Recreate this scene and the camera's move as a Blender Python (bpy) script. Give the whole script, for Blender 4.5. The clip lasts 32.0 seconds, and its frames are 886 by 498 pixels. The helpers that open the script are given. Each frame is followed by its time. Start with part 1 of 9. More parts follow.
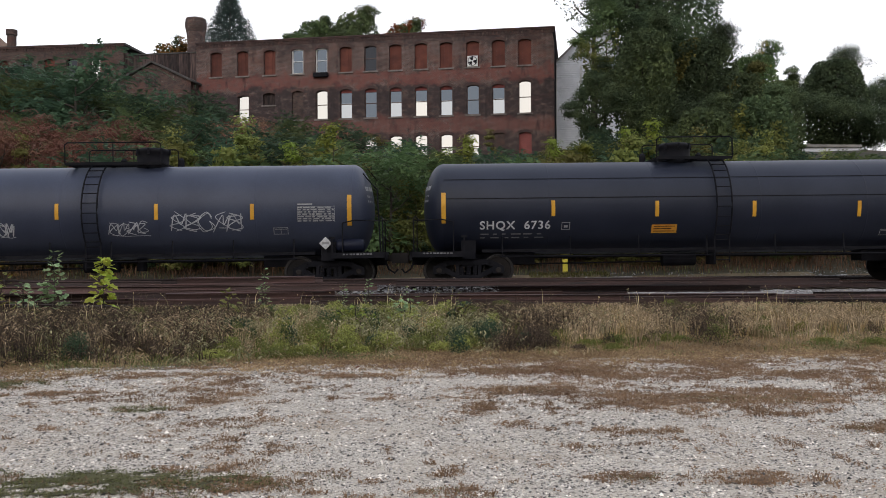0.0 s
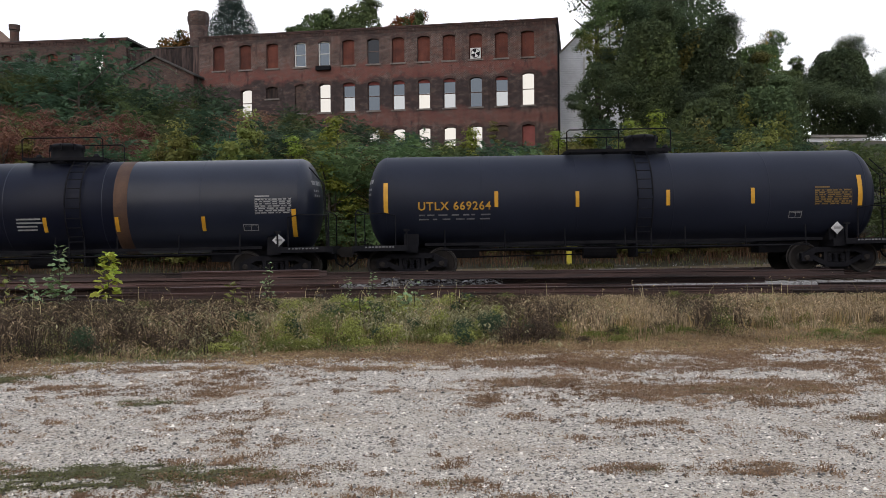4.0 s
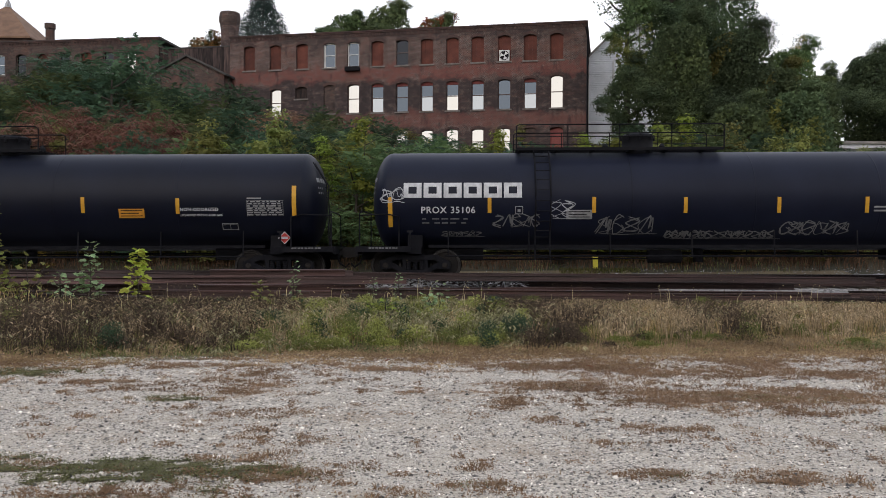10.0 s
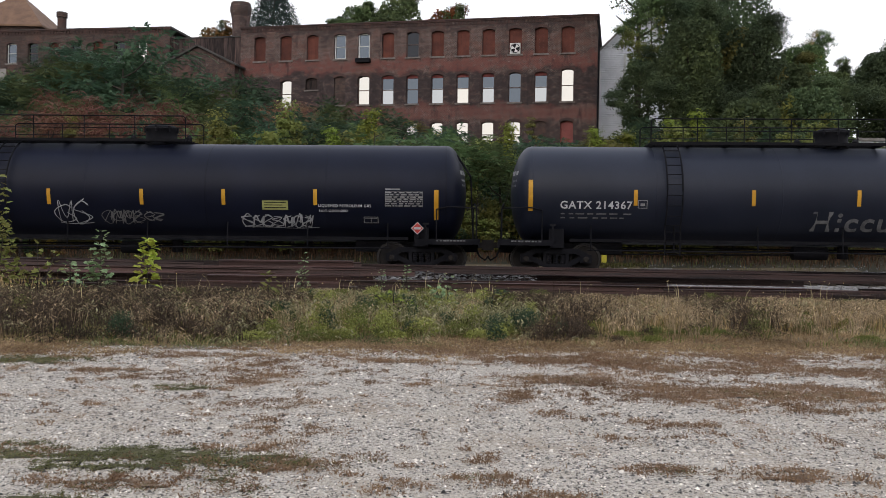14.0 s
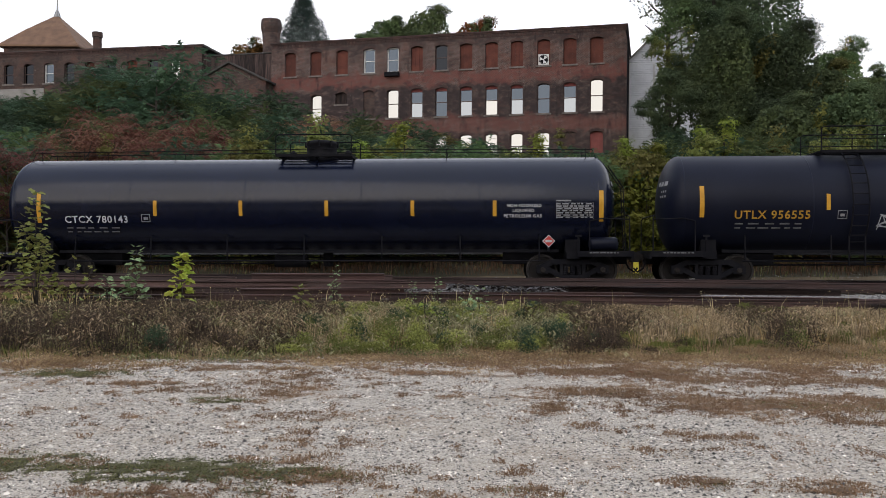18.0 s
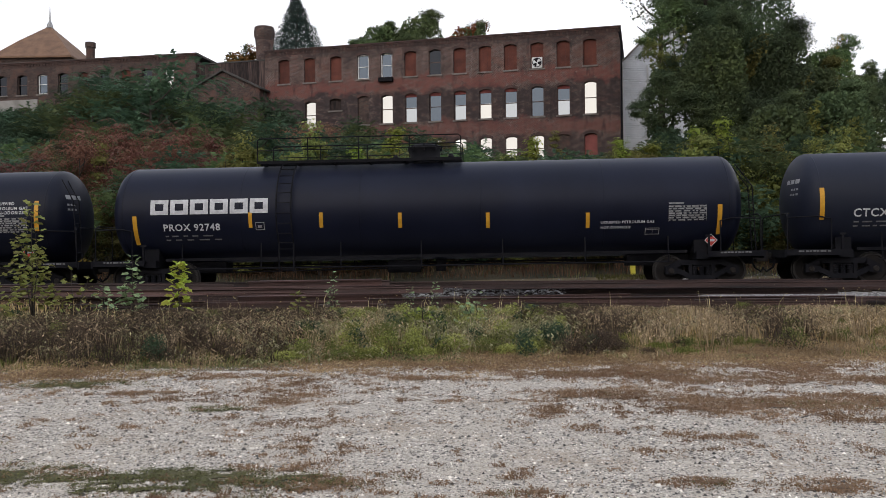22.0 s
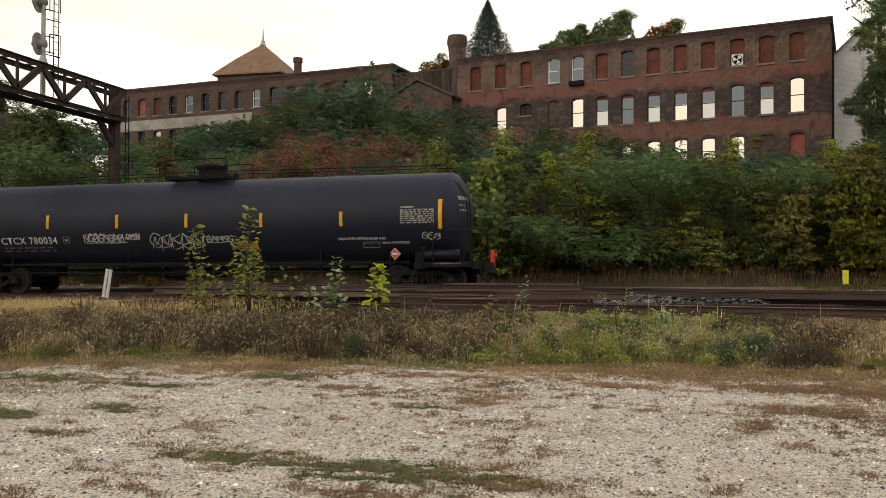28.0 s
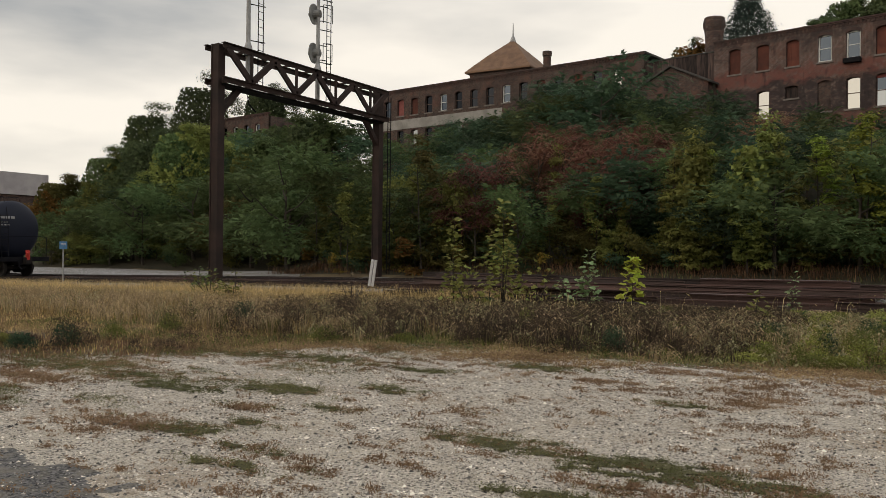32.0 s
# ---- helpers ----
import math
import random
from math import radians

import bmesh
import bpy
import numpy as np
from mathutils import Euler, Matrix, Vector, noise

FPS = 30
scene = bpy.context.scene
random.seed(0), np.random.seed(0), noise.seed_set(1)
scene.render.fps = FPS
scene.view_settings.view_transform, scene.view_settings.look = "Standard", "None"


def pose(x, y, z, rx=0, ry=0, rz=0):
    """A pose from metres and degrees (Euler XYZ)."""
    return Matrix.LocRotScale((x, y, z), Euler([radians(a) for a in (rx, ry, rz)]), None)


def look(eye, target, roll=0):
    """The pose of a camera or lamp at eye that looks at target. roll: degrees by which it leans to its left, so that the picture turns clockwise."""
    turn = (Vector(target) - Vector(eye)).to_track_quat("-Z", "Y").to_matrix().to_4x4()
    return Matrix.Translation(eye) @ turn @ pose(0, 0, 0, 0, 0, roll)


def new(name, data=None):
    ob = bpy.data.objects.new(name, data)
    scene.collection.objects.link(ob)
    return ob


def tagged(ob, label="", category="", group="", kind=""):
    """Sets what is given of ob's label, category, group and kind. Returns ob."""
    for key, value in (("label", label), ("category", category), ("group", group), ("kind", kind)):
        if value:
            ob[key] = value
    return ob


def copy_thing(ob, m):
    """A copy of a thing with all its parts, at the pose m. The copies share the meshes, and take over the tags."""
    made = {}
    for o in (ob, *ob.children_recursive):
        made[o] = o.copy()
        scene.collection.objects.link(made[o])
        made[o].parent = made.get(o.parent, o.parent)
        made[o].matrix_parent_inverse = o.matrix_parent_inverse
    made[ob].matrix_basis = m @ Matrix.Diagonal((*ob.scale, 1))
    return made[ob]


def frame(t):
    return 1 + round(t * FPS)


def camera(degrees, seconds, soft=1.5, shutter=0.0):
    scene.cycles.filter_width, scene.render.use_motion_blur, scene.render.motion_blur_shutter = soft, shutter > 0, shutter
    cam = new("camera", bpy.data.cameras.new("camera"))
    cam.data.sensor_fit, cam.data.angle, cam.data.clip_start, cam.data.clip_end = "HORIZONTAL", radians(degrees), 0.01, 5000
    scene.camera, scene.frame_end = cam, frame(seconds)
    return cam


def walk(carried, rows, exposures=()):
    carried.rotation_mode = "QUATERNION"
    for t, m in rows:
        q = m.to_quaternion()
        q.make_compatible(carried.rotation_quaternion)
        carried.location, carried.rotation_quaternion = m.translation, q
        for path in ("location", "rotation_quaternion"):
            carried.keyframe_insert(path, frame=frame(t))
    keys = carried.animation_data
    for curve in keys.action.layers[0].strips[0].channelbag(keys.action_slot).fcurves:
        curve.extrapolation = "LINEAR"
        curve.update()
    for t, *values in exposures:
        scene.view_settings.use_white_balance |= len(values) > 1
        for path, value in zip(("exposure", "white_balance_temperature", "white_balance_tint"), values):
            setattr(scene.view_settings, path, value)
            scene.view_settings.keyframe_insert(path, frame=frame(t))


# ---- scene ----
cam = camera(56.0, 32.0, 0.75)
walk(cam, [
    (0, pose(0.000, 0.000, 1.550, 90.20, 0.23, -3.74)),
    (0.5, pose(0.004, 0.005, 1.550, 90.21, 0.22, -4.35)),
    (1, pose(0.003, 0.004, 1.550, 90.39, 0.23, -4.26)),
    (1.5, pose(0.002, 0.003, 1.550, 90.49, 0.23, -4.10)),
    (2, pose(0.000, 0.000, 1.550, 90.17, 0.20, -3.76)),
    (2.5, pose(-0.002, -0.002, 1.550, 89.72, 0.13, -3.45)),
    (3, pose(-0.003, -0.004, 1.550, 89.60, 0.24, -3.27)),
    (3.5, pose(-0.002, -0.003, 1.550, 89.71, 0.41, -3.34)),
    (5.5, pose(-0.001, -0.001, 1.550, 89.67, 0.65, -3.63)),
    (6, pose(-0.001, -0.001, 1.550, 89.28, 0.65, -3.63)),
    (6.5, pose(-0.001, -0.002, 1.550, 89.21, 0.53, -3.50)),
    (7, pose(-0.003, -0.003, 1.550, 89.29, 0.58, -3.31)),
    (7.5, pose(-0.003, -0.004, 1.550, 89.24, 0.58, -3.17)),
    (8, pose(-0.004, -0.005, 1.551, 89.25, 0.38, -3.04)),
    (8.5, pose(-0.006, -0.008, 1.551, 89.54, 0.20, -2.70)),
    (9, pose(-0.008, -0.011, 1.551, 90.02, 0.02, -2.34)),
    (9.5, pose(-0.010, -0.013, 1.551, 90.02, -0.10, -2.00)),
    (10, pose(-0.012, -0.015, 1.551, 89.82, -0.36, -1.71)),
    (10.5, pose(-0.012, -0.015, 1.551, 89.76, -0.42, -1.69)),
    (11, pose(-0.011, -0.013, 1.551, 89.81, -0.58, -1.97)),
    (11.5, pose(-0.011, -0.014, 1.551, 89.69, -0.63, -1.93)),
    (12, pose(-0.012, -0.015, 1.551, 89.42, -0.69, -1.71)),
    (12.5, pose(-0.013, -0.016, 1.552, 89.25, -0.72, -1.58)),
    (13, pose(-0.013, -0.016, 1.552, 89.30, -0.72, -1.57)),
    (13.5, pose(-0.014, -0.017, 1.552, 89.35, -0.85, -1.44)),
    (14, pose(-0.016, -0.019, 1.552, 89.31, -1.02, -1.13)),
    (14.5, pose(-0.018, -0.021, 1.552, 89.52, -0.87, -0.85)),
    (16.5, pose(-0.025, -0.029, 1.553, 90.17, -0.18, 0.28)),
    (17, pose(-0.027, -0.032, 1.553, 90.02, -0.22, 0.70)),
    (17.5, pose(-0.028, -0.033, 1.553, 90.03, -0.34, 0.82)),
    (18, pose(-0.029, -0.034, 1.553, 90.11, -0.47, 0.94)),
    (18.5, pose(-0.029, -0.034, 1.553, 90.16, -0.15, 0.94)),
    (19, pose(-0.026, -0.031, 1.553, 90.00, 0.18, 0.53)),
    (19.5, pose(-0.024, -0.028, 1.553, 90.00, 0.16, 0.15)),
    (20, pose(-0.025, -0.030, 1.553, 90.26, 0.19, 0.34)),
    (20.5, pose(-0.027, -0.031, 1.553, 90.45, 0.32, 0.60)),
    (21, pose(-0.027, -0.031, 1.553, 90.54, 0.34, 0.61)),
    (21.5, pose(-0.026, -0.031, 1.553, 90.55, 0.43, 0.57)),
    (22, pose(-0.027, -0.032, 1.553, 90.41, 0.50, 0.72)),
    (22.5, pose(-0.029, -0.033, 1.553, 90.22, 0.30, 0.90)),
    (23, pose(-0.029, -0.033, 1.553, 90.22, 0.15, 0.92)),
    (23.5, pose(-0.028, -0.033, 1.553, 90.30, 0.17, 0.85)),
    (24, pose(-0.027, -0.032, 1.553, 90.41, 0.34, 0.72)),
    (24.5, pose(-0.028, -0.033, 1.553, 90.39, 0.37, 0.88)),
    (26.5, pose(-0.038, -0.042, 1.554, 90.13, -0.22, 2.28)),
    (27, pose(-0.044, -0.048, 1.554, 90.24, -0.43, 3.27)),
    (27.5, pose(-0.071, -0.070, 1.556, 90.69, -0.39, 7.20)),
    (28, pose(-0.119, -0.096, 1.556, 90.74, -0.26, 13.55)),
    (28.5, pose(-0.166, -0.110, 1.555, 90.24, -0.37, 19.34)),
    (29, pose(-0.208, -0.116, 1.553, 89.77, -0.36, 24.15)),
    (29.5, pose(-0.230, -0.116, 1.551, 89.68, -0.40, 26.62)),
    (30, pose(-0.242, -0.116, 1.550, 89.72, -0.68, 27.89)),
    (30.5, pose(-0.253, -0.115, 1.549, 89.53, -0.85, 29.09)),
    (31, pose(-0.258, -0.115, 1.549, 89.42, -1.02, 29.62)),
    (31.5, pose(-0.263, -0.114, 1.548, 89.66, -0.91, 30.13)),
    (32, pose(-0.266, -0.114, 1.548, 90.11, -0.67, 30.41)),
], exposures=[(0, -0.06, 7000, 13), (26.5, -0.06, 7000, 13), (27.3, -0.05, 7200, 12), (28.2, -0.03, 9200, 10), (29, -0.15, 8800, 10), (30, -0.22, 8800, 10), (31, -0.44, 8600, 10), (32, -0.50, 8300, 10)])

# ---- sky and sun: an overcast afternoon ----
world = bpy.data.worlds.new("overcast_sky")
scene.world = world
world.use_nodes = True
wt = world.node_tree
wt.nodes.clear()
w_out = wt.nodes.new("ShaderNodeOutputWorld")
w_bg = wt.nodes.new("ShaderNodeBackground")
w_sky = wt.nodes.new("ShaderNodeTexSky")
w_sky.sky_type = "NISHITA"
w_sky.sun_disc = False
w_sky.sun_elevation = radians(24)
w_sky.sun_rotation = radians(200)
w_co = wt.nodes.new("ShaderNodeTexCoord")
w_map = wt.nodes.new("ShaderNodeMapping")
w_map.inputs["Scale"].default_value = (1.2, 1.2, 4.5)
w_noise = wt.nodes.new("ShaderNodeTexNoise")
w_noise.inputs["Scale"].default_value = 1.7
w_noise.inputs["Detail"].default_value = 6
w_noise.inputs["Roughness"].default_value = 0.5
w_ramp = wt.nodes.new("ShaderNodeValToRGB")
w_ramp.color_ramp.elements[0].position = 0.28
w_ramp.color_ramp.elements[0].color = (0.37, 0.43, 0.53, 1)
w_ramp.color_ramp.elements[1].position = 0.62
w_ramp.color_ramp.elements[1].color = (0.955, 1.0, 1.08, 1)
w_scale = wt.nodes.new("ShaderNodeVectorMath")
w_scale.operation = "SCALE"
w_scale.inputs["Scale"].default_value = 0.10
w_mix = wt.nodes.new("ShaderNodeMixRGB")
w_mix.inputs[0].default_value = 0.9
wt.links.new(w_co.outputs["Generated"], w_map.inputs["Vector"])
wt.links.new(w_map.outputs["Vector"], w_noise.inputs["Vector"])
wt.links.new(w_sky.outputs["Color"], w_scale.inputs[0])
wt.links.new(w_scale.outputs["Vector"], w_mix.inputs[1])
w_sep = wt.nodes.new("ShaderNodeSeparateXYZ")
w_high = wt.nodes.new("ShaderNodeMapRange")
w_high.inputs["From Min"].default_value, w_high.inputs["From Max"].default_value = 0.25, 0.85
w_blue = wt.nodes.new("ShaderNodeMixRGB")
w_blue.blend_type = "MULTIPLY"
w_blue.inputs[2].default_value = (0.76, 0.84, 0.98, 1)
wt.links.new(w_co.outputs["Generated"], w_sep.inputs[0])
# the cloud deck is thicker towards the west and thinner low over the horizon
w_west = wt.nodes.new("ShaderNodeMath")
w_west.operation = "MULTIPLY_ADD"
w_west.inputs[1].default_value = 0.62
w_low = wt.nodes.new("ShaderNodeMapRange")
w_low.inputs["From Min"].default_value, w_low.inputs["From Max"].default_value = 0.12, 0.34
w_low.inputs["To Min"].default_value, w_low.inputs["To Max"].default_value = 0.60, 0.32
w_sum = wt.nodes.new("ShaderNodeMath")
wt.links.new(w_sep.outputs["X"], w_west.inputs[0])
wt.links.new(w_noise.outputs["Fac"], w_west.inputs[2])
wt.links.new(w_sep.outputs["Z"], w_low.inputs["Value"])
wt.links.new(w_west.outputs[0], w_sum.inputs[0])
wt.links.new(w_low.outputs["Result"], w_sum.inputs[1])
wt.links.new(w_sum.outputs[0], w_ramp.inputs["Fac"])
wt.links.new(w_sep.outputs["Z"], w_high.inputs["Value"])
wt.links.new(w_high.outputs["Result"], w_blue.inputs[0])
wt.links.new(w_ramp.outputs["Color"], w_blue.inputs[1])
wt.links.new(w_blue.outputs["Color"], w_mix.inputs[2])
wt.links.new(w_mix.outputs["Color"], w_bg.inputs["Color"])
wt.links.new(w_bg.outputs["Background"], w_out.inputs["Surface"])
w_bg.inputs["Strength"].default_value = 1.42
sun = new("sun", bpy.data.lights.new("sun", "SUN"))
sun.data.energy = 0.9
sun.data.angle = radians(55)
sun.data.color = (1.0, 0.95, 0.88)
sun.matrix_world = look((-20, -40, 25), (0, 0, 0))


# ---- materials ----
def mat(name, c1, c2, scale=4.0, fine=60.0, rough=0.8, bump=0.3, metal=0.0, island=0.0, each=0.0, spec=0.4, grain=0.35,
        dist=0.02, stretch=None, third=None, hue=0.0):
    m = bpy.data.materials.new(name)
    m.use_nodes = True
    t = m.node_tree
    b = t.nodes["Principled BSDF"]
    co = t.nodes.new("ShaderNodeTexCoord")
    src = co.outputs["Object"]
    if stretch:
        mp = t.nodes.new("ShaderNodeMapping")
        mp.inputs["Scale"].default_value = stretch
        t.links.new(src, mp.inputs["Vector"])
        src = mp.outputs["Vector"]

    def noise_node(s, detail):
        n = t.nodes.new("ShaderNodeTexNoise")
        n.inputs["Scale"].default_value = s
        n.inputs["Detail"].default_value = detail
        t.links.new(src, n.inputs["Vector"])
        return n
    n1, n2 = noise_node(scale, 5), noise_node(fine, 3)
    ramp = t.nodes.new("ShaderNodeValToRGB")
    ramp.color_ramp.elements[0].position, ramp.color_ramp.elements[1].position = 0.35, 0.65
    ramp.color_ramp.elements[0].color, ramp.color_ramp.elements[1].color = (*c1, 1), (*c2, 1)
    if third:
        e = ramp.color_ramp.elements.new(0.78)
        e.color = (*third, 1)
    t.links.new(n1.outputs["Fac"], ramp.inputs["Fac"])
    mul = t.nodes.new("ShaderNodeMath")
    mul.operation = "MULTIPLY_ADD"
    mul.inputs[1].default_value, mul.inputs[2].default_value = 2 * grain, 1 - grain
    t.links.new(n2.outputs["Fac"], mul.inputs[0])
    hsv = t.nodes.new("ShaderNodeHueSaturation")
    t.links.new(ramp.outputs["Color"], hsv.inputs["Color"])
    value = mul.outputs[0]
    picks = []
    if island:
        picks.append((t.nodes.new("ShaderNodeNewGeometry").outputs["Random Per Island"], island))
    if each:
        picks.append((t.nodes.new("ShaderNodeObjectInfo").outputs["Random"], each))
    for pick, amount in picks:
        a = t.nodes.new("ShaderNodeMath")
        a.operation = "MULTIPLY_ADD"
        a.inputs[1].default_value, a.inputs[2].default_value = 2 * amount, 1 - amount
        t.links.new(pick, a.inputs[0])
        p = t.nodes.new("ShaderNodeMath")
        p.operation = "MULTIPLY"
        t.links.new(value, p.inputs[0])
        t.links.new(a.outputs[0], p.inputs[1])
        value = p.outputs[0]
    if picks and hue:
        h = t.nodes.new("ShaderNodeMath")
        h.operation = "MULTIPLY_ADD"
        h.inputs[1].default_value, h.inputs[2].default_value = hue, 0.5 - hue / 2
        t.links.new(picks[-1][0], h.inputs[0])
        t.links.new(h.outputs[0], hsv.inputs["Hue"])
    t.links.new(value, hsv.inputs["Value"])
    t.links.new(hsv.outputs["Color"], b.inputs["Base Color"])
    b.inputs["Roughness"].default_value = rough
    b.inputs["Metallic"].default_value = metal
    b.inputs["Specular IOR Level"].default_value = spec
    if bump:
        bp = t.nodes.new("ShaderNodeBump")
        bp.inputs["Strength"].default_value, bp.inputs["Distance"].default_value = bump, dist
        t.links.new(n2.outputs["Fac"], bp.inputs["Height"])
        t.links.new(bp.outputs["Normal"], b.inputs["Normal"])
    return m


def brick_mat(name, c1, c2, mortar, stain, bands=()):
    """Old brickwork; bands: heights lo and hi, tone and share of ragged coats of soot or paint."""
    m = bpy.data.materials.new(name)
    m.use_nodes = True
    t = m.node_tree
    b = t.nodes["Principled BSDF"]
    co = t.nodes.new("ShaderNodeTexCoord")
    sep = t.nodes.new("ShaderNodeSeparateXYZ")
    comb = t.nodes.new("ShaderNodeCombineXYZ")
    t.links.new(co.outputs["Object"], sep.inputs[0])

    def calc(op, a, k, add=None):
        n = t.nodes.new("ShaderNodeMath")
        n.operation = op
        for i, v in enumerate((a, k) if add is None else (a, k, add)):
            if isinstance(v, (int, float)):
                n.inputs[i].default_value = v
            else:
                t.links.new(v, n.inputs[i])
        return n.outputs[0]

    def ranged(v, lo, hi, to):
        n = t.nodes.new("ShaderNodeMapRange")
        n.inputs["From Min"].default_value, n.inputs["From Max"].default_value, n.inputs["To Max"].default_value = lo, hi, to
        t.links.new(v, n.inputs["Value"])
        return n.outputs["Result"]

    def clouds(scale, detail, seed, tall=1.6):
        n = t.nodes.new("ShaderNodeTexNoise")
        n.inputs["Scale"].default_value, n.inputs["Detail"].default_value, n.inputs["Roughness"].default_value = scale, detail, 0.62
        mp = t.nodes.new("ShaderNodeMapping")
        mp.inputs["Location"].default_value = (seed, seed, seed)
        mp.inputs["Scale"].default_value = (1, 1, tall)
        t.links.new(co.outputs["Object"], mp.inputs["Vector"])
        t.links.new(mp.outputs["Vector"], n.inputs["Vector"])
        return n.outputs["Fac"]

    def over(share, colour, tone):
        mx = t.nodes.new("ShaderNodeMixRGB")
        t.links.new(share, mx.inputs[0])
        t.links.new(colour, mx.inputs[1])
        mx.inputs[2].default_value = (*tone, 1)
        return mx.outputs["Color"]
    t.links.new(calc("ADD", sep.outputs["X"], sep.outputs["Y"]), comb.inputs["X"])
    t.links.new(sep.outputs["Z"], comb.inputs["Y"])
    br = t.nodes.new("ShaderNodeTexBrick")
    br.inputs["Scale"].default_value = 1.0
    br.inputs["Brick Width"].default_value, br.inputs["Row Height"].default_value = 0.215, 0.075
    br.inputs["Mortar Size"].default_value = 0.013
    br.inputs["Color1"].default_value, br.inputs["Color2"].default_value, br.inputs["Mortar"].default_value = (*c1, 1), (*c2, 1), (*mortar, 1)
    t.links.new(comb.outputs[0], br.inputs["Vector"])
    color = br.outputs["Color"]
    for scale, lo, hi, tone, amount, seed in ((0.35, 0.47, 0.60, stain, 0.55, 0), (1.1, 0.54, 0.66, (0.030, 0.024, 0.024), 0.5, 7), (0.5, 0.52, 0.66, (0.17, 0.072, 0.052), 0.4, 21)):
        color = over(ranged(clouds(scale, 6, seed), lo, hi, amount), color, tone)
    for lo, hi, tone, amount, seed in bands:
        edge = calc("MULTIPLY_ADD", calc("SUBTRACT", clouds(0.55, 7, seed, 0.8), 0.5), 3.4, sep.outputs["Z"])
        share = calc("MULTIPLY", ranged(edge, lo - 0.2, lo + 0.2, 1.0), ranged(edge, hi + 0.2, hi - 0.2, 1.0))
        worn = ranged(clouds(1.7, 8, seed + 5), 0.74, 0.46, amount)
        color = over(calc("MULTIPLY", share, worn), color, tone)
    # runs of soot, lime bloom and missing faces
    for scale, lo, hi, tone, amount, seed, tall in ((1.5, 0.56, 0.70, (0.022, 0.019, 0.020), 0.7, 33, 0.25), (2.3, 0.63, 0.74, (0.36, 0.31, 0.28), 0.55, 40, 1.2), (6.0, 0.50, 0.72, (0.035, 0.024, 0.022), 0.30, 60, 1.6)):
        color = over(ranged(clouds(scale, 7, seed, tall), lo, hi, amount), color, tone)
    t.links.new(color, b.inputs["Base Color"])
    b.inputs["Roughness"].default_value = 0.9
    b.inputs["Specular IOR Level"].default_value = 0.2
    bp = t.nodes.new("ShaderNodeBump")
    bp.inputs["Strength"].default_value, bp.inputs["Distance"].default_value = 0.6, 0.01
    bp.invert = True
    t.links.new(br.outputs["Fac"], bp.inputs["Height"])
    t.links.new(bp.outputs["Normal"], b.inputs["Normal"])
    return m


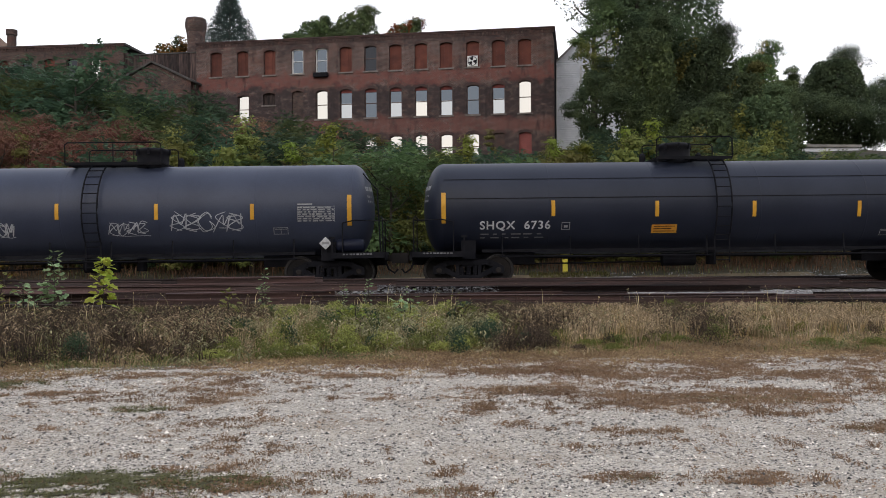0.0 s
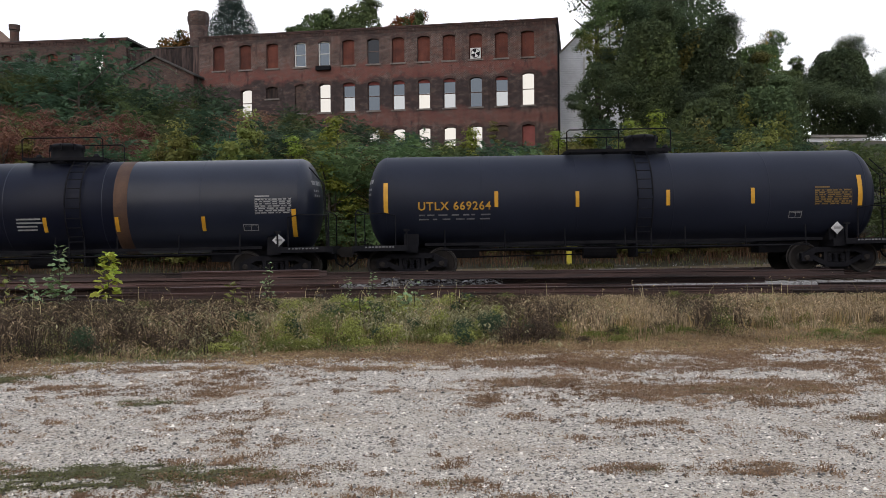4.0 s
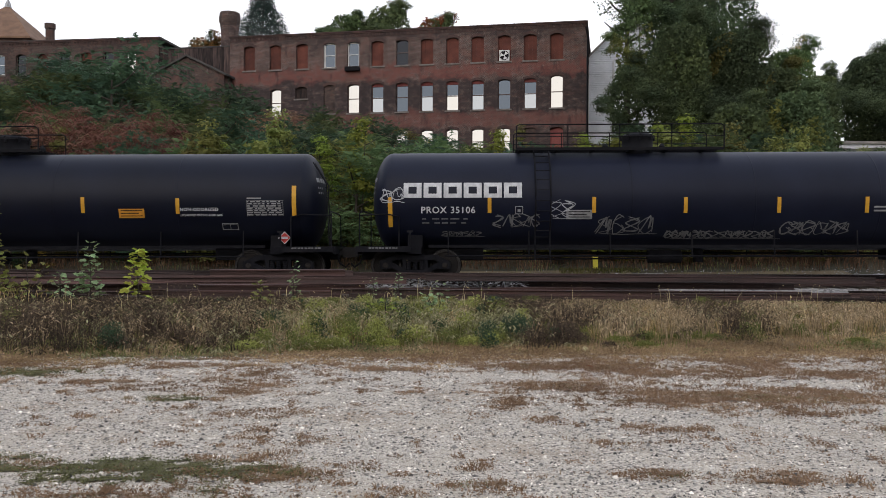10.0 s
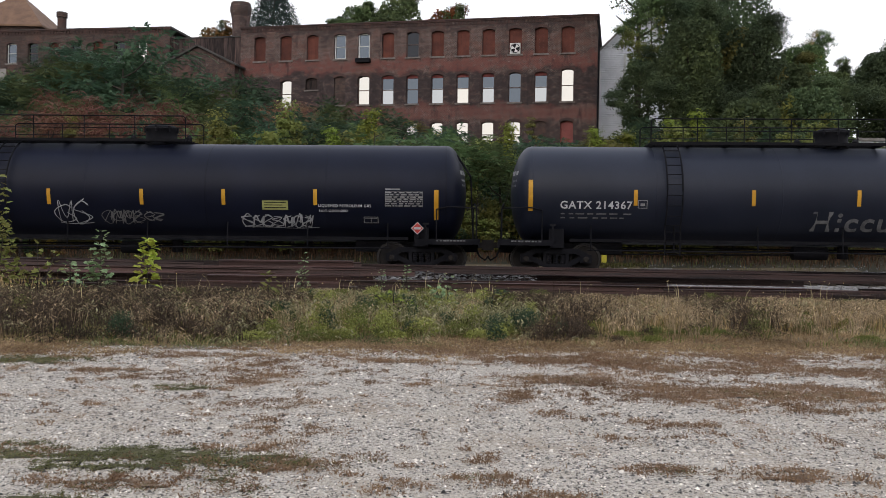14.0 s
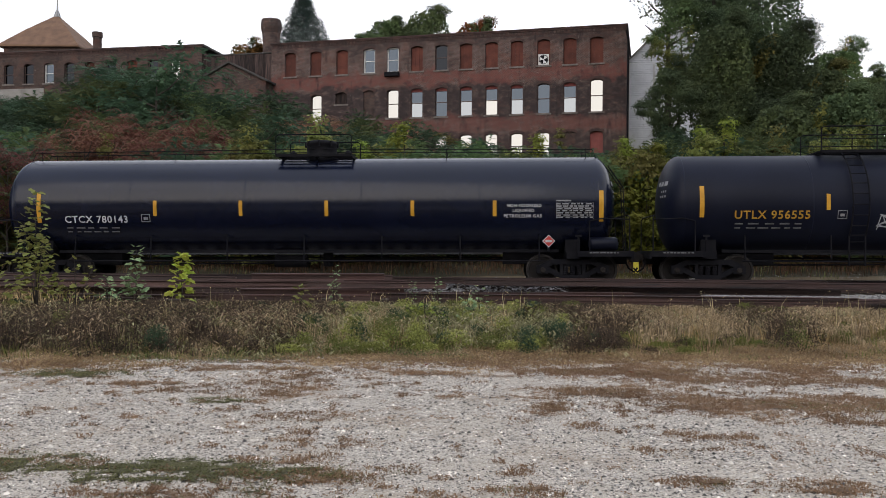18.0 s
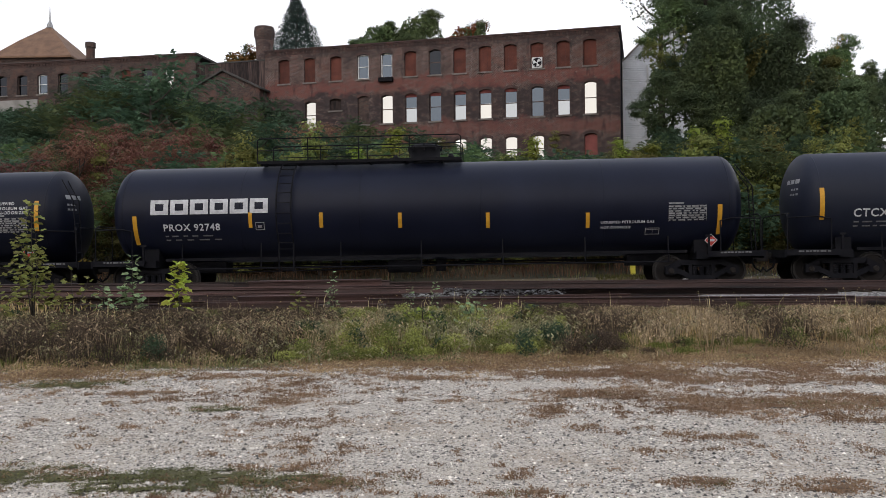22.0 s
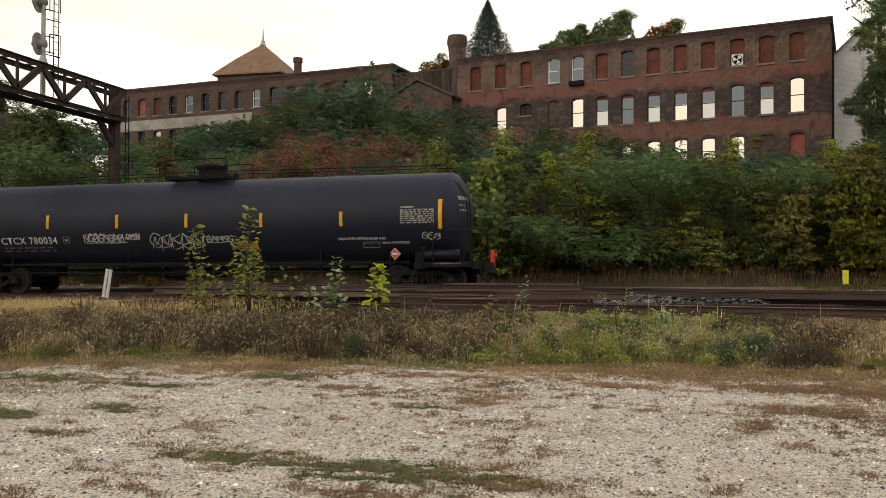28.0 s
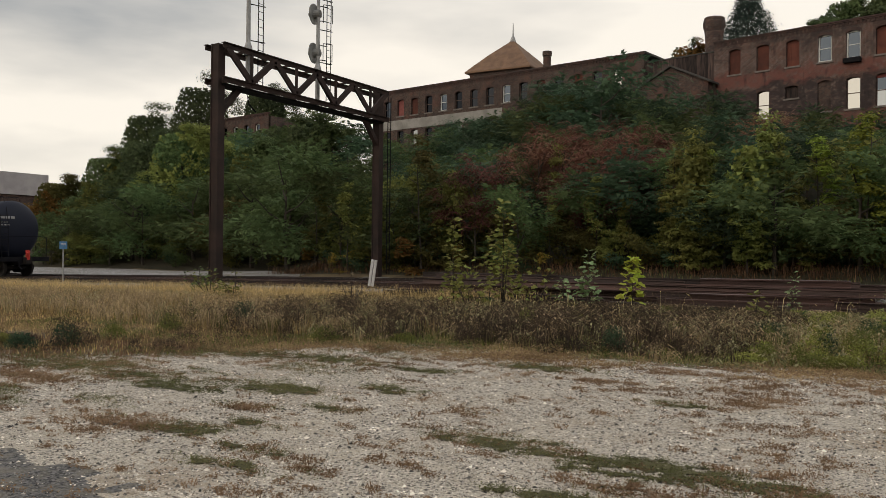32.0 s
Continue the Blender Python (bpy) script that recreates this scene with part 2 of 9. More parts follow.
def stone_mat(name, dark, light, dirt, cells, dirt_scale, dirt_lo, dirt_hi, rough=0.95, sand=None):
    """Loose stones: cells of random tone, with patches of dirt."""
    m = bpy.data.materials.new(name)
    m.use_nodes = True
    t = m.node_tree
    b = t.nodes["Principled BSDF"]
    co = t.nodes.new("ShaderNodeTexCoord")
    v = t.nodes.new("ShaderNodeTexVoronoi")
    v.inputs["Scale"].default_value = cells
    t.links.new(co.outputs["Object"], v.inputs["Vector"])
    bw = t.nodes.new("ShaderNodeSeparateColor")
    t.links.new(v.outputs["Color"], bw.inputs["Color"])
    ramp = t.nodes.new("ShaderNodeValToRGB")
    ramp.color_ramp.elements[0].color, ramp.color_ramp.elements[1].color = (*dark, 1), (*light, 1)
    ramp.color_ramp.elements[0].position, ramp.color_ramp.elements[1].position = 0.05, 0.9
    t.links.new(bw.outputs["Red"], ramp.inputs["Fac"])
    stones_out, small = ramp.outputs["Color"], v
    if sand:
        small = t.nodes.new("ShaderNodeTexVoronoi")
        small.inputs["Scale"].default_value = cells * 2.7
        t.links.new(co.outputs["Object"], small.inputs["Vector"])
        bw2 = t.nodes.new("ShaderNodeSeparateColor")
        t.links.new(small.outputs["Color"], bw2.inputs["Color"])
        ramp2 = t.nodes.new("ShaderNodeValToRGB")
        ramp2.color_ramp.elements[0].color, ramp2.color_ramp.elements[1].color = (*[0.5 * (a + b) for a, b in zip(dark, sand)], 1), (*light, 1)
        t.links.new(bw2.outputs["Green"], ramp2.inputs["Fac"])
        pick = t.nodes.new("ShaderNodeMath")
        pick.operation = "GREATER_THAN"
        pick.inputs[1].default_value = 0.45
        t.links.new(bw.outputs["Blue"], pick.inputs[0])
        m1 = t.nodes.new("ShaderNodeMixRGB")
        t.links.new(pick.outputs[0], m1.inputs[0])
        t.links.new(ramp.outputs["Color"], m1.inputs[1])
        t.links.new(ramp2.outputs["Color"], m1.inputs[2])
        n3 = t.nodes.new("ShaderNodeTexNoise")
        n3.inputs["Scale"].default_value, n3.inputs["Detail"].default_value, n3.inputs["Roughness"].default_value = 1.3, 7, 0.7
        t.links.new(co.outputs["Object"], n3.inputs["Vector"])
        r3 = t.nodes.new("ShaderNodeMapRange")
        r3.inputs["From Min"].default_value, r3.inputs["From Max"].default_value, r3.inputs["To Max"].default_value = 0.47, 0.64, 0.6
        t.links.new(n3.outputs["Fac"], r3.inputs["Value"])
        m2 = t.nodes.new("ShaderNodeMixRGB")
        t.links.new(r3.outputs["Result"], m2.inputs[0])
        t.links.new(m1.outputs["Color"], m2.inputs[1])
        m2.inputs[2].default_value = (*sand, 1)
        stones_out = m2.outputs["Color"]
    n = t.nodes.new("ShaderNodeTexNoise")
    n.inputs["Scale"].default_value, n.inputs["Detail"].default_value, n.inputs["Roughness"].default_value = dirt_scale, 8, 0.65
    t.links.new(co.outputs["Object"], n.inputs["Vector"])
    r = t.nodes.new("ShaderNodeMapRange")
    r.inputs["From Min"].default_value, r.inputs["From Max"].default_value, r.inputs["To Max"].default_value = dirt_lo, dirt_hi, 0.85
    t.links.new(n.outputs["Fac"], r.inputs["Value"])
    mx = t.nodes.new("ShaderNodeMixRGB")
    t.links.new(r.outputs["Result"], mx.inputs[0])
    t.links.new(stones_out, mx.inputs[1])
    mx.inputs[2].default_value = (*dirt, 1)
    t.links.new(mx.outputs["Color"], b.inputs["Base Color"])
    b.inputs["Roughness"].default_value = rough
    b.inputs["Specular IOR Level"].default_value = 0.2
    bp = t.nodes.new("ShaderNodeBump")
    bp.inputs["Strength"].default_value, bp.inputs["Distance"].default_value = 1.0, 0.02
    t.links.new(v.outputs["Distance"], bp.inputs["Height"])
    bp.invert = True
    t.links.new(bp.outputs["Normal"], b.inputs["Normal"])
    return m


def pane_mat(name, tint, rough):
    m = bpy.data.materials.new(name)
    m.use_nodes = True
    b = m.node_tree.nodes["Principled BSDF"]
    b.inputs["Base Color"].default_value = (*tint, 1)
    b.inputs["Metallic"].default_value, b.inputs["Roughness"].default_value = 1.0, rough
    return m


M_GRAVEL = stone_mat("limestone_gravel", (0.11, 0.090, 0.075), (0.76, 0.68, 0.575), (0.36, 0.27, 0.19), 58, 0.9, 0.52, 0.74, sand=(0.575, 0.50, 0.40))
M_ASPHALT = stone_mat("crumbled_asphalt", (0.045, 0.045, 0.048), (0.24, 0.23, 0.22), (0.26, 0.235, 0.195), 60, 5.0, 0.46, 0.62)
M_BALLAST = stone_mat("ballast_stone", (0.12, 0.115, 0.11), (0.44, 0.425, 0.41), (0.16, 0.13, 0.11), 22, 0.5, 0.45, 0.7)
M_SOIL = mat("soil_with_dead_grass", (0.10, 0.07, 0.04), (0.15, 0.115, 0.065), 0.8, 30, 0.95, 0.8, third=(0.075, 0.08, 0.03), grain=0.5)
M_TURFMAT = mat("mossy_earth", (0.070, 0.066, 0.030), (0.125, 0.112, 0.052), 5, 90, 0.95, 0.8, grain=0.5, third=(0.16, 0.12, 0.075))
M_WEEDMAT = mat("earth_with_dead_leaves", (0.15, 0.098, 0.062), (0.31, 0.215, 0.14), 5, 90, 0.95, 0.8, grain=0.5, third=(0.10, 0.078, 0.042))
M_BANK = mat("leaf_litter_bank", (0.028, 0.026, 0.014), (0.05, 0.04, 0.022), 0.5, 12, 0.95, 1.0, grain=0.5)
M_TANK = mat("black_tank_paint", (0.0045, 0.0058, 0.0135), (0.0068, 0.0086, 0.0190), 0.6, 40, 0.44, 0.03, each=0.25, spec=0.16, grain=0.25, dist=0.004)
M_TANK_GREY = mat("weathered_slate_tank_paint", (0.030, 0.036, 0.058), (0.044, 0.052, 0.080), 0.5, 30, 0.42, 0.06, spec=0.28, grain=0.25, dist=0.004)
M_TANK_SLATE = mat("dark_slate_tank_paint", (0.011, 0.014, 0.025), (0.018, 0.022, 0.037), 0.5, 30, 0.36, 0.05, spec=0.28, grain=0.25, dist=0.004)
M_TANK_DULL = mat("faded_black_tank_paint", (0.0090, 0.0118, 0.0225), (0.0155, 0.0190, 0.0330), 0.5, 30, 0.46, 0.06, spec=0.30, grain=0.3, dist=0.004)
M_TANK_MATTE = mat("matt_black_tank_paint", (0.0080, 0.0104, 0.0205), (0.0120, 0.0150, 0.0280), 0.5, 30, 0.55, 0.05, spec=0.22, grain=0.25, dist=0.004)
M_TANK_GLOSS = mat("glossy_black_repaint", (0.0036, 0.0056, 0.0160), (0.0054, 0.0078, 0.0215), 0.7, 40, 0.22, 0.02, spec=0.36, grain=0.2, dist=0.003)
M_UNDER = mat("grimy_black_steel", (0.0062, 0.0064, 0.0090), (0.0130, 0.0125, 0.0150), 3, 50, 0.75, 0.2, spec=0.10)
M_WHEEL = mat("rusty_brown_wheel_steel", (0.009, 0.008, 0.008), (0.020, 0.016, 0.0145), 3, 40, 0.65, 0.2, spec=0.2)
M_TREAD = mat("worn_wheel_rim_steel", (0.016, 0.014, 0.014), (0.032, 0.028, 0.026), 6, 60, 0.5, 0.05, metal=0.3)
M_HUB = mat("faded_blue_bearing_cap", (0.03, 0.045, 0.08), (0.05, 0.07, 0.12), 9, 50, 0.6, 0.1)
M_STRIPE = mat("yellow_reflective_tape", (0.50, 0.24, 0.015), (0.62, 0.32, 0.03), 4, 60, 0.5, 0.05, grain=0.15)
M_WHITE = mat("white_stencil_paint", (0.42, 0.42, 0.43), (0.58, 0.58, 0.59), 6, 60, 0.6, 0.0, grain=0.25)
M_FADED = mat("faded_grey_stencil_paint", (0.20, 0.20, 0.205), (0.30, 0.30, 0.30), 6, 60, 0.6, 0.0, grain=0.3)
M_DIM = mat("worn_pale_chalk_paint", (0.10, 0.10, 0.105), (0.17, 0.17, 0.175), 6, 60, 0.6, 0.0, grain=0.3)
M_YELLOW = mat("amber_stencil_paint", (0.36, 0.19, 0.02), (0.46, 0.25, 0.03), 6, 60, 0.6, 0.0, grain=0.25)
M_AMBER_DIM = mat("worn_amber_stencil_paint", (0.12, 0.075, 0.02), (0.19, 0.115, 0.03), 6, 60, 0.6, 0.0, grain=0.3)
M_ORANGE = mat("orange_warning_label", (0.50, 0.21, 0.02), (0.60, 0.27, 0.03), 6, 60, 0.6, 0.0, grain=0.2)
M_OLIVE = mat("olive_yellow_label", (0.30, 0.30, 0.10), (0.38, 0.38, 0.14), 6, 60, 0.6, 0.0, grain=0.2)
M_RED = mat("red_placard", (0.45, 0.03, 0.025), (0.55, 0.05, 0.04), 6, 60, 0.5, 0.0, grain=0.15)
M_SPRAY = mat("white_spray_paint", (0.26, 0.27, 0.285), (0.42, 0.43, 0.45), 3, 40, 0.6, 0.0, grain=0.3)
M_SPRAY_RED = mat("dull_red_spray_paint", (0.13, 0.02, 0.025), (0.18, 0.03, 0.03), 3, 40, 0.6, 0.0, grain=0.3)
M_RUST_STREAK = mat("rust_brown_band", (0.06, 0.03, 0.02), (0.09, 0.045, 0.025), 2, 30, 0.7, 0.1)
M_RAIL = mat("rusty_rail_steel", (0.017, 0.0118, 0.0112), (0.088, 0.046, 0.040), 1.3, 50, 0.62, 0.3, metal=0.1, each=0.65, stretch=(0.25, 3, 3), third=(0.042, 0.033, 0.033))
M_RAIL_TOP = mat("polished_rail_head", (0.16, 0.15, 0.15), (0.26, 0.25, 0.25), 2, 50, 0.4, 0.05, metal=0.8)
M_TIE = mat("creosoted_tie_wood", (0.030, 0.022, 0.016), (0.060, 0.046, 0.036), 3, 40, 0.9, 0.6, each=0.3, stretch=(1, 0.3, 1))
M_GANTRY = mat("rust_brown_gantry_steel", (0.016, 0.0085, 0.0072), (0.036, 0.018, 0.0145), 1.6, 40, 0.8, 0.3, third=(0.015, 0.0105, 0.010))
M_GALV = mat("galvanised_grey_steel", (0.22, 0.22, 0.22), (0.34, 0.34, 0.34), 4, 50, 0.55, 0.1, metal=0.4)
M_SIGNAL = mat("weathered_signal_disc", (0.15, 0.15, 0.145), (0.25, 0.25, 0.24), 3, 40, 0.6, 0.1)
M_DARK = mat("dark_iron", (0.006, 0.0062, 0.0085), (0.012, 0.0115, 0.0135), 4, 50, 0.75, 0.1, spec=0.12)
M_BRICK = brick_mat("weathered_red_brick", (0.122, 0.058, 0.047), (0.050, 0.033, 0.031), (0.215, 0.175, 0.155), (0.060, 0.040, 0.037), ((13.3, 16.5, (0.034, 0.027, 0.028), 0.85, 3), (16.55, 17.75, (0.175, 0.064, 0.053), 0.75, 11), (12.1, 13.4, (0.165, 0.064, 0.053), 0.65, 17), (19.9, 21.2, (0.034, 0.027, 0.027), 0.6, 23), (8.0, 11.9, (0.040, 0.030, 0.030), 0.7, 29)))
M_BRICK_DARK = brick_mat("sooty_brown_brick", (0.105, 0.058, 0.046), (0.040, 0.027, 0.025), (0.11, 0.09, 0.08), (0.042, 0.031, 0.029))
M_CORNICE = mat("sooty_brick_cornice", (0.046, 0.031, 0.029), (0.088, 0.048, 0.041), 1.2, 12, 0.9, 0.5)
M_BOARD = mat("rust_red_boarding", (0.080, 0.024, 0.017), (0.125, 0.038, 0.025), 1.5, 20, 0.85, 0.3, each=0.3)
M_PINK = mat("faded_red_door_paint", (0.19, 0.055, 0.05), (0.25, 0.075, 0.065), 1.5, 20, 0.8, 0.2)
M_REDLINTEL = mat("red_painted_lintel", (0.13, 0.03, 0.028), (0.18, 0.045, 0.04), 2, 20, 0.8, 0.2)
M_FRAME = mat("white_window_frame_paint", (0.55, 0.55, 0.54), (0.70, 0.70, 0.69), 3, 30, 0.6, 0.1)
M_FRAME_DARK = mat("brown_window_frame_paint", (0.07, 0.045, 0.04), (0.11, 0.07, 0.06), 3, 30, 0.7, 0.1)
M_SILL = mat("grey_stone_sill", (0.13, 0.11, 0.10), (0.19, 0.17, 0.155), 3, 30, 0.9, 0.3)
M_GREYWOOD = mat("weathered_grey_planks", (0.022, 0.016, 0.016), (0.085, 0.055, 0.048), 2, 25, 0.9, 0.5, stretch=(4, 4, 0.4), each=0.6, third=(0.14, 0.050, 0.032))
M_PANE = pane_mat("bright_window_glass", (0.31, 0.315, 0.31), 0.03)
M_PANE_HALF = pane_mat("grey_window_glass", (0.20, 0.22, 0.24), 0.05)
M_PANE_DULL = pane_mat("dull_window_glass", (0.055, 0.068, 0.085), 0.06)
M_PANE_DARK = pane_mat("dark_window_glass", (0.018, 0.020, 0.024), 0.08)
M_ROOF = mat("tarred_flat_roof", (0.04, 0.038, 0.036), (0.07, 0.065, 0.06), 1, 20, 0.9, 0.3)
M_WOODS = mat("dark_wooded_ridge", (0.018, 0.028, 0.014), (0.040, 0.055, 0.028), 0.3, 3, 0.95, 1.0, grain=0.5, dist=0.3)
M_TOWER = mat("brown_shingle_roof", (0.135, 0.078, 0.050), (0.19, 0.108, 0.066), 1.2, 14, 0.85, 0.4)
M_CONCRETE = mat("stained_concrete", (0.20, 0.19, 0.175), (0.30, 0.285, 0.265), 0.8, 15, 0.9, 0.3, third=(0.14, 0.12, 0.10))
M_CLAP = mat("white_clapboard", (0.72, 0.74, 0.78), (0.83, 0.85, 0.89), 0.9, 20, 0.7, 0.2)
M_SHED = mat("pale_corrugated_roof", (0.30, 0.28, 0.29), (0.38, 0.355, 0.36), 0.6, 15, 0.6, 0.2)
M_BARK = mat("grey_brown_bark", (0.032, 0.026, 0.021), (0.064, 0.052, 0.042), 4, 25, 0.95, 0.7)
M_YELPOST = mat("yellow_post_paint", (0.62, 0.52, 0.05), (0.72, 0.62, 0.09), 4, 40, 0.6, 0.05)
M_BLUE = mat("blue_sign_enamel", (0.05, 0.16, 0.30), (0.07, 0.20, 0.36), 4, 40, 0.5, 0.05)


def leaf_mat(name, c1, c2, island=0.24, hue=0.05, rough=0.75):
    m = mat(name, c1, c2, 0.9, 8, rough, 0.0, island=island, each=0.35, spec=0.12, grain=0.25, hue=hue)
    t = m.node_tree
    b = t.nodes["Principled BSDF"]
    out = t.nodes["Material Output"]
    tr = t.nodes.new("ShaderNodeBsdfTranslucent")
    mx = t.nodes.new("ShaderNodeMixShader")
    mx.inputs[0].default_value = 0.35
    t.links.new(b.inputs["Base Color"].links[0].from_socket, tr.inputs["Color"])
    t.links.new(b.outputs[0], mx.inputs[1])
    t.links.new(tr.outputs[0], mx.inputs[2])
    t.links.new(mx.outputs[0], out.inputs["Surface"])
    return m


M_LEAF = leaf_mat("mid_green_leaves", (0.074, 0.112, 0.048), (0.124, 0.160, 0.066))
M_LEAF_DEEP = leaf_mat("deep_green_leaves", (0.044, 0.082, 0.050), (0.076, 0.122, 0.066))
M_LEAF_TREE = leaf_mat("dark_green_tree_leaves", (0.066, 0.097, 0.050), (0.108, 0.142, 0.066))
M_LEAF_POPLAR = leaf_mat("yellowing_poplar_leaves", (0.15, 0.165, 0.05), (0.25, 0.245, 0.075), hue=0.06)
M_LEAF_OLIVE = leaf_mat("olive_yellow_leaves", (0.115, 0.125, 0.040), (0.185, 0.175, 0.052), hue=0.06)
M_LEAF_RED = leaf_mat("russet_red_leaves", (0.150, 0.066, 0.048), (0.245, 0.122, 0.082), hue=0.05)
M_LEAF_ORANGE = leaf_mat("orange_autumn_leaves", (0.19, 0.075, 0.025), (0.26, 0.11, 0.035), hue=0.05)
M_LEAF_FIR = leaf_mat("dark_fir_needles", (0.030, 0.052, 0.046), (0.052, 0.080, 0.066))
M_LEAF_GOLD = leaf_mat("yellow_orange_leaves", (0.21, 0.135, 0.035), (0.31, 0.20, 0.055), hue=0.05)
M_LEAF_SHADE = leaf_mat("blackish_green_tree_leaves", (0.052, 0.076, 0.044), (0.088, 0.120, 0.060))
M_LEAF_LIME = leaf_mat("lime_green_leaves", (0.15, 0.20, 0.035), (0.23, 0.25, 0.05), hue=0.05)
M_LEAF_BRIGHT = leaf_mat("bright_yellow_green_leaves", (0.30, 0.36, 0.06), (0.44, 0.46, 0.09), hue=0.05)
M_LEAF_PALE = leaf_mat("pale_sage_leaves", (0.18, 0.26, 0.13), (0.28, 0.36, 0.19))
M_STRAW = leaf_mat("straw_coloured_grass", (0.47, 0.37, 0.21), (0.66, 0.53, 0.32), island=0.6, hue=0.04)
M_TAN = leaf_mat("tan_dry_grass", (0.25, 0.160, 0.082), (0.38, 0.255, 0.135), island=0.6, hue=0.04)
M_BROWNWEED = leaf_mat("dark_brown_weed_stalks", (0.088, 0.068, 0.047), (0.170, 0.128, 0.086), island=0.6, hue=0.03)
M_REDWEED = leaf_mat("reddish_brown_knotweed", (0.245, 0.158, 0.090), (0.40, 0.272, 0.160), hue=0.04)
M_GOLDENROD = leaf_mat("yellow_green_goldenrod", (0.24, 0.27, 0.075), (0.38, 0.38, 0.12), island=0.5, hue=0.06)
M_FOXTAIL = leaf_mat("pale_yellow_green_foxtail", (0.35, 0.35, 0.175), (0.54, 0.51, 0.29), island=0.5, hue=0.05)
M_FOOTWEED = leaf_mat("reddish_brown_dead_weeds", (0.095, 0.050, 0.034), (0.17, 0.090, 0.058), island=0.6, hue=0.03)
M_MEADOW = leaf_mat("orange_tan_meadow_grass", (0.36, 0.225, 0.118), (0.50, 0.34, 0.19), island=0.6, hue=0.04)
M_TURF = leaf_mat("low_green_turf", (0.112, 0.120, 0.050), (0.195, 0.188, 0.080), island=0.6, hue=0.05)
M_GRASS = leaf_mat("green_grass_blades", (0.10, 0.122, 0.036), (0.195, 0.20, 0.060), island=0.6, hue=0.06)


# ---- helpers for meshes ----
def mesh_of(bm, name):
    me = bpy.data.meshes.new(name)
    bm.to_mesh(me)
    bm.free()
    return me


def part(name, bm, material, parent=None, label="", smooth=False):
    me = mesh_of(bm, name) if isinstance(bm, bmesh.types.BMesh) else bm
    if not me.materials:
        for mm in (material if isinstance(material, (list, tuple)) else [material]):
            me.materials.append(mm)
    if smooth:
        me.polygons.foreach_set("use_smooth", [True] * len(me.polygons))
    ob = new(name, me)
    if parent:
        ob.parent = parent
    if label:
        tagged(ob, label)
    return ob


def empty(name, m=None):
    ob = new(name)
    if m is not None:
        ob.matrix_world = m
    return ob


def box(bm, x0, x1, y0, y1, z0, z1, m=None, index=0):
    vs = [bm.verts.new((x, y, z)) for x in (x0, x1) for y in (y0, y1) for z in (z0, z1)]
    if m is not None:
        for v in vs:
            v.co = m @ v.co
    for q in ((0, 1, 3, 2), (4, 6, 7, 5), (0, 4, 5, 1), (2, 3, 7, 6), (0, 2, 6, 4), (1, 5, 7, 3)):
        bm.faces.new([vs[i] for i in q]).material_index = index
    return vs


def beam(bm, a, b, w, h):
    """A square bar from a to b."""
    a, b = Vector(a), Vector(b)
    d = b - a
    m = Matrix.Translation(a) @ d.to_track_quat("X", "Z").to_matrix().to_4x4()
    box(bm, 0, d.length, -w / 2, w / 2, -h / 2, h / 2, m)


def tube(bm, pts, r, n=6, caps=True):
    """A round bar along points."""
    pts = [Vector(p) for p in pts]
    rings = []
    for i, p in enumerate(pts):
        d = (pts[min(i + 1, len(pts) - 1)] - pts[max(i - 1, 0)]).normalized()
        q = d.to_track_quat("Z", "Y").to_matrix()
        rr = r[i] if isinstance(r, (list, tuple)) else r
        rings.append([bm.verts.new(p + q @ Vector((rr * math.cos(k * math.tau / n), rr * math.sin(k * math.tau / n), 0))) for k in range(n)])
    for r0, r1 in zip(rings, rings[1:]):
        for k in range(n):
            bm.faces.new((r0[k], r0[(k + 1) % n], r1[(k + 1) % n], r1[k]))
    if caps:
        bm.faces.new(rings[0][::-1])
        bm.faces.new(rings[-1])


def lathe(bm, profile, n=24, axis="X", m=None, index=0):
    """Turns (along, radius) pairs round an axis; a radius of 0 closes the end."""
    rings = []
    for a, r in profile:
        ring = []
        for k in range(n if r > 1e-6 else 1):
            c, s = r * math.cos(k * math.tau / n), r * math.sin(k * math.tau / n)
            co = Vector({"X": (a, c, s), "Y": (s, a, c), "Z": (c, s, a)}[axis])
            ring.append(bm.verts.new(m @ co if m is not None else co))
        rings.append(ring)
    for p, q in zip(rings, rings[1:]):
        for k in range(n):
            ring = [p[k % len(p)], p[(k + 1) % len(p)], q[(k + 1) % len(q)], q[k % len(q)]]
            ring = list(dict.fromkeys(ring))
            if len(ring) > 2:
                bm.faces.new(ring).material_index = index


def raw_mesh(name, verts, faces, material):
    """A mesh from arrays: verts (n, 3) and faces (m, k), all of one size."""
    me = bpy.data.meshes.new(name)
    verts, faces = np.asarray(verts, np.float32), np.asarray(faces, np.int32)
    me.vertices.add(len(verts))
    me.vertices.foreach_set("co", verts.ravel())
    k = faces.shape[1]
    me.loops.add(faces.size)
    me.loops.foreach_set("vertex_index", faces.ravel())
    me.polygons.add(len(faces))
    me.polygons.foreach_set("loop_start", np.arange(0, faces.size, k, dtype=np.int32))
    me.polygons.foreach_set("loop_total", np.full(len(faces), k, np.int32))
    me.update(calc_edges=True)
    for mm in (material if isinstance(material, (list, tuple)) else [material]):
        me.materials.append(mm)
    return me




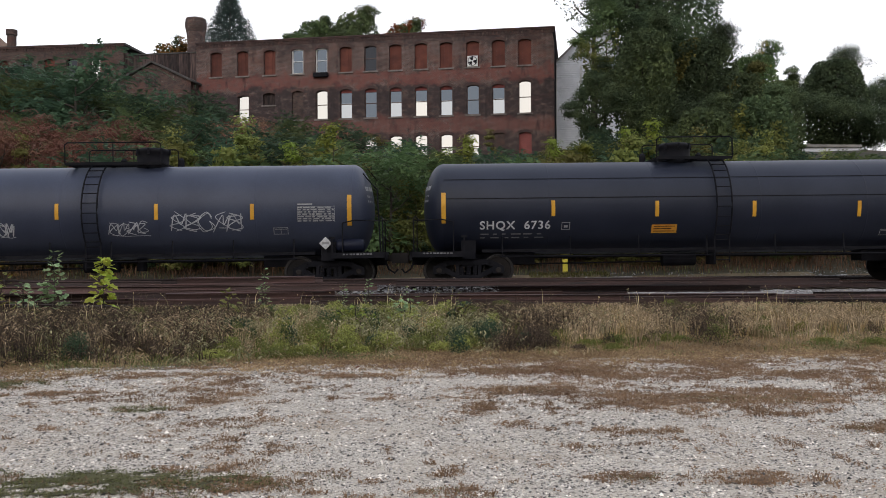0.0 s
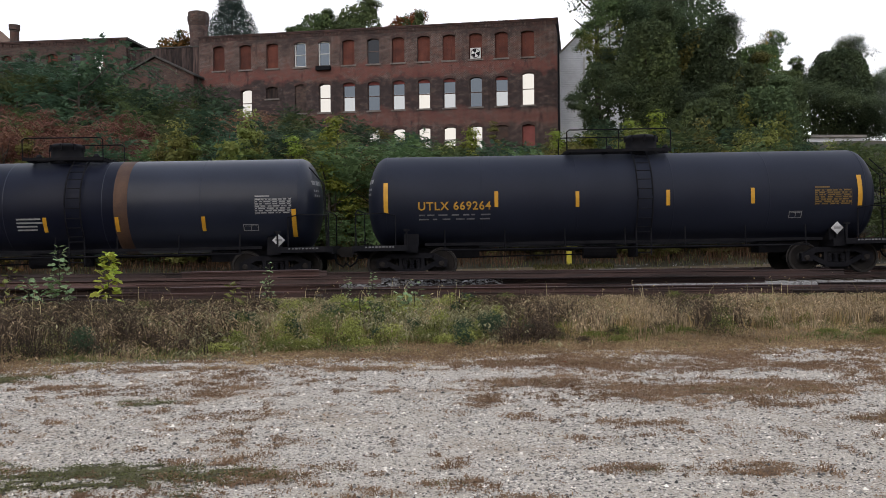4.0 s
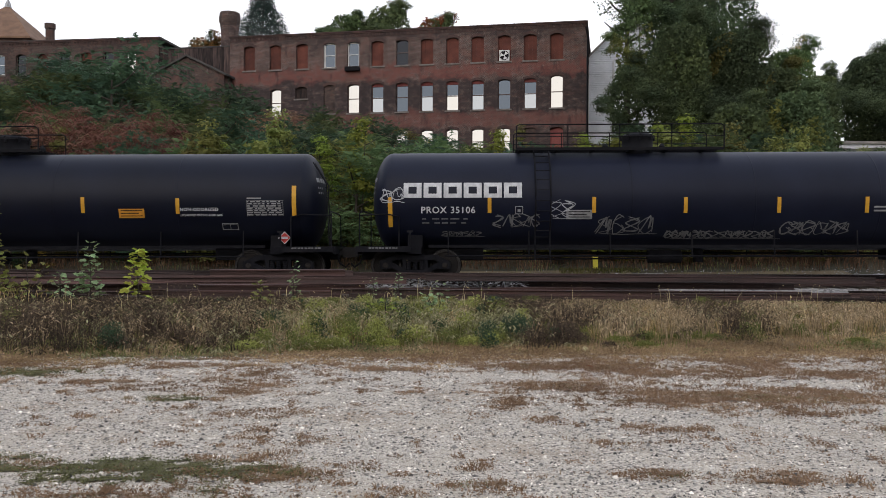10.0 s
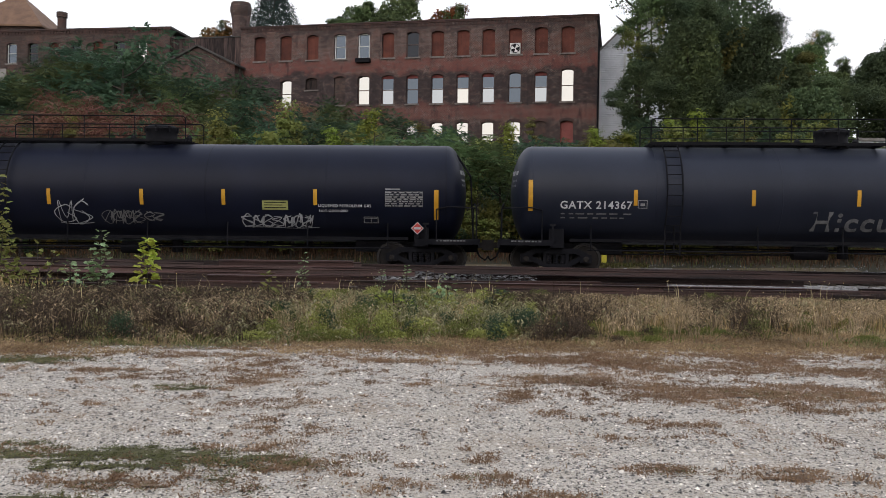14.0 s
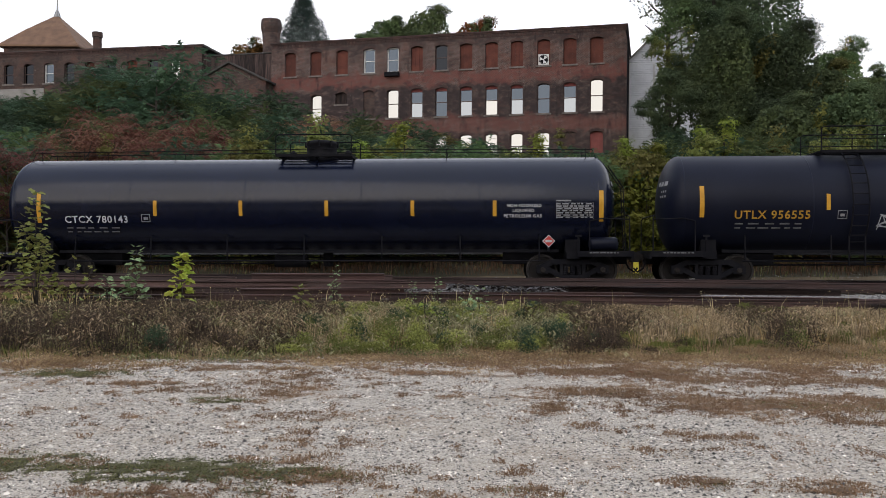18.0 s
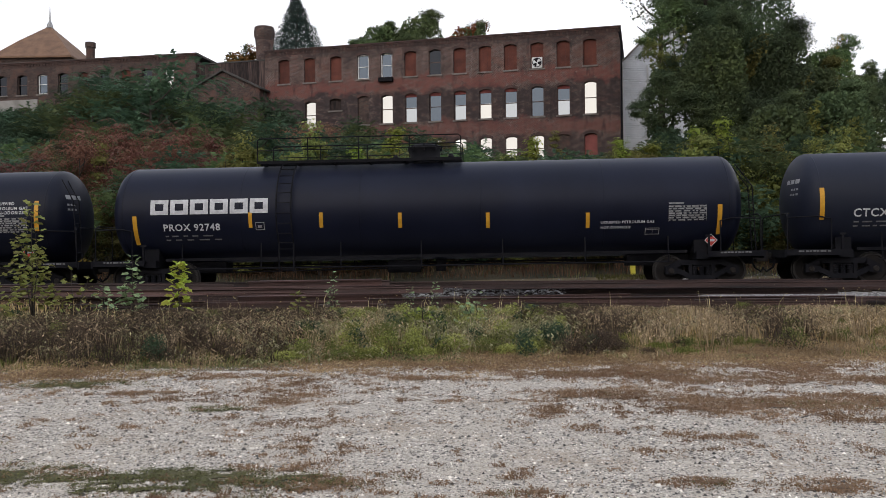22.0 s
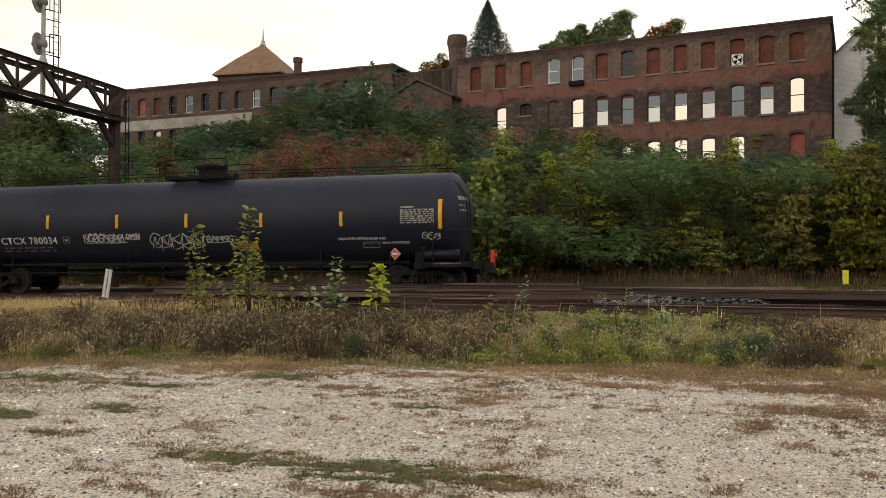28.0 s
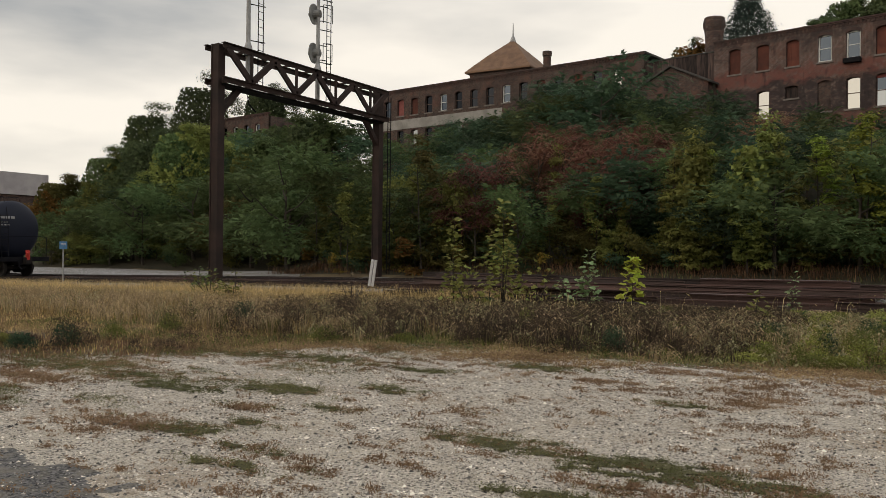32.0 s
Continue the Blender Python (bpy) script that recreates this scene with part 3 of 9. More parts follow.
def value_noise(x, y, seed=0):
    """Smooth noise from 0 to 1 at points of the plan."""
    def cell(i, j):
        h = np.sin(i * 127.1 + j * 311.7 + seed * 74.7) * 43758.5453
        return h - np.floor(h)
    i, j = np.floor(x), np.floor(y)
    u, v = x - i, y - j
    u, v = u * u * (3 - 2 * u), v * v * (3 - 2 * v)
    return (cell(i, j) * (1 - u) + cell(i + 1, j) * u) * (1 - v) + (cell(i, j + 1) * (1 - u) + cell(i + 1, j + 1) * u) * v


def fbm(x, y, seed=0):
    return (value_noise(x, y, seed) * 0.5 + value_noise(x * 2.1, y * 2.1, seed + 3) * 0.3 + value_noise(x * 4.3, y * 4.3, seed + 9) * 0.2)


# ---- the lie of the land ----
def smooth_step(a, b, v):
    s = np.clip((v - a) / (b - a), 0, 1)
    return s * s * (3 - 2 * s)


def track_y(x):
    """Centre line of the train's track: a gentle curve."""
    xx = np.clip(x, -75, 32)
    v = (xx - 3.6) / 10
    y = 25.85 - 0.5552 * v - 0.14353 * v ** 2 - 0.00348 * v ** 3
    slope = (-0.5552 - 0.28706 * v - 0.01044 * v ** 2) / 10
    return y + slope * (x - xx)


def rail_z(x):
    xx = np.clip(x, -45, 32)
    return 0.52 + 0.00834 * xx - 0.000128 * xx * xx


def ground_z(x, y):
    x, y = np.asarray(x, float), np.asarray(y, float)
    yc, rz = track_y(x), rail_z(x)
    near = smooth_step(11.5, 19.5, y) * np.minimum(0.22, rz - 0.25)
    bed = rz - 0.26
    z = near + (bed - near) * smooth_step(yc - 3.4, yc - 1.9, y)
    behind = yc + 7.4 + 8.0 * smooth_step(-27, -38, x)
    z = z + (rz + 0.05 - bed) * smooth_step(yc + 6.0, yc + 7.4, y)
    top = 9.4 - 3.4 * smooth_step(-45, -95, x) + 0.6 * smooth_step(10, 40, x)
    hill = smooth_step(behind - 1.0, 71.0, y) * 0.35 + np.clip((y - behind) / (68 - behind), 0, 1) * 0.65
    z = z + np.where(y > behind - 1.0, hill * (top - rz), 0)
    z = z + smooth_step(80, 130, y) * 6
    rough = (fbm(x * 0.5, y * 0.5, 2) - 0.5)
    return z + rough * (0.06 + 0.5 * smooth_step(38, 50, y))


# ---- ground: one sheet from the gravel lot up the bank to the horizon ----
def lot_edge(x):
    """How far the gravel reaches from the camera; weeds begin beyond it."""
    return 11.6 + 0.9 * np.sin(x * 0.31 + 0.5) * 0.4 - 4.6 * smooth_step(-7, -11.5, x) - 1.6 * smooth_step(-11, -20, x) + 0.4 * smooth_step(2, 8, x)


def build_ground():
    xs = np.concatenate([[-1500, -900, -500, -320, -220, -170], np.arange(-140, -30, 1.25), np.arange(-30, 20, 0.4), np.arange(20, 80, 1.25), [90, 120, 180, 280, 500, 900, 1500]])
    ys = np.concatenate([[-900, -400, -150, -60, -30, -16], np.arange(-10, 2, 0.7), np.arange(2, 24, 0.3), np.arange(24, 44, 0.7), np.arange(44, 92, 2.4), [100, 115, 130, 180, 300, 600, 1200, 2200]])
    gx, gy = np.meshgrid(xs, ys)
    gz = ground_z(gx, gy)
    nx, ny = len(xs), len(ys)
    idx = np.arange(nx * ny).reshape(ny, nx)
    faces = np.stack([idx[:-1, :-1], idx[:-1, 1:], idx[1:, 1:], idx[1:, :-1]], -1).reshape(-1, 4)
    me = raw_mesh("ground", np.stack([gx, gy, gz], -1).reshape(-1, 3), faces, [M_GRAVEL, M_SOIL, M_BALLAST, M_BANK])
    cx, cy = ((gx[:-1, :-1] + gx[1:, 1:]) / 2).ravel(), ((gy[:-1, :-1] + gy[1:, 1:]) / 2).ravel()
    yc = track_y(cx)
    kind = np.where(cy < lot_edge(cx) + (fbm(cx, cy, 4) - 0.5), 0, 1)
    kind = np.where((cx < -27) & (cy > 17.5) & (cy < yc), 0, kind)
    kind = np.where((cx > -3) & (cy > 20.7 - 0.075 * np.maximum(0, cx)) & (cy < yc), 2, kind)
    kind = np.where((cy > yc - 2.6) & (cy < yc + 6.6), 2, kind)
    wide = 8.0 * smooth_step(-27, -38, cx)
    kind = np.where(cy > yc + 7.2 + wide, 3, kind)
    kind = np.where((cx < -27) & (cy > yc + 2.0) & (cy < yc + 6.8 + wide), 2, kind)
    me.polygons.foreach_set("material_index", kind.astype(np.int32))
    me.polygons.foreach_set("use_smooth", np.ones(len(faces), bool))
    tagged(new("ground", me), "gravel lot rising over weeds and ballast to a wooded bank", "ground", kind="structure")


build_ground()


def build_woods_behind():
    """A plain wooded ridge closes the place behind the camera."""
    xs, rows = np.arange(-150, 151, 3.0), ((0.0, -42.0), (0.55, -43.5), (0.85, -46.0), (1.0, -51.0), (0.9, -60.0), (0.0, -62.0))
    gx = np.tile(xs, (len(rows), 1))
    high = 15.0 + 7.0 * fbm(xs * 0.12, xs * 0 + 3.3, 88) + 3.0 * value_noise(xs * 0.5, xs * 0 + 1.7, 89)
    gz = np.array([h * high - (1.0 if h == 0 else 0.0) for h, _ in rows])
    gy = np.array([np.full(len(xs), y) + 2.0 * (value_noise(xs * 0.3, xs * 0 + i, 90) - 0.5) for i, (_, y) in enumerate(rows)])
    idx = np.arange(gx.size).reshape(gx.shape)
    faces = np.stack([idx[:-1, :-1], idx[:-1, 1:], idx[1:, 1:], idx[1:, :-1]], -1).reshape(-1, 4)
    me = raw_mesh("backdrop", np.stack([gx, gy, gz], -1).reshape(-1, 3), faces, M_WOODS)
    tagged(new("backdrop", me), "dark wooded ridge closing the place behind the gravel lot", "woods", kind="structure")


build_woods_behind()


# ---- railway: two tracks on ballast ----
RAIL_PROFILE = [(-0.07, 0), (0.07, 0), (0.07, 0.012), (0.012, 0.03), (0.010, 0.125), (0.036, 0.135), (0.036, 0.170), (-0.036, 0.170), (-0.036, 0.135), (-0.010, 0.125), (-0.012, 0.03), (-0.07, 0.012)]


def track(offset, name, label):
    bed = bmesh.new()
    prev = None
    for x in np.arange(-130, 90.1, 2.0):
        y, z = float(track_y(x)) + offset, float(rail_z(x))
        ring = [bed.verts.new((x, y + dy, z + dz)) for dy, dz in ((-2.3, -0.42), (-1.55, -0.215), (1.55, -0.215), (2.3, -0.42))]
        if prev:
            for k in range(3):
                bed.faces.new((prev[k], ring[k], ring[k + 1], prev[k + 1]))
        prev = ring
    base = tagged(part(name, bed, M_BALLAST), label, "railway track", kind="structure")
    for side in (-0.7535, 0.7535):
        bm = bmesh.new()
        prev = None
        for x in np.arange(-130, 90.1, 2.0):
            y, z = float(track_y(x)) + offset + side, float(rail_z(x)) - 0.172
            ring = [bm.verts.new((x, y + a, z + b)) for a, b in RAIL_PROFILE]
            if prev:
                for k in range(len(ring)):
                    fc = bm.faces.new((prev[k], ring[k], ring[(k + 1) % len(ring)], prev[(k + 1) % len(ring)]))
                    fc.material_index = 1 if k == 6 else 0
            prev = ring
        part("rail", bm, [M_RAIL, M_RAIL_TOP], base)
    return base


TRACKS = [track(0.0, "railway_track", "curving main track on grey stone ballast"), track(4.2, "railway_track", "second track behind the train on stone ballast")]


# ---- signal gantry over the tracks ----
def build_gantry():
    GX, YN, YF, ZT, ZB = -23.0, 22.1, 32.4, 9.05, 7.7
    g = tagged(empty("signal_gantry", Matrix.Translation((GX, YN, 0))), "rusty brown steel signal gantry spanning two tracks", "signal gantry")

    def add(name, bm, material=M_GANTRY, label="", parent=None):
        me = mesh_of(bm, name)
        ob = part(name, me, material, parent or g, label)
        if ob.parent == g:
            ob.matrix_parent_inverse = Matrix.Translation((-GX, -YN, 0))
        return ob
    for y in (YN, YF):
        z0 = float(ground_z(GX, y)) - 0.1
        bm = bmesh.new()
        box(bm, GX - 0.15, GX + 0.15, y - 0.14, y + 0.14, z0, ZT)
        add("column", bm)
        for dx in (-0.17, 0.17):
            bm = bmesh.new()
            box(bm, GX + dx - 0.02, GX + dx + 0.02, y - 0.17, y + 0.17, z0, ZT)
            add("flange", bm)
        bm = bmesh.new()
        box(bm, GX - 0.45, GX + 0.45, y - 0.45, y + 0.45, z0 - 0.1, z0 + 0.35)
        add("footing", bm, M_CONCRETE, "grey concrete footing")
    for side in (-0.45, 0.45):
        for z, w in ((ZT - 0.1, 0.2), (ZB, 0.2)):
            bm = bmesh.new()
            box(bm, GX + side - 0.02, GX + side + 0.02, YN - 0.2, YF + 0.2, z - w / 2, z + w / 2)
            box(bm, GX + side - 0.1, GX + side + 0.1, YN - 0.2, YF + 0.2, z + w / 2 - 0.02, z + w / 2)
            add("chord", bm)
        n = 8
        step = (YF - YN) / n
        for k in range(n):
            a, b = YN + k * step, YN + (k + 1) * step
            if side < 0:
                continue
            bm = bmesh.new()
            if k % 2 == 0:
                beam(bm, (GX + side, a, ZT - 0.15), (GX + side, b, ZB + 0.1), 0.09, 0.24)
            else:
                beam(bm, (GX + side, a, ZB + 0.1), (GX + side, b, ZT - 0.15), 0.09, 0.24)
            add("diagonal", bm)
            if k % 2 == 1:
                bm = bmesh.new()
                box(bm, GX + side - 0.04, GX + side + 0.04, a - 0.05, a + 0.05, ZB, ZT - 0.1)
                add("post", bm)
    for y, s in ((YN, 1), (YF, -1)):
        bm = bmesh.new()
        beam(bm, (GX, y + 0.1 * s, ZB - 1.15), (GX, y + 1.15 * s, ZB - 0.05), 0.2, 0.22)
        add("knee_brace", bm)
    for k in range(9):
        y = YN + k * (YF - YN) / 8
        bm = bmesh.new()
        box(bm, GX - 0.45, GX + 0.45, y - 0.05, y + 0.05, ZB - 0.1, ZB - 0.02)
        box(bm, GX - 0.45, GX + 0.45, y - 0.05, y + 0.05, ZT - 0.08, ZT - 0.02)
        tagged(add("cross_tie", bm), kind="stuff")
    bm = bmesh.new()
    box(bm, GX - 0.35, GX + 0.35, YN, YF, ZB - 0.16, ZB - 0.105)
    add("walkway", bm, M_DARK)
    # a vertical pipe ladder beside the far column, and a hanging cable
    bm = bmesh.new()
    for dy in (0.38, 0.62):
        tube(bm, [(GX + 0.3, YF + dy, 0.4), (GX + 0.3, YF + dy, ZT - 0.2)], 0.025)
    for k in range(26):
        tube(bm, [(GX + 0.3, YF + 0.38, 0.6 + k * 0.32), (GX + 0.3, YF + 0.62, 0.6 + k * 0.32)], 0.014, 4)
    add("ladder", bm, M_DARK)
    bm = bmesh.new()
    tube(bm, [(GX - 0.4, YN + 2.2, ZT - 0.6), (GX - 0.45, YN + 1.95, ZB), (GX - 0.45, YN + 2.1, ZB - 0.5), (GX - 0.45, YN + 2.5, ZB - 0.75)], 0.03)
    add("cable", bm, M_DARK)
    bm = bmesh.new()
    tube(bm, [(GX + 0.2, YN + 5.2, ZT), (GX + 0.3, YN + 5.9, ZT - 0.8), (GX + 0.3, YN + 6.4, ZB + 0.1)], 0.03)
    add("cable", bm, M_DARK)
    for y, top, discs in ((23.65, 14.5, ((11.9,), (13.6,))), (27.85, 13.4, ((9.95,), (11.62,)))):
        bm = bmesh.new()
        tube(bm, [(GX, y, ZB), (GX, y, ZT + 0.9), (GX, y, top)], [0.1, 0.085, 0.065], 10)
        lathe(bm, [(ZT - 0.1, 0.17), (ZT + 0.15, 0.17), (ZT + 0.4, 0.1)], 10, "Z", Matrix.Translation((GX, y, 0)))
        mast = add("signal_mast", bm, M_GALV, "grey steel signal mast")
        bm = bmesh.new()
        lx, ly = GX + 0.25, y + 0.42
        for d in (-0.14, 0.14):
            tube(bm, [(lx, ly + d, ZB + 0.1), (lx, ly + d, top)], 0.02)
        k = ZB + 0.3
        while k < top:
            tube(bm, [(lx, ly - 0.14, k), (lx, ly + 0.14, k)], 0.013, 4)
            k += 0.3
        for zz in (ZT + 0.5, ZT + 1.9, ZT + 3.2):
            tube(bm, [(GX, y, zz), (lx, ly + 0.25, zz)], 0.02, 4)
        add("ladder", bm, M_DARK)
        for (z,) in discs:
            bm = bmesh.new()
            m = Matrix.Translation((GX - 0.22, y - 0.02, z)) @ Matrix.Rotation(radians(12), 4, "Z")
            lathe(bm, [(-0.03, 0), (-0.03, 0.40), (-0.02, 0.44), (0.03, 0.44), (0.03, 0.40), (0.02, 0.0)], 28, "X", m)
            lathe(bm, [(0.02, 0.2), (0.30, 0.17), (0.34, 0)], 12, "X", m)
            lathe(bm, [(-0.03, 0.1), (-0.22, 0.1), (-0.22, 0)], 12, "X", m)
            add("signal_head", bm, M_SIGNAL, "round grey signal disc with rear housing")
            bm = bmesh.new()
            for zz in (z - 0.32, z + 0.30):
                tube(bm, [(GX - 0.1, y, zz), (GX + 0.15, y + 0.05, zz), (lx, ly - 0.1, zz)], 0.022, 5)
            for a in (0.2, 0.55):
                tube(bm, [(GX + a * 0.6, y + a, z - 0.35), (GX + a * 0.6, y + a, z + 0.42)], 0.018, 5)
            tube(bm, [(GX + 0.12, y + 0.2, z + 0.42), (GX + 0.33, y + 0.55, z + 0.42)], 0.018, 5)
            add("service_platform", bm, M_DARK)


build_gantry()

# ---- the brick mill on the hill ----
ANGLE = radians(13)
FACADE = Matrix.Translation((14.29, 71, 0)) @ Matrix.Rotation(math.pi - ANGLE, 4, "Z")
WING = Matrix.Translation((-24.78, 80.02, 0)) @ Matrix.Rotation(math.pi - radians(9.5), 4, "Z")
# on both fronts x runs along the front away from the white house, y points out of the wall towards the tracks


def wall_with_openings(bm, u0, u1, z0, z1, openings, depth=0.35):
    us = sorted({u0, u1, *[o[0] for o in openings], *[o[1] for o in openings]})
    zs = sorted({z0, z1, *[o[2] for o in openings], *[o[3] for o in openings]})
    for a, b in zip(us, us[1:]):
        for c, d in zip(zs, zs[1:]):
            mu, mz = (a + b) / 2, (c + d) / 2
            if any(o[0] < mu < o[1] and o[2] < mz < o[3] for o in openings):
                continue
            bm.faces.new([bm.verts.new(p) for p in ((a, 0, c), (a, 0, d), (b, 0, d), (b, 0, c))])
    for a, b, c, d in openings:
        for q in (((a, 0, c), (b, 0, c), (b, -depth, c), (a, -depth, c)), ((a, 0, d), (a, -depth, d), (b, -depth, d), (b, 0, d)),
                  ((a, 0, c), (a, -depth, c), (a, -depth, d), (a, 0, d)), ((b, 0, c), (b, 0, d), (b, -depth, d), (b, -depth, c))):
            bm.faces.new([bm.verts.new(p) for p in q])


def shell(bm, u0, u1, deep, z0, z1):
    """Side, back and top of a block behind its front wall."""
    box(bm, u0, u1, -deep, -0.36, z0, z1)


def arch(bm, u0, u1, z, rise, y0, y1, thick=0.0):
    """A segment that fills the corners above a shallow arch."""
    n = 8
    low = [(u0 + (u1 - u0) * k / n, z - rise + rise * math.sin(math.pi * k / n)) for k in range(n + 1)]
    for (a, za), (b, zb) in zip(low, low[1:]):
        bm.faces.new([bm.verts.new(p) for p in ((a, y1, za), (a, y1, z + thick), (b, y1, z + thick), (b, y1, zb))])
        bm.faces.new([bm.verts.new(p) for p in ((a, y0, za), (a, y1, za), (b, y1, zb), (b, y0, zb))])


def window(parent, frame_m, u0, u1, z0, z1, style, seed):
    """One opening: arched brick head, sill, and what fills it."""
    rnd = random.Random(seed)
    yb = -0.27
    main = {"board": M_BOARD, "door": M_PINK, "bright": M_PANE, "dull": M_PANE_DULL, "dark": M_PANE_DARK, "white": M_PANE_DULL, "sash": M_PANE_DULL, "brick": M_BRICK_DARK, "plank": M_GREYWOOD, "bay": M_PANE_DULL}[style]
    bm = bmesh.new()
    tilt = rnd.uniform(-0.01, 0.01)
    if style in ("board", "plank", "door"):
        n = 3 if style != "plank" else 5
        for k in range(n):
            a, b = u0 + (u1 - u0) * k / n, u0 + (u1 - u0) * (k + 1) / n
            o = rnd.uniform(0, 0.015)
            box(bm, a + 0.004, b - 0.004, yb - 0.04, yb + o, z0, z1)
    elif style == "brick":
        box(bm, u0, u1, yb - 0.04, yb + 0.1, z0, z1)
    else:
        zm = z0 + (z1 - z0) * 0.52
        for c, d in ((z0, zm), (zm, z1 - (0.3 if style == "sash" else 0.0))):
            s = rnd.uniform(-0.012, 0.012)
            vs = box(bm, u0, u1, yb - 0.02, yb, c, d)
            bm.faces.ensure_lookup_table()
            for fc in bm.faces[-6:]:
                fc.material_index = 1 if style == "sash" and c == z0 and seed % 6 != 1 else 0
            for v in vs:
                v.co.y += (v.co.z - c) * s + (v.co.x - u0) * tilt
    name = "door" if style == "door" else "window"
    w = part(name, bm, [main, M_PANE if seed % 5 == 2 else M_PANE_HALF], parent, {"board": "window boarded with rust-red panels", "door": "tall faded red arched door", "bright": "sash window reflecting a bright sky", "dull": "sash window with grey reflections", "dark": "dark unlit sash window", "white": "white-framed sash window", "sash": "sash window with a red head", "brick": "bricked-up window opening", "plank": "opening covered with grey planks", "bay": "sash window"}[style])
    w.matrix_parent_inverse = parent.matrix_world.inverted()
    w.matrix_basis = frame_m
    if style in ("bright", "dull", "dark", "white", "sash", "bay"):
        wide = 0.12 if style == "white" else 0.06
        fm = bmesh.new()
        zm = z0 + (z1 - z0) * 0.5
        for a, b, c, d in ((u0, u0 + wide, z0, z1), (u1 - wide, u1, z0, z1), (u0 + wide, u1 - wide, z0, z0 + wide), (u0 + wide, u1 - wide, z1 - wide, z1), (u0 + wide, u1 - wide, zm - 0.03, zm + 0.03)):
            box(fm, a, b, yb + 0.002, yb + 0.06, c, d)
        part("frame", fm, M_FRAME if style == "white" else M_FRAME_DARK, w, "white painted frame" if style == "white" else "")
        if style == "sash":
            hm = bmesh.new()
            box(hm, u0, u1, yb - 0.02, yb + 0.08, z1 - 0.3, z1)
            part("head_panel", hm, M_REDLINTEL, w, "red painted head panel")
    sm = bmesh.new()
    box(sm, u0 - 0.12, u1 + 0.12, -0.05, 0.09, z0 - 0.14, z0)
    part("sill", sm, M_SILL, w)
    am = bmesh.new()
    arch(am, u0, u1, z1 + 0.002, 0.16, -0.34, -0.02)
    n = 9
    for k in range(n):
        t0, t1 = k / n, (k + 0.9) / n
        p = [(u0 - 0.1 + (u1 - u0 + 0.2) * t, z1 - 0.14 + 0.16 * math.sin(math.pi * t)) for t in (t0, t1)]
        am.faces.new([am.verts.new(q) for q in ((p[0][0], 0.012, p[0][1]), (p[0][0], 0.012, p[0][1] + 0.22), (p[1][0], 0.012, p[1][1] + 0.22), (p[1][0], 0.012, p[1][1]))])
    tagged(part("arch", am, M_CORNICE, w), kind="stuff")
    return w


def cornice(bm, u0, u1, z, step=0.34):
    box(bm, u0 - 0.08, u1 + 0.08, -0.3, 0.17, z - 0.09, z)
    box(bm, u0 - 0.04, u1 + 0.04, -0.3, 0.11, z - 0.20, z - 0.09)
    u = u0 + 0.1
    while u < u1 - 0.2:
        box(bm, u, u + 0.15, -0.1, 0.08, z - 0.42, z - 0.20)
        u += step
    box(bm, u0, u1, -0.1, 0.03, z - 0.50, z - 0.42)


def framed(ob, parent, m):
    ob.matrix_parent_inverse = parent.matrix_world.inverted()
    ob.matrix_basis = m
    return ob


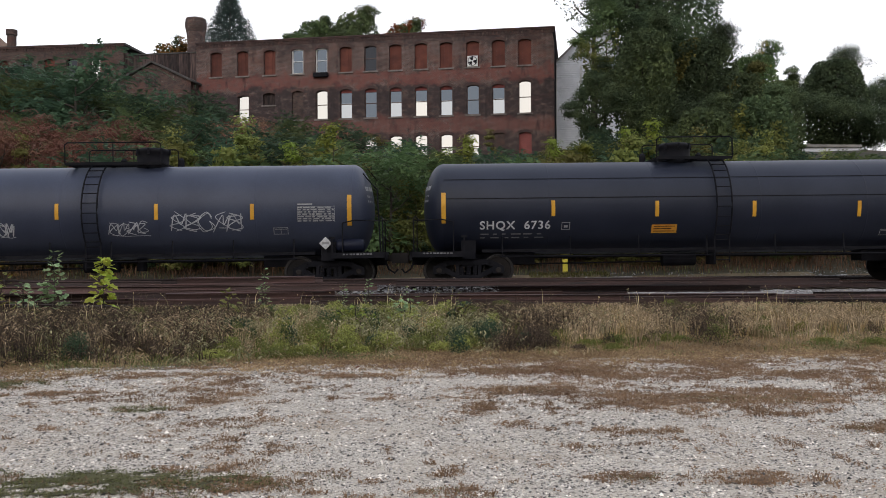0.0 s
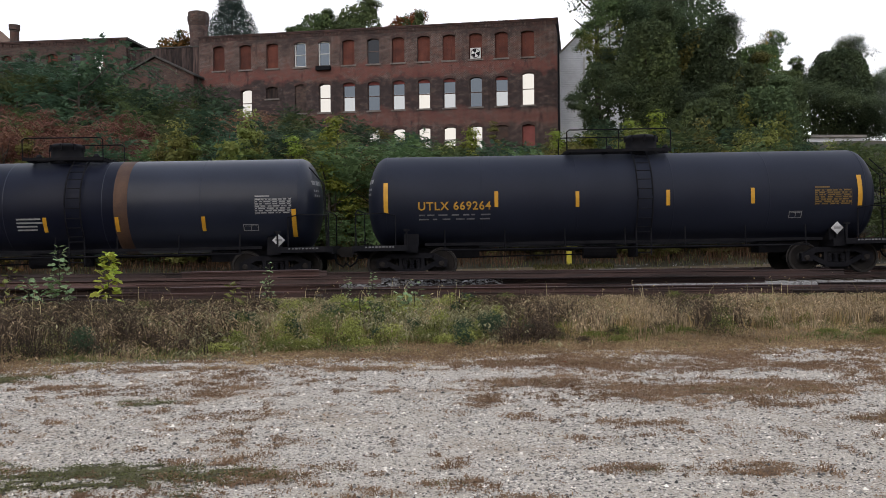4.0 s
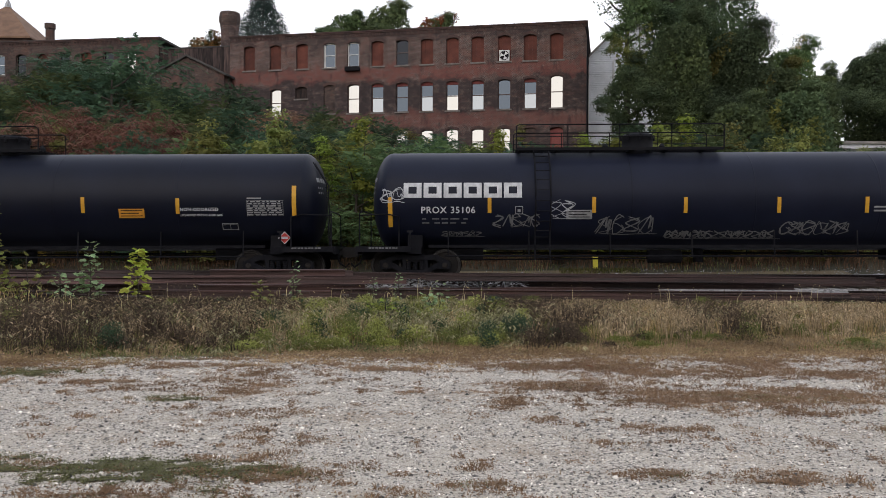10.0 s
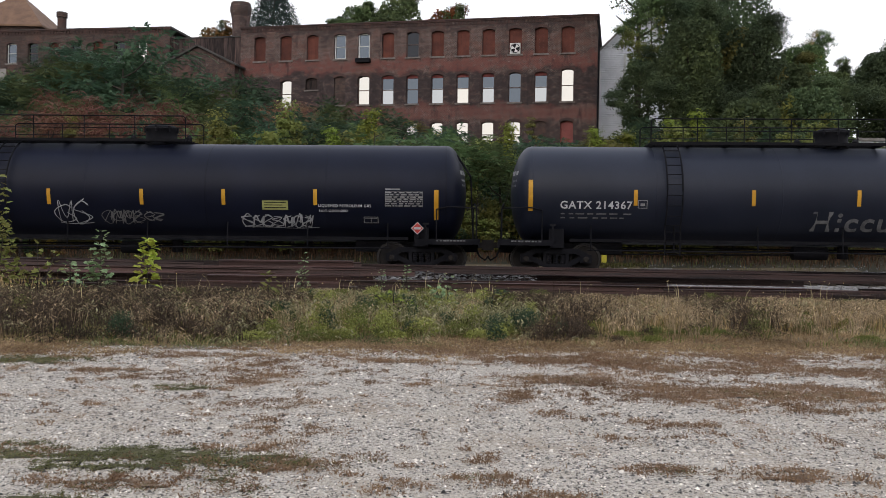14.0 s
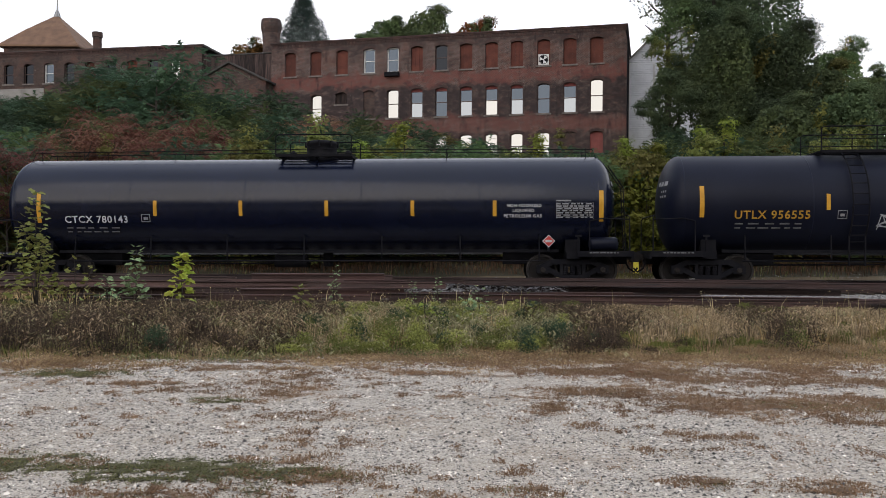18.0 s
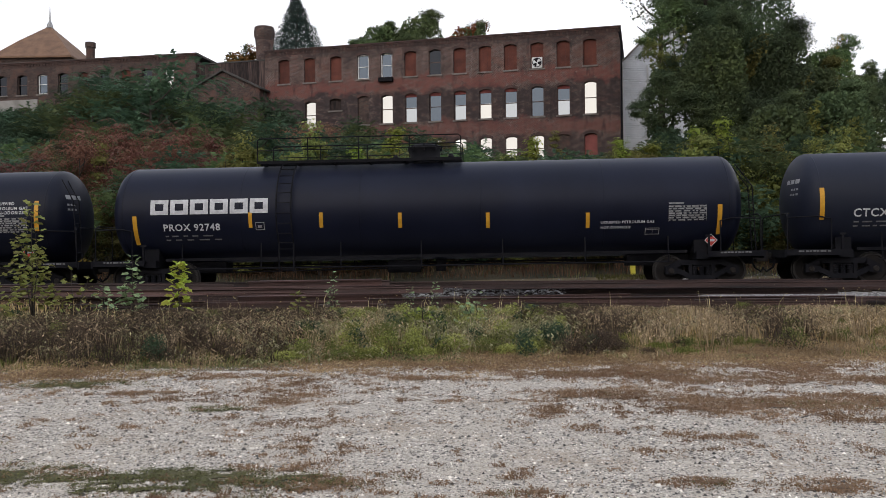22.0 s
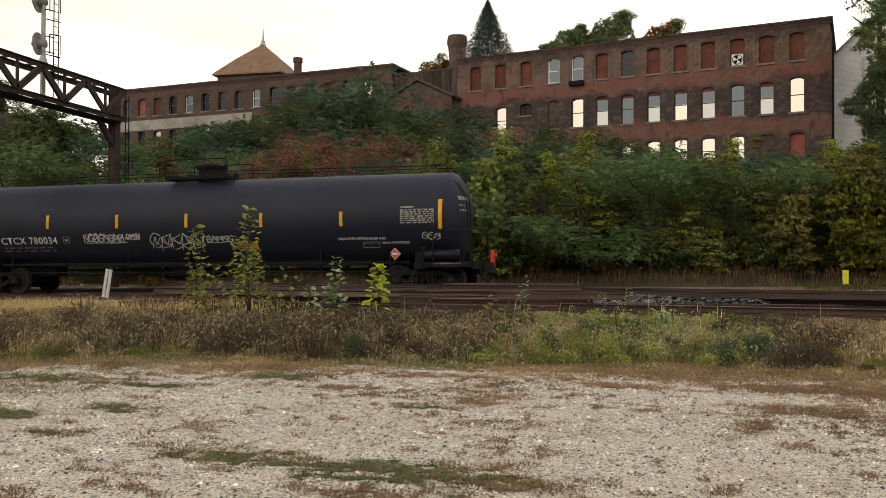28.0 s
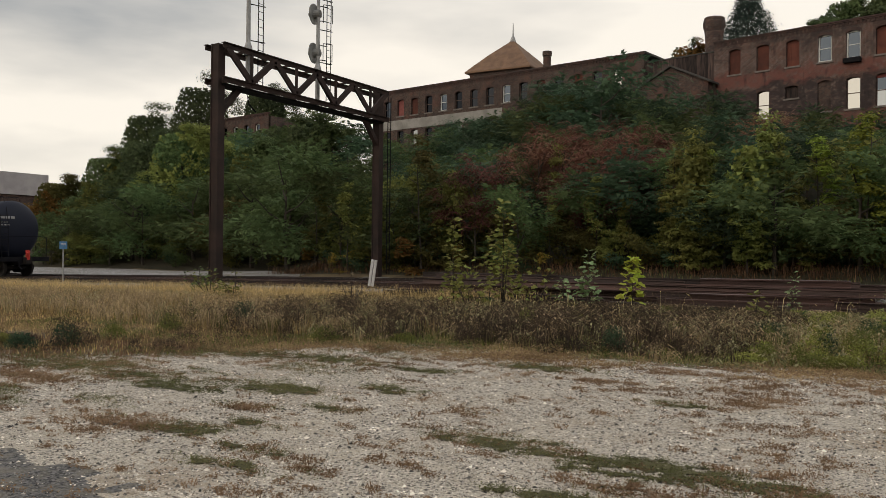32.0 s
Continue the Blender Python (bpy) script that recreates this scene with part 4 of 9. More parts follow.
def build_mill():
    top = [1.95, 4.24, 6.5, 8.85, 11.12, 13.42, 15.7, 17.98, 20.25, 22.5, 25.15, 27.75, 30.32]
    mill = tagged(empty("mill_building", FACADE), "long weathered red-brick mill with boarded arched windows", "factory building")
    wins = []
    styles_top = ["board", "board", "board", "board", "board", "board", "dark", "board", "white", "white", "board", "board", "board"]
    for u, s in zip(top, styles_top):
        wins.append((u, u + 1.13, 17.75, 20.02, s))
    styles_mid = ["bright", "sash", "dull", "sash", "sash", "sash", "sash", "sash", "bright", "brick"]
    for u, s in zip(top[:10], styles_mid):
        wins.append((u, u + 1.1, 13.58, 16.40 if u < 2 else 16.18, s))
    wins += [(25.2, 26.35, 15.0, 16.1, "plank"), (27.72, 28.8, 13.4, 15.95, "bright")]
    for u, s in zip(top[:7], ["door", "brick", "bright", "bright", "bright", "bright", "bright"]):
        wins.append((u, u + 1.1, 9.65, 11.92, s))
    bm = bmesh.new()
    wall_with_openings(bm, 0, 32.8, 6.0, 20.9, [w[:4] for w in wins])
    shell(bm, 0, 32.8, 13, 6.0, 20.3)
    framed(part("wall", bm, M_BRICK, mill), mill, FACADE)
    bm = bmesh.new()
    cornice(bm, 0, 32.8, 20.95)
    framed(part("cornice", bm, M_CORNICE, mill), mill, FACADE)
    bm = bmesh.new()
    box(bm, -0.1, 32.9, -13.1, -0.05, 20.86, 21.02)
    framed(part("roof", bm, M_ROOF, mill), mill, FACADE)
    for i, w in enumerate(wins):
        ob = window(mill, FACADE, *w[:4], w[4], i)
        if i == 2:
            fan = bmesh.new()
            box(fan, 6.62, 7.52, -0.24, 0.02, 17.80, 18.72)
            f = part("fan_box", fan, M_FRAME, ob, "white square fan housing")
            blades = bmesh.new()
            for k in range(3):
                m = Matrix.Translation((7.07, 0.03, 18.26)) @ Matrix.Rotation(k * math.tau / 3 + 0.3, 4, "Y")
                vs = [blades.verts.new(m @ Vector(p)) for p in ((-0.05, 0, 0.06), (-0.2, 0.012, 0.34), (0.2, -0.012, 0.34), (0.05, 0, 0.06))]
                blades.faces.new(vs)
            part("fan_blades", blades, M_DARK, ob, "black fan blades")
            ring = bmesh.new()
            lathe(ring, [(0.024, 0.41), (0.04, 0.41), (0.04, 0.36), (0.024, 0.36)], 24, "Y", Matrix.Translation((7.07, 0, 18.26)))
            part("fan_ring", ring, M_DARK, ob)
        if i == 8:
            ac = bmesh.new()
            box(ac, 20.15, 21.5, -0.1, 0.42, 17.35, 17.72)
            part("window_box", ac, M_DARK, ob, "dark box below the window")
    # drain pipe on the corner
    bm = bmesh.new()
    tube(bm, [(-0.12, 0.1, 7), (-0.12, 0.1, 19.6), (0.05, 0.2, 20.4)], 0.08, 8)
    framed(part("drain_pipe", bm, M_DARK, mill), mill, FACADE)
    # brick chimney behind the joint
    FLUE = Matrix.Translation((34.05, -2.5, 0)) @ Matrix.Rotation(radians(22.5), 4, "Z")
    ch = tagged(empty("chimney", FACADE @ Matrix.Translation((33.4, -2.5, 20))), "eight-sided red-brick chimney with a flared top", "chimney")
    bm = bmesh.new()
    lathe(bm, [(12, 0.92), (21.6, 0.80), (22.6, 0.88)], 8, "Z", FLUE)
    framed(part("shaft", bm, M_BRICK, ch), ch, FACADE)
    bm = bmesh.new()
    lathe(bm, [(22.6, 0.88), (23.15, 1.02), (23.55, 1.02), (23.6, 0.98), (23.95, 0.95), (23.95, 0.6), (23.4, 0.5), (23.4, 0.0)], 8, "Z", FLUE)
    framed(part("cap", bm, M_BRICK_DARK, ch), ch, FACADE)
    # plank-clad link between the two mills
    link = tagged(empty("plank_link", FACADE @ Matrix.Translation((36, 0, 14))), "link building clad in weathered vertical planks", "shed")
    bm = bmesh.new()
    box(bm, 32.83, 40.4, -6.0, -0.6, 8, 20.15)
    framed(part("wall", bm, M_BRICK_DARK, link), link, FACADE)
    u = 32.83
    rnd = random.Random(3)
    while u < 40.2:
        w = rnd.uniform(0.18, 0.3)
        bm = bmesh.new()
        box(bm, u, min(u + w - 0.012, 40.25), -0.58, -0.53 + rnd.uniform(0, 0.02), 17.0, 20.2 + rnd.uniform(-0.05, 0.03))
        framed(part("plank", bm, M_GREYWOOD, link), link, FACADE)
        u += w
    bm = bmesh.new()
    box(bm, 32.83, 40.4, -6.0, -0.45, 20.2, 20.32)
    framed(part("roof", bm, M_ROOF, link), link, FACADE)
    # small brick gable in front of the link
    gable = tagged(empty("gable_annex", FACADE @ Matrix.Translation((36, 1, 12))), "small brick annex with a pitched roof", "annex")
    bm = bmesh.new()
    prof = [(32.6, 7), (39.7, 7), (39.7, 17.3), (36.3, 18.85), (32.6, 17.15)]
    fr = [bm.verts.new((u, 1.6, z)) for u, z in prof]
    bk = [bm.verts.new((u, -0.5, z)) for u, z in prof]
    bm.faces.new(fr)
    for k in range(5):
        bm.faces.new((fr[k], bk[k], bk[(k + 1) % 5], fr[(k + 1) % 5]))
    framed(part("wall", bm, M_BRICK_DARK, gable), gable, FACADE)
    for a, b in (((32.3, 17.0), (36.3, 18.92)), ((40.0, 17.15), (36.3, 18.92))):
        bm = bmesh.new()
        vs = [(a[0], 1.85, a[1]), (b[0], 1.85, b[1]), (b[0], -0.5, b[1]), (a[0], -0.5, a[1])]
        lo = [bm.verts.new(v) for v in vs]
        hi = [bm.verts.new((v[0], v[1], v[2] + 0.18)) for v in vs]
        bm.faces.new(lo), bm.faces.new(hi)
        for k in range(4):
            bm.faces.new((lo[k], lo[(k + 1) % 4], hi[(k + 1) % 4], hi[k]))
        framed(part("roof", bm, M_ROOF, gable), gable, FACADE)
    bm = bmesh.new()
    for k in range(5):
        box(bm, 35.95 + k * 0.22, 36.13 + k * 0.22, 1.6, 1.66, 16.75, 17.75)
    framed(part("louvre", bm, M_GREYWOOD, gable), gable, FACADE)
    # left-hand mill, running on along the ridge
    wing = tagged(empty("mill_wing", WING), "sooty brick mill wing with a row of arched windows", "factory building")
    wins = []
    pat = ["bright", "dark", "board", "dark", "board", "dark", "white", "dark", "dark", "dark", "white", "dark", "board", "door", "dull"]
    for k in range(15):
        u = 2.3 + 2.27 * k
        wins.append((u, u + 1.1, 18.0, 20.0, pat[k]))
        if k > 4:
            wins.append((u, u + 1.1, 14.4, 16.2, "dark" if k % 3 else "bright"))
    bm = bmesh.new()
    wall_with_openings(bm, 0, 36.6, 6.0, 21.2, [w[:4] for w in wins])
    shell(bm, 0, 36.6, 13, 6.0, 20.6)
    framed(part("wall", bm, M_BRICK_DARK, wing), wing, WING)
    bm = bmesh.new()
    cornice(bm, 0, 36.6, 21.24)
    framed(part("cornice", bm, M_CORNICE, wing), wing, WING)
    bm = bmesh.new()
    box(bm, -0.1, 36.7, -13.1, -0.05, 21.14, 21.34)
    framed(part("roof", bm, M_ROOF, wing), wing, WING)
    bm = bmesh.new()
    box(bm, 17, 36.6, 0.0, 0.06, 16.35, 17.5)
    framed(part("concrete_band", bm, M_CONCRETE, wing, "stained grey concrete band"), wing, WING)
    for i, w in enumerate(wins):
        window(wing, WING, *w[:4], w[4], 100 + i)
    # slender stack and the pyramid-roofed tower behind
    st = tagged(empty("smoke_stack", Matrix.Translation((-40.2, 92, 20))), "slender brown chimney stack on the mill roof", "chimney")
    bm = bmesh.new()
    lathe(bm, [(12, 0.52), (24.9, 0.46), (24.95, 0.56), (25.5, 0.56), (25.5, 0.35), (25.2, 0.0)], 14, "Z", Matrix.Translation((-40.2, 92, 0)))
    framed(part("shaft", bm, M_BRICK_DARK, st), st, Matrix.Identity(4))
    tw = tagged(empty("tower", Matrix.Translation((-48.6, 100, 20))), "square tower with a brown pyramid roof and spire", "tower")
    bm = bmesh.new()
    box(bm, -52.8, -44.4, 95.8, 104.2, 8, 24.8)
    framed(part("wall", bm, M_BRICK_DARK, tw), tw, Matrix.Identity(4))
    bm = bmesh.new()
    c = Vector((-48.6, 100, 0))
    levels = [(24.75, 4.7), (24.95, 4.7), (27.3, 2.5), (29.3, 0.4), (29.7, 0.1)]
    rings = [[bm.verts.new(c + Vector((a * r, b * r, z))) for a, b in ((-1, -1), (1, -1), (1, 1), (-1, 1))] for z, r in levels]
    for p, q in zip(rings, rings[1:]):
        for k in range(4):
            bm.faces.new((p[k], p[(k + 1) % 4], q[(k + 1) % 4], q[k]))
    bm.faces.new(rings[0][::-1])
    framed(part("roof", bm, M_TOWER, tw, "brown shingled pyramid roof"), tw, Matrix.Identity(4))
    bm = bmesh.new()
    lathe(bm, [(29.4, 0.4), (29.9, 0.28), (30.3, 0.1), (31.9, 0.03), (32.0, 0)], 10, "Z", Matrix.Translation((-48.6, 100, 0)))
    framed(part("spire", bm, M_GALV, tw, "pale metal spire"), tw, Matrix.Identity(4))


build_mill()


def build_houses():
    h = tagged(empty("clapboard_house", Matrix.Translation((19.5, 80, 10))), "white clapboard house with a gable roof", "house")
    bm = bmesh.new()
    prof = [(15.4, 8), (23.0, 8), (23.0, 18.8), (19.2, 22.6), (15.4, 18.8)]
    fr = [bm.verts.new((x, 76, z)) for x, z in prof]
    bk = [bm.verts.new((x, 86, z)) for x, z in prof]
    bm.faces.new(fr)
    for k in range(5):
        bm.faces.new((fr[k], fr[(k + 1) % 5], bk[(k + 1) % 5], bk[k]))
    framed(part("wall", bm, M_CLAP, h), h, Matrix.Identity(4))
    z = 11.0
    while z < 22.2:
        w0, w1 = (15.4, 23.0) if z < 18.7 else (15.4 + (z - 18.8), 23.0 - (z - 18.8))
        bm = bmesh.new()
        lo = [bm.verts.new(p) for p in ((w0, 75.992, z + 0.2), (w1, 75.992, z + 0.2), (w1, 75.94, z), (w0, 75.94, z))]
        bm.faces.new(lo)
        bm.faces.new([bm.verts.new(p) for p in ((w0, 75.94, z), (w1, 75.94, z), (w1, 75.992, z - 0.01), (w0, 75.992, z - 0.01))])
        framed(part("clapboard", bm, M_CLAP, h), h, Matrix.Identity(4))
        z += 0.2
    for a, b in (((15.0, 18.45), (19.2, 22.65)), ((23.4, 18.45), (19.2, 22.65))):
        bm = bmesh.new()
        lo = [bm.verts.new(p) for p in ((a[0], 75.6, a[1]), (b[0], 75.6, b[1]), (b[0], 86.3, b[1]), (a[0], 86.3, a[1]))]
        hi = [bm.verts.new(v.co + Vector((0, 0, 0.22))) for v in lo]
        bm.faces.new(lo), bm.faces.new(hi)
        for k in range(4):
            bm.faces.new((lo[k], lo[(k + 1) % 4], hi[(k + 1) % 4], hi[k]))
        framed(part("roof", bm, M_CONCRETE, h), h, Matrix.Identity(4))
    for x in (15.4, 17.7):
        bm = bmesh.new()
        box(bm, x, x + 0.16, 75.88, 75.95, 10.9, 18.7)
        framed(part("corner_board", bm, M_FRAME, h), h, Matrix.Identity(4))
    bm = bmesh.new()
    box(bm, 15.3, 23.1, 75.7, 86.2, 7, 10.9)
    framed(part("foundation", bm, M_ROOF, h, "dark foundation"), h, Matrix.Identity(4))
    # low white garage among the trees
    g = tagged(empty("garage", Matrix.Translation((38.5, 74, 9))), "low white garage half hidden by trees", "garage")
    bm = bmesh.new()
    box(bm, 34.9, 42.0, 72, 78, 7.5, 10.75)
    framed(part("wall", bm, M_CLAP, g), g, Matrix.Identity(4))
    bm = bmesh.new()
    box(bm, 34.7, 42.2, 71.7, 78.3, 10.75, 10.98)
    framed(part("roof", bm, M_CONCRETE, g), g, Matrix.Identity(4))
    bm = bmesh.new()
    box(bm, 35.4, 36.6, 71.95, 72.0, 9.6, 10.5)
    framed(part("window", bm, M_PANE_DULL, g), g, Matrix.Identity(4))
    # pale-roofed shed far along the line
    s = tagged(empty("shed", Matrix.Translation((-145, 95, 5))), "large shed with a pale corrugated roof", "shed")
    bm = bmesh.new()
    box(bm, -176, -150, 92, 101, 0, 11.2)
    framed(part("wall", bm, M_BRICK_DARK, s), s, Matrix.Identity(4))
    bm = bmesh.new()
    box(bm, -176.6, -149.6, 91.6, 101.4, 11.2, 15.4)
    framed(part("roof", bm, M_SHED, s, "pale corrugated metal upper storey and roof"), s, Matrix.Identity(4))
    for k in range(7):
        bm = bmesh.new()
        x = -175.5 + k * 4.2
        beam(bm, (x, 91.55, 11.3), (x, 91.55, 15.3), 0.1, 0.1)
        framed(part("roof_seam", bm, M_FRAME, s), s, Matrix.Identity(4))
    # brick mill farther along the ridge, mostly behind trees
    f = tagged(empty("far_mill", Matrix.Translation((-92, 96, 15))), "distant brick mill half hidden by trees", "factory building")
    far = WING @ Matrix.Translation((58, 0, 0))
    bm = bmesh.new()
    ws = [(2.0 + 2.6 * k, 3.1 + 2.6 * k, 17.6, 19.6) for k in range(5)]
    wall_with_openings(bm, 0, 15, 6, 21.0, ws)
    shell(bm, 0, 15, 12, 6, 20.5)
    framed(part("wall", bm, M_BRICK_DARK, f), f, far)
    bm = bmesh.new()
    cornice(bm, 0, 15, 21.0)
    framed(part("cornice", bm, M_CORNICE, f), f, far)
    for i, w in enumerate(ws):
        window(f, far, *w, "dull" if i % 2 else "white", 300 + i)


build_houses()


# ---- the train: fourteen tank cars ----
_ax = np.arange(-420, 421, 0.5)
_ay = track_y(_ax)
_as = np.concatenate([[0], np.cumsum(np.hypot(np.diff(_ax), np.diff(_ay)))])
_as -= np.interp(3.6, _ax, _as)


def on_track(s):
    x = float(np.interp(s, _as, _ax))
    return Vector((x, float(track_y(x)), float(rail_z(x))))


def travelled(t):
    """Metres that the train has rolled since the start."""
    tt = np.linspace(0, 32, 641)
    sp = np.interp(tt, (0, 8, 16, 24, 32), (9.371, 9.169, 9.201, 9.242, 8.62))
    late = np.interp(t, (0, 2, 7, 13, 20, 24, 28, 30, 32), (0.0, 0.07, 0.12, 0.12, 0.10, 0.06, 0.0, -0.08, -0.12))
    return float(np.interp(t, tt, np.concatenate([[0], np.cumsum((sp[1:] + sp[:-1]) / 2 * 0.05)])) - late)


def car_pose(mid, half, t):
    s = mid - travelled(t)
    a, b = on_track(s - half), on_track(s + half)
    d = b - a
    c = (a + b) / 2
    return pose(c.x, c.y, c.z, 0, -math.degrees(math.atan2(d.z, math.hypot(d.x, d.y))), math.degrees(math.atan2(d.y, d.x)))


def on_tank(R, zc, x, z, v=0.0, lift=0.008):
    phi = math.asin(max(-0.98, min(0.98, (z - zc) / R))) + v / R
    return (x, -(R + lift) * math.cos(phi), zc + (R + lift) * math.sin(phi))


def strip(bm, R, zc, x0, x1, za, v0, v1, lift=0.008, n=4, index=0):
    """A patch that lies on the tank's flank."""
    rows = [[bm.verts.new(on_tank(R, zc, x, za, v0 + (v1 - v0) * k / n, lift)) for x in (x0, x1)] for k in range(n + 1)]
    for p, q in zip(rows, rows[1:]):
        bm.faces.new((p[0], p[1], q[1], q[0])).material_index = index


def lettering(text, R, zc, x0, x1, z, lift=0.012, tall=None):
    """Stencilled words, bent to the tank."""
    cu = bpy.data.curves.new("lettering", "FONT")
    cu.body = text
    cu.align_x, cu.align_y = "LEFT", "CENTER"
    cu.resolution_u = 3
    cu.offset = 0.018
    cu.space_character = 1.12
    ob = bpy.data.objects.new("lettering", cu)
    scene.collection.objects.link(ob)
    bpy.context.view_layer.update()
    me = bpy.data.meshes.new_from_object(ob.evaluated_get(bpy.context.evaluated_depsgraph_get()))
    bpy.data.objects.remove(ob)
    bpy.data.curves.remove(cu)
    co = np.zeros(len(me.vertices) * 3)
    me.vertices.foreach_get("co", co)
    co = co.reshape(-1, 3)
    lo, hi = co.min(0), co.max(0)
    s = (x1 - x0) / (hi[0] - lo[0])
    sv = tall / (hi[1] - lo[1]) if tall else s
    out = [on_tank(R, zc, x0 + (c[0] - lo[0]) * s, z, (c[1] - (lo[1] + hi[1]) / 2) * sv, lift) for c in co]
    me.vertices.foreach_set("co", np.array(out).ravel())
    me.update()
    return me


def scrawl(bm, R, zc, x0, x1, z0, z1, rnd):
    """Sprayed tags: every sign a few quick curved strokes."""
    w, h = x1 - x0, z1 - z0
    zm = (z0 + z1) / 2
    tall = h > 1.2 * w
    n = max(2, int(h / max(0.2, 0.6 * w))) if tall else max(2, int(w / max(0.18, 0.5 * h)))
    width = rnd.uniform(0.011, 0.017) * (1.3 if h > 0.9 else 1.0)

    def stroke(keys, wide):
        pts = []
        for i in range(len(keys) - 1):
            p0, p1, p2, p3 = (keys[max(0, min(len(keys) - 1, i + d))] for d in (-1, 0, 1, 2))
            for q in range(5):
                t = q / 5
                pts.append(tuple(0.5 * (2 * b + (c - a) * t + (2 * a - 5 * b + 4 * c - d) * t * t + (3 * b - a - 3 * c + d) * t ** 3) for a, b, c, d in zip(p0, p1, p2, p3)))
        pts.append(keys[-1])
        prev = None
        for i, (px, pz) in enumerate(pts):
            q, o = pts[min(i + 1, len(pts) - 1)], pts[max(i - 1, 0)]
            dx, dz = q[0] - o[0], q[1] - o[1]
            ln = math.hypot(dx, dz) or 1
            k = wide * (0.55 if i in (0, len(pts) - 1) else 1.0)
            nx, nz = -dz / ln * k, dx / ln * k
            cur = [bm.verts.new(on_tank(R, zc, px + nx, zm, pz + nz, 0.01)), bm.verts.new(on_tank(R, zc, px - nx, zm, pz - nz, 0.01))]
            if prev:
                bm.faces.new((prev[0], prev[1], cur[1], cur[0]))
            prev = cur
    for k in range(n):
        if tall:
            cx, cz, hw, hh = (x0 + x1) / 2, h / 2 - h * (k + 0.5) / n, w * 0.5, h / n * 0.5
        else:
            cx, cz, hw, hh = x0 + w * (k + 0.5) / n, 0.0, w / n * 0.58, h / 2
        for _ in range(rnd.choice((2, 2, 3))):
            side = rnd.choice((-1, 1))
            form = rnd.random()
            if form < 0.45:
                keys = [(side * 0.6, 0.9), (-side * 0.8, 0.5), (side * 0.1, 0.0), (side * 0.9, -0.5), (-side * 0.5, -0.9)]
            elif form < 0.75:
                keys = [(-0.8, -0.9), (-0.4 * side, 0.9), (0.3, -0.3), (0.9, 0.8), (0.7, -0.9)]
            else:
                keys = [(0.8, 0.6), (0.0, 0.95), (-0.85, 0.1), (-0.2, -0.9), (0.9, -0.4), (0.2, 0.1)]
            keys = [(cx + hw * (a + rnd.uniform(-0.25, 0.25)), cz + hh * (b * rnd.uniform(0.6, 1.0) + rnd.uniform(-0.1, 0.1))) for a, b in keys]
            stroke(keys, width * rnd.uniform(0.7, 1.2))
    if not tall and rnd.random() < 0.6:
        stroke([(x0 + w * f, -h * 0.42 + h * rnd.uniform(-0.06, 0.06)) for f in (0.05, 0.4, 0.75, 1.08)], width * 0.8)


COLOURS = {"white": M_WHITE, "yellow": M_YELLOW, "grey": M_DIM, "orange": M_ORANGE, "olive": M_OLIVE, "red": M_RED}


def wheel_mesh():
    bm = bmesh.new()
    for s in (-1, 1):
        m = Matrix.Translation((0, 0.7535 * s, 0)) @ Matrix.Scale(s, 4, (0, 1, 0))
        lathe(bm, [(-0.045, 0.485), (-0.03, 0.485), (-0.022, 0.46), (0.085, 0.455), (0.085, 0.40), (0.05, 0.385), (0.035, 0.2), (0.09, 0.13), (0.12, 0.12), (0.12, 0)], 28, "Y", m)
        lathe(bm, [(-0.045, 0.485), (-0.045, 0.12), (-0.03, 0.085)], 28, "Y", m)
        # spoke marks and bolts that show the turning
        for k in range(3):
            a = k * math.tau / 3
            q = m @ Matrix.Rotation(a, 4, "Y")
            box(bm, 0.24, 0.30, 0.034, 0.05, -0.03, 0.03, q)
        lathe(bm, [(0.12, 0.11), (0.33, 0.10), (0.36, 0.06), (0.36, 0)], 12, "Y", m, 1)
    lathe(bm, [(-0.7, 0.085), (0.7, 0.085)], 12, "Y")
    for fc in bm.faces:
        r = max(math.hypot(v.co.x, v.co.z) for v in fc.verts)
        q = min(math.hypot(v.co.x, v.co.z) for v in fc.verts)
        if q > 0.44 or (q > 0.39 and r > 0.44):
            fc.material_index = 2
    return mesh_of(bm, "wheelset")


def side_frame_mesh():
    bm = bmesh.new()
    beam(bm, (-1.0, 0, 0.50), (-0.62, 0, 0.70), 0.15, 0.17)
    beam(bm, (1.0, 0, 0.50), (0.62, 0, 0.70), 0.15, 0.17)
    beam(bm, (-0.66, 0, 0.70), (0.66, 0, 0.70), 0.15, 0.15)
    beam(bm, (-0.80, 0, 0.52), (-0.30, 0, 0.26), 0.15, 0.14)
    beam(bm, (0.80, 0, 0.52), (0.30, 0, 0.26), 0.15, 0.14)
    beam(bm, (-0.36, 0, 0.25), (0.36, 0, 0.25), 0.16, 0.14)
    for x in (-0.33, 0.33):
        beam(bm, (x, 0, 0.27), (x, 0, 0.68), 0.14, 0.10)
    for x in (-0.89, 0.89):
        box(bm, x - 0.17, x + 0.17, -0.09, 0.09, 0.36, 0.60)
    for x in (-0.2, 0.0, 0.2):
        for k in range(5):
            lathe(bm, [(0.32 + k * 0.055, 0.075), (0.345 + k * 0.055, 0.085), (0.37 + k * 0.055, 0.075)], 8, "Z", Matrix.Translation((x, 0, 0)))
    return mesh_of(bm, "side_frame")


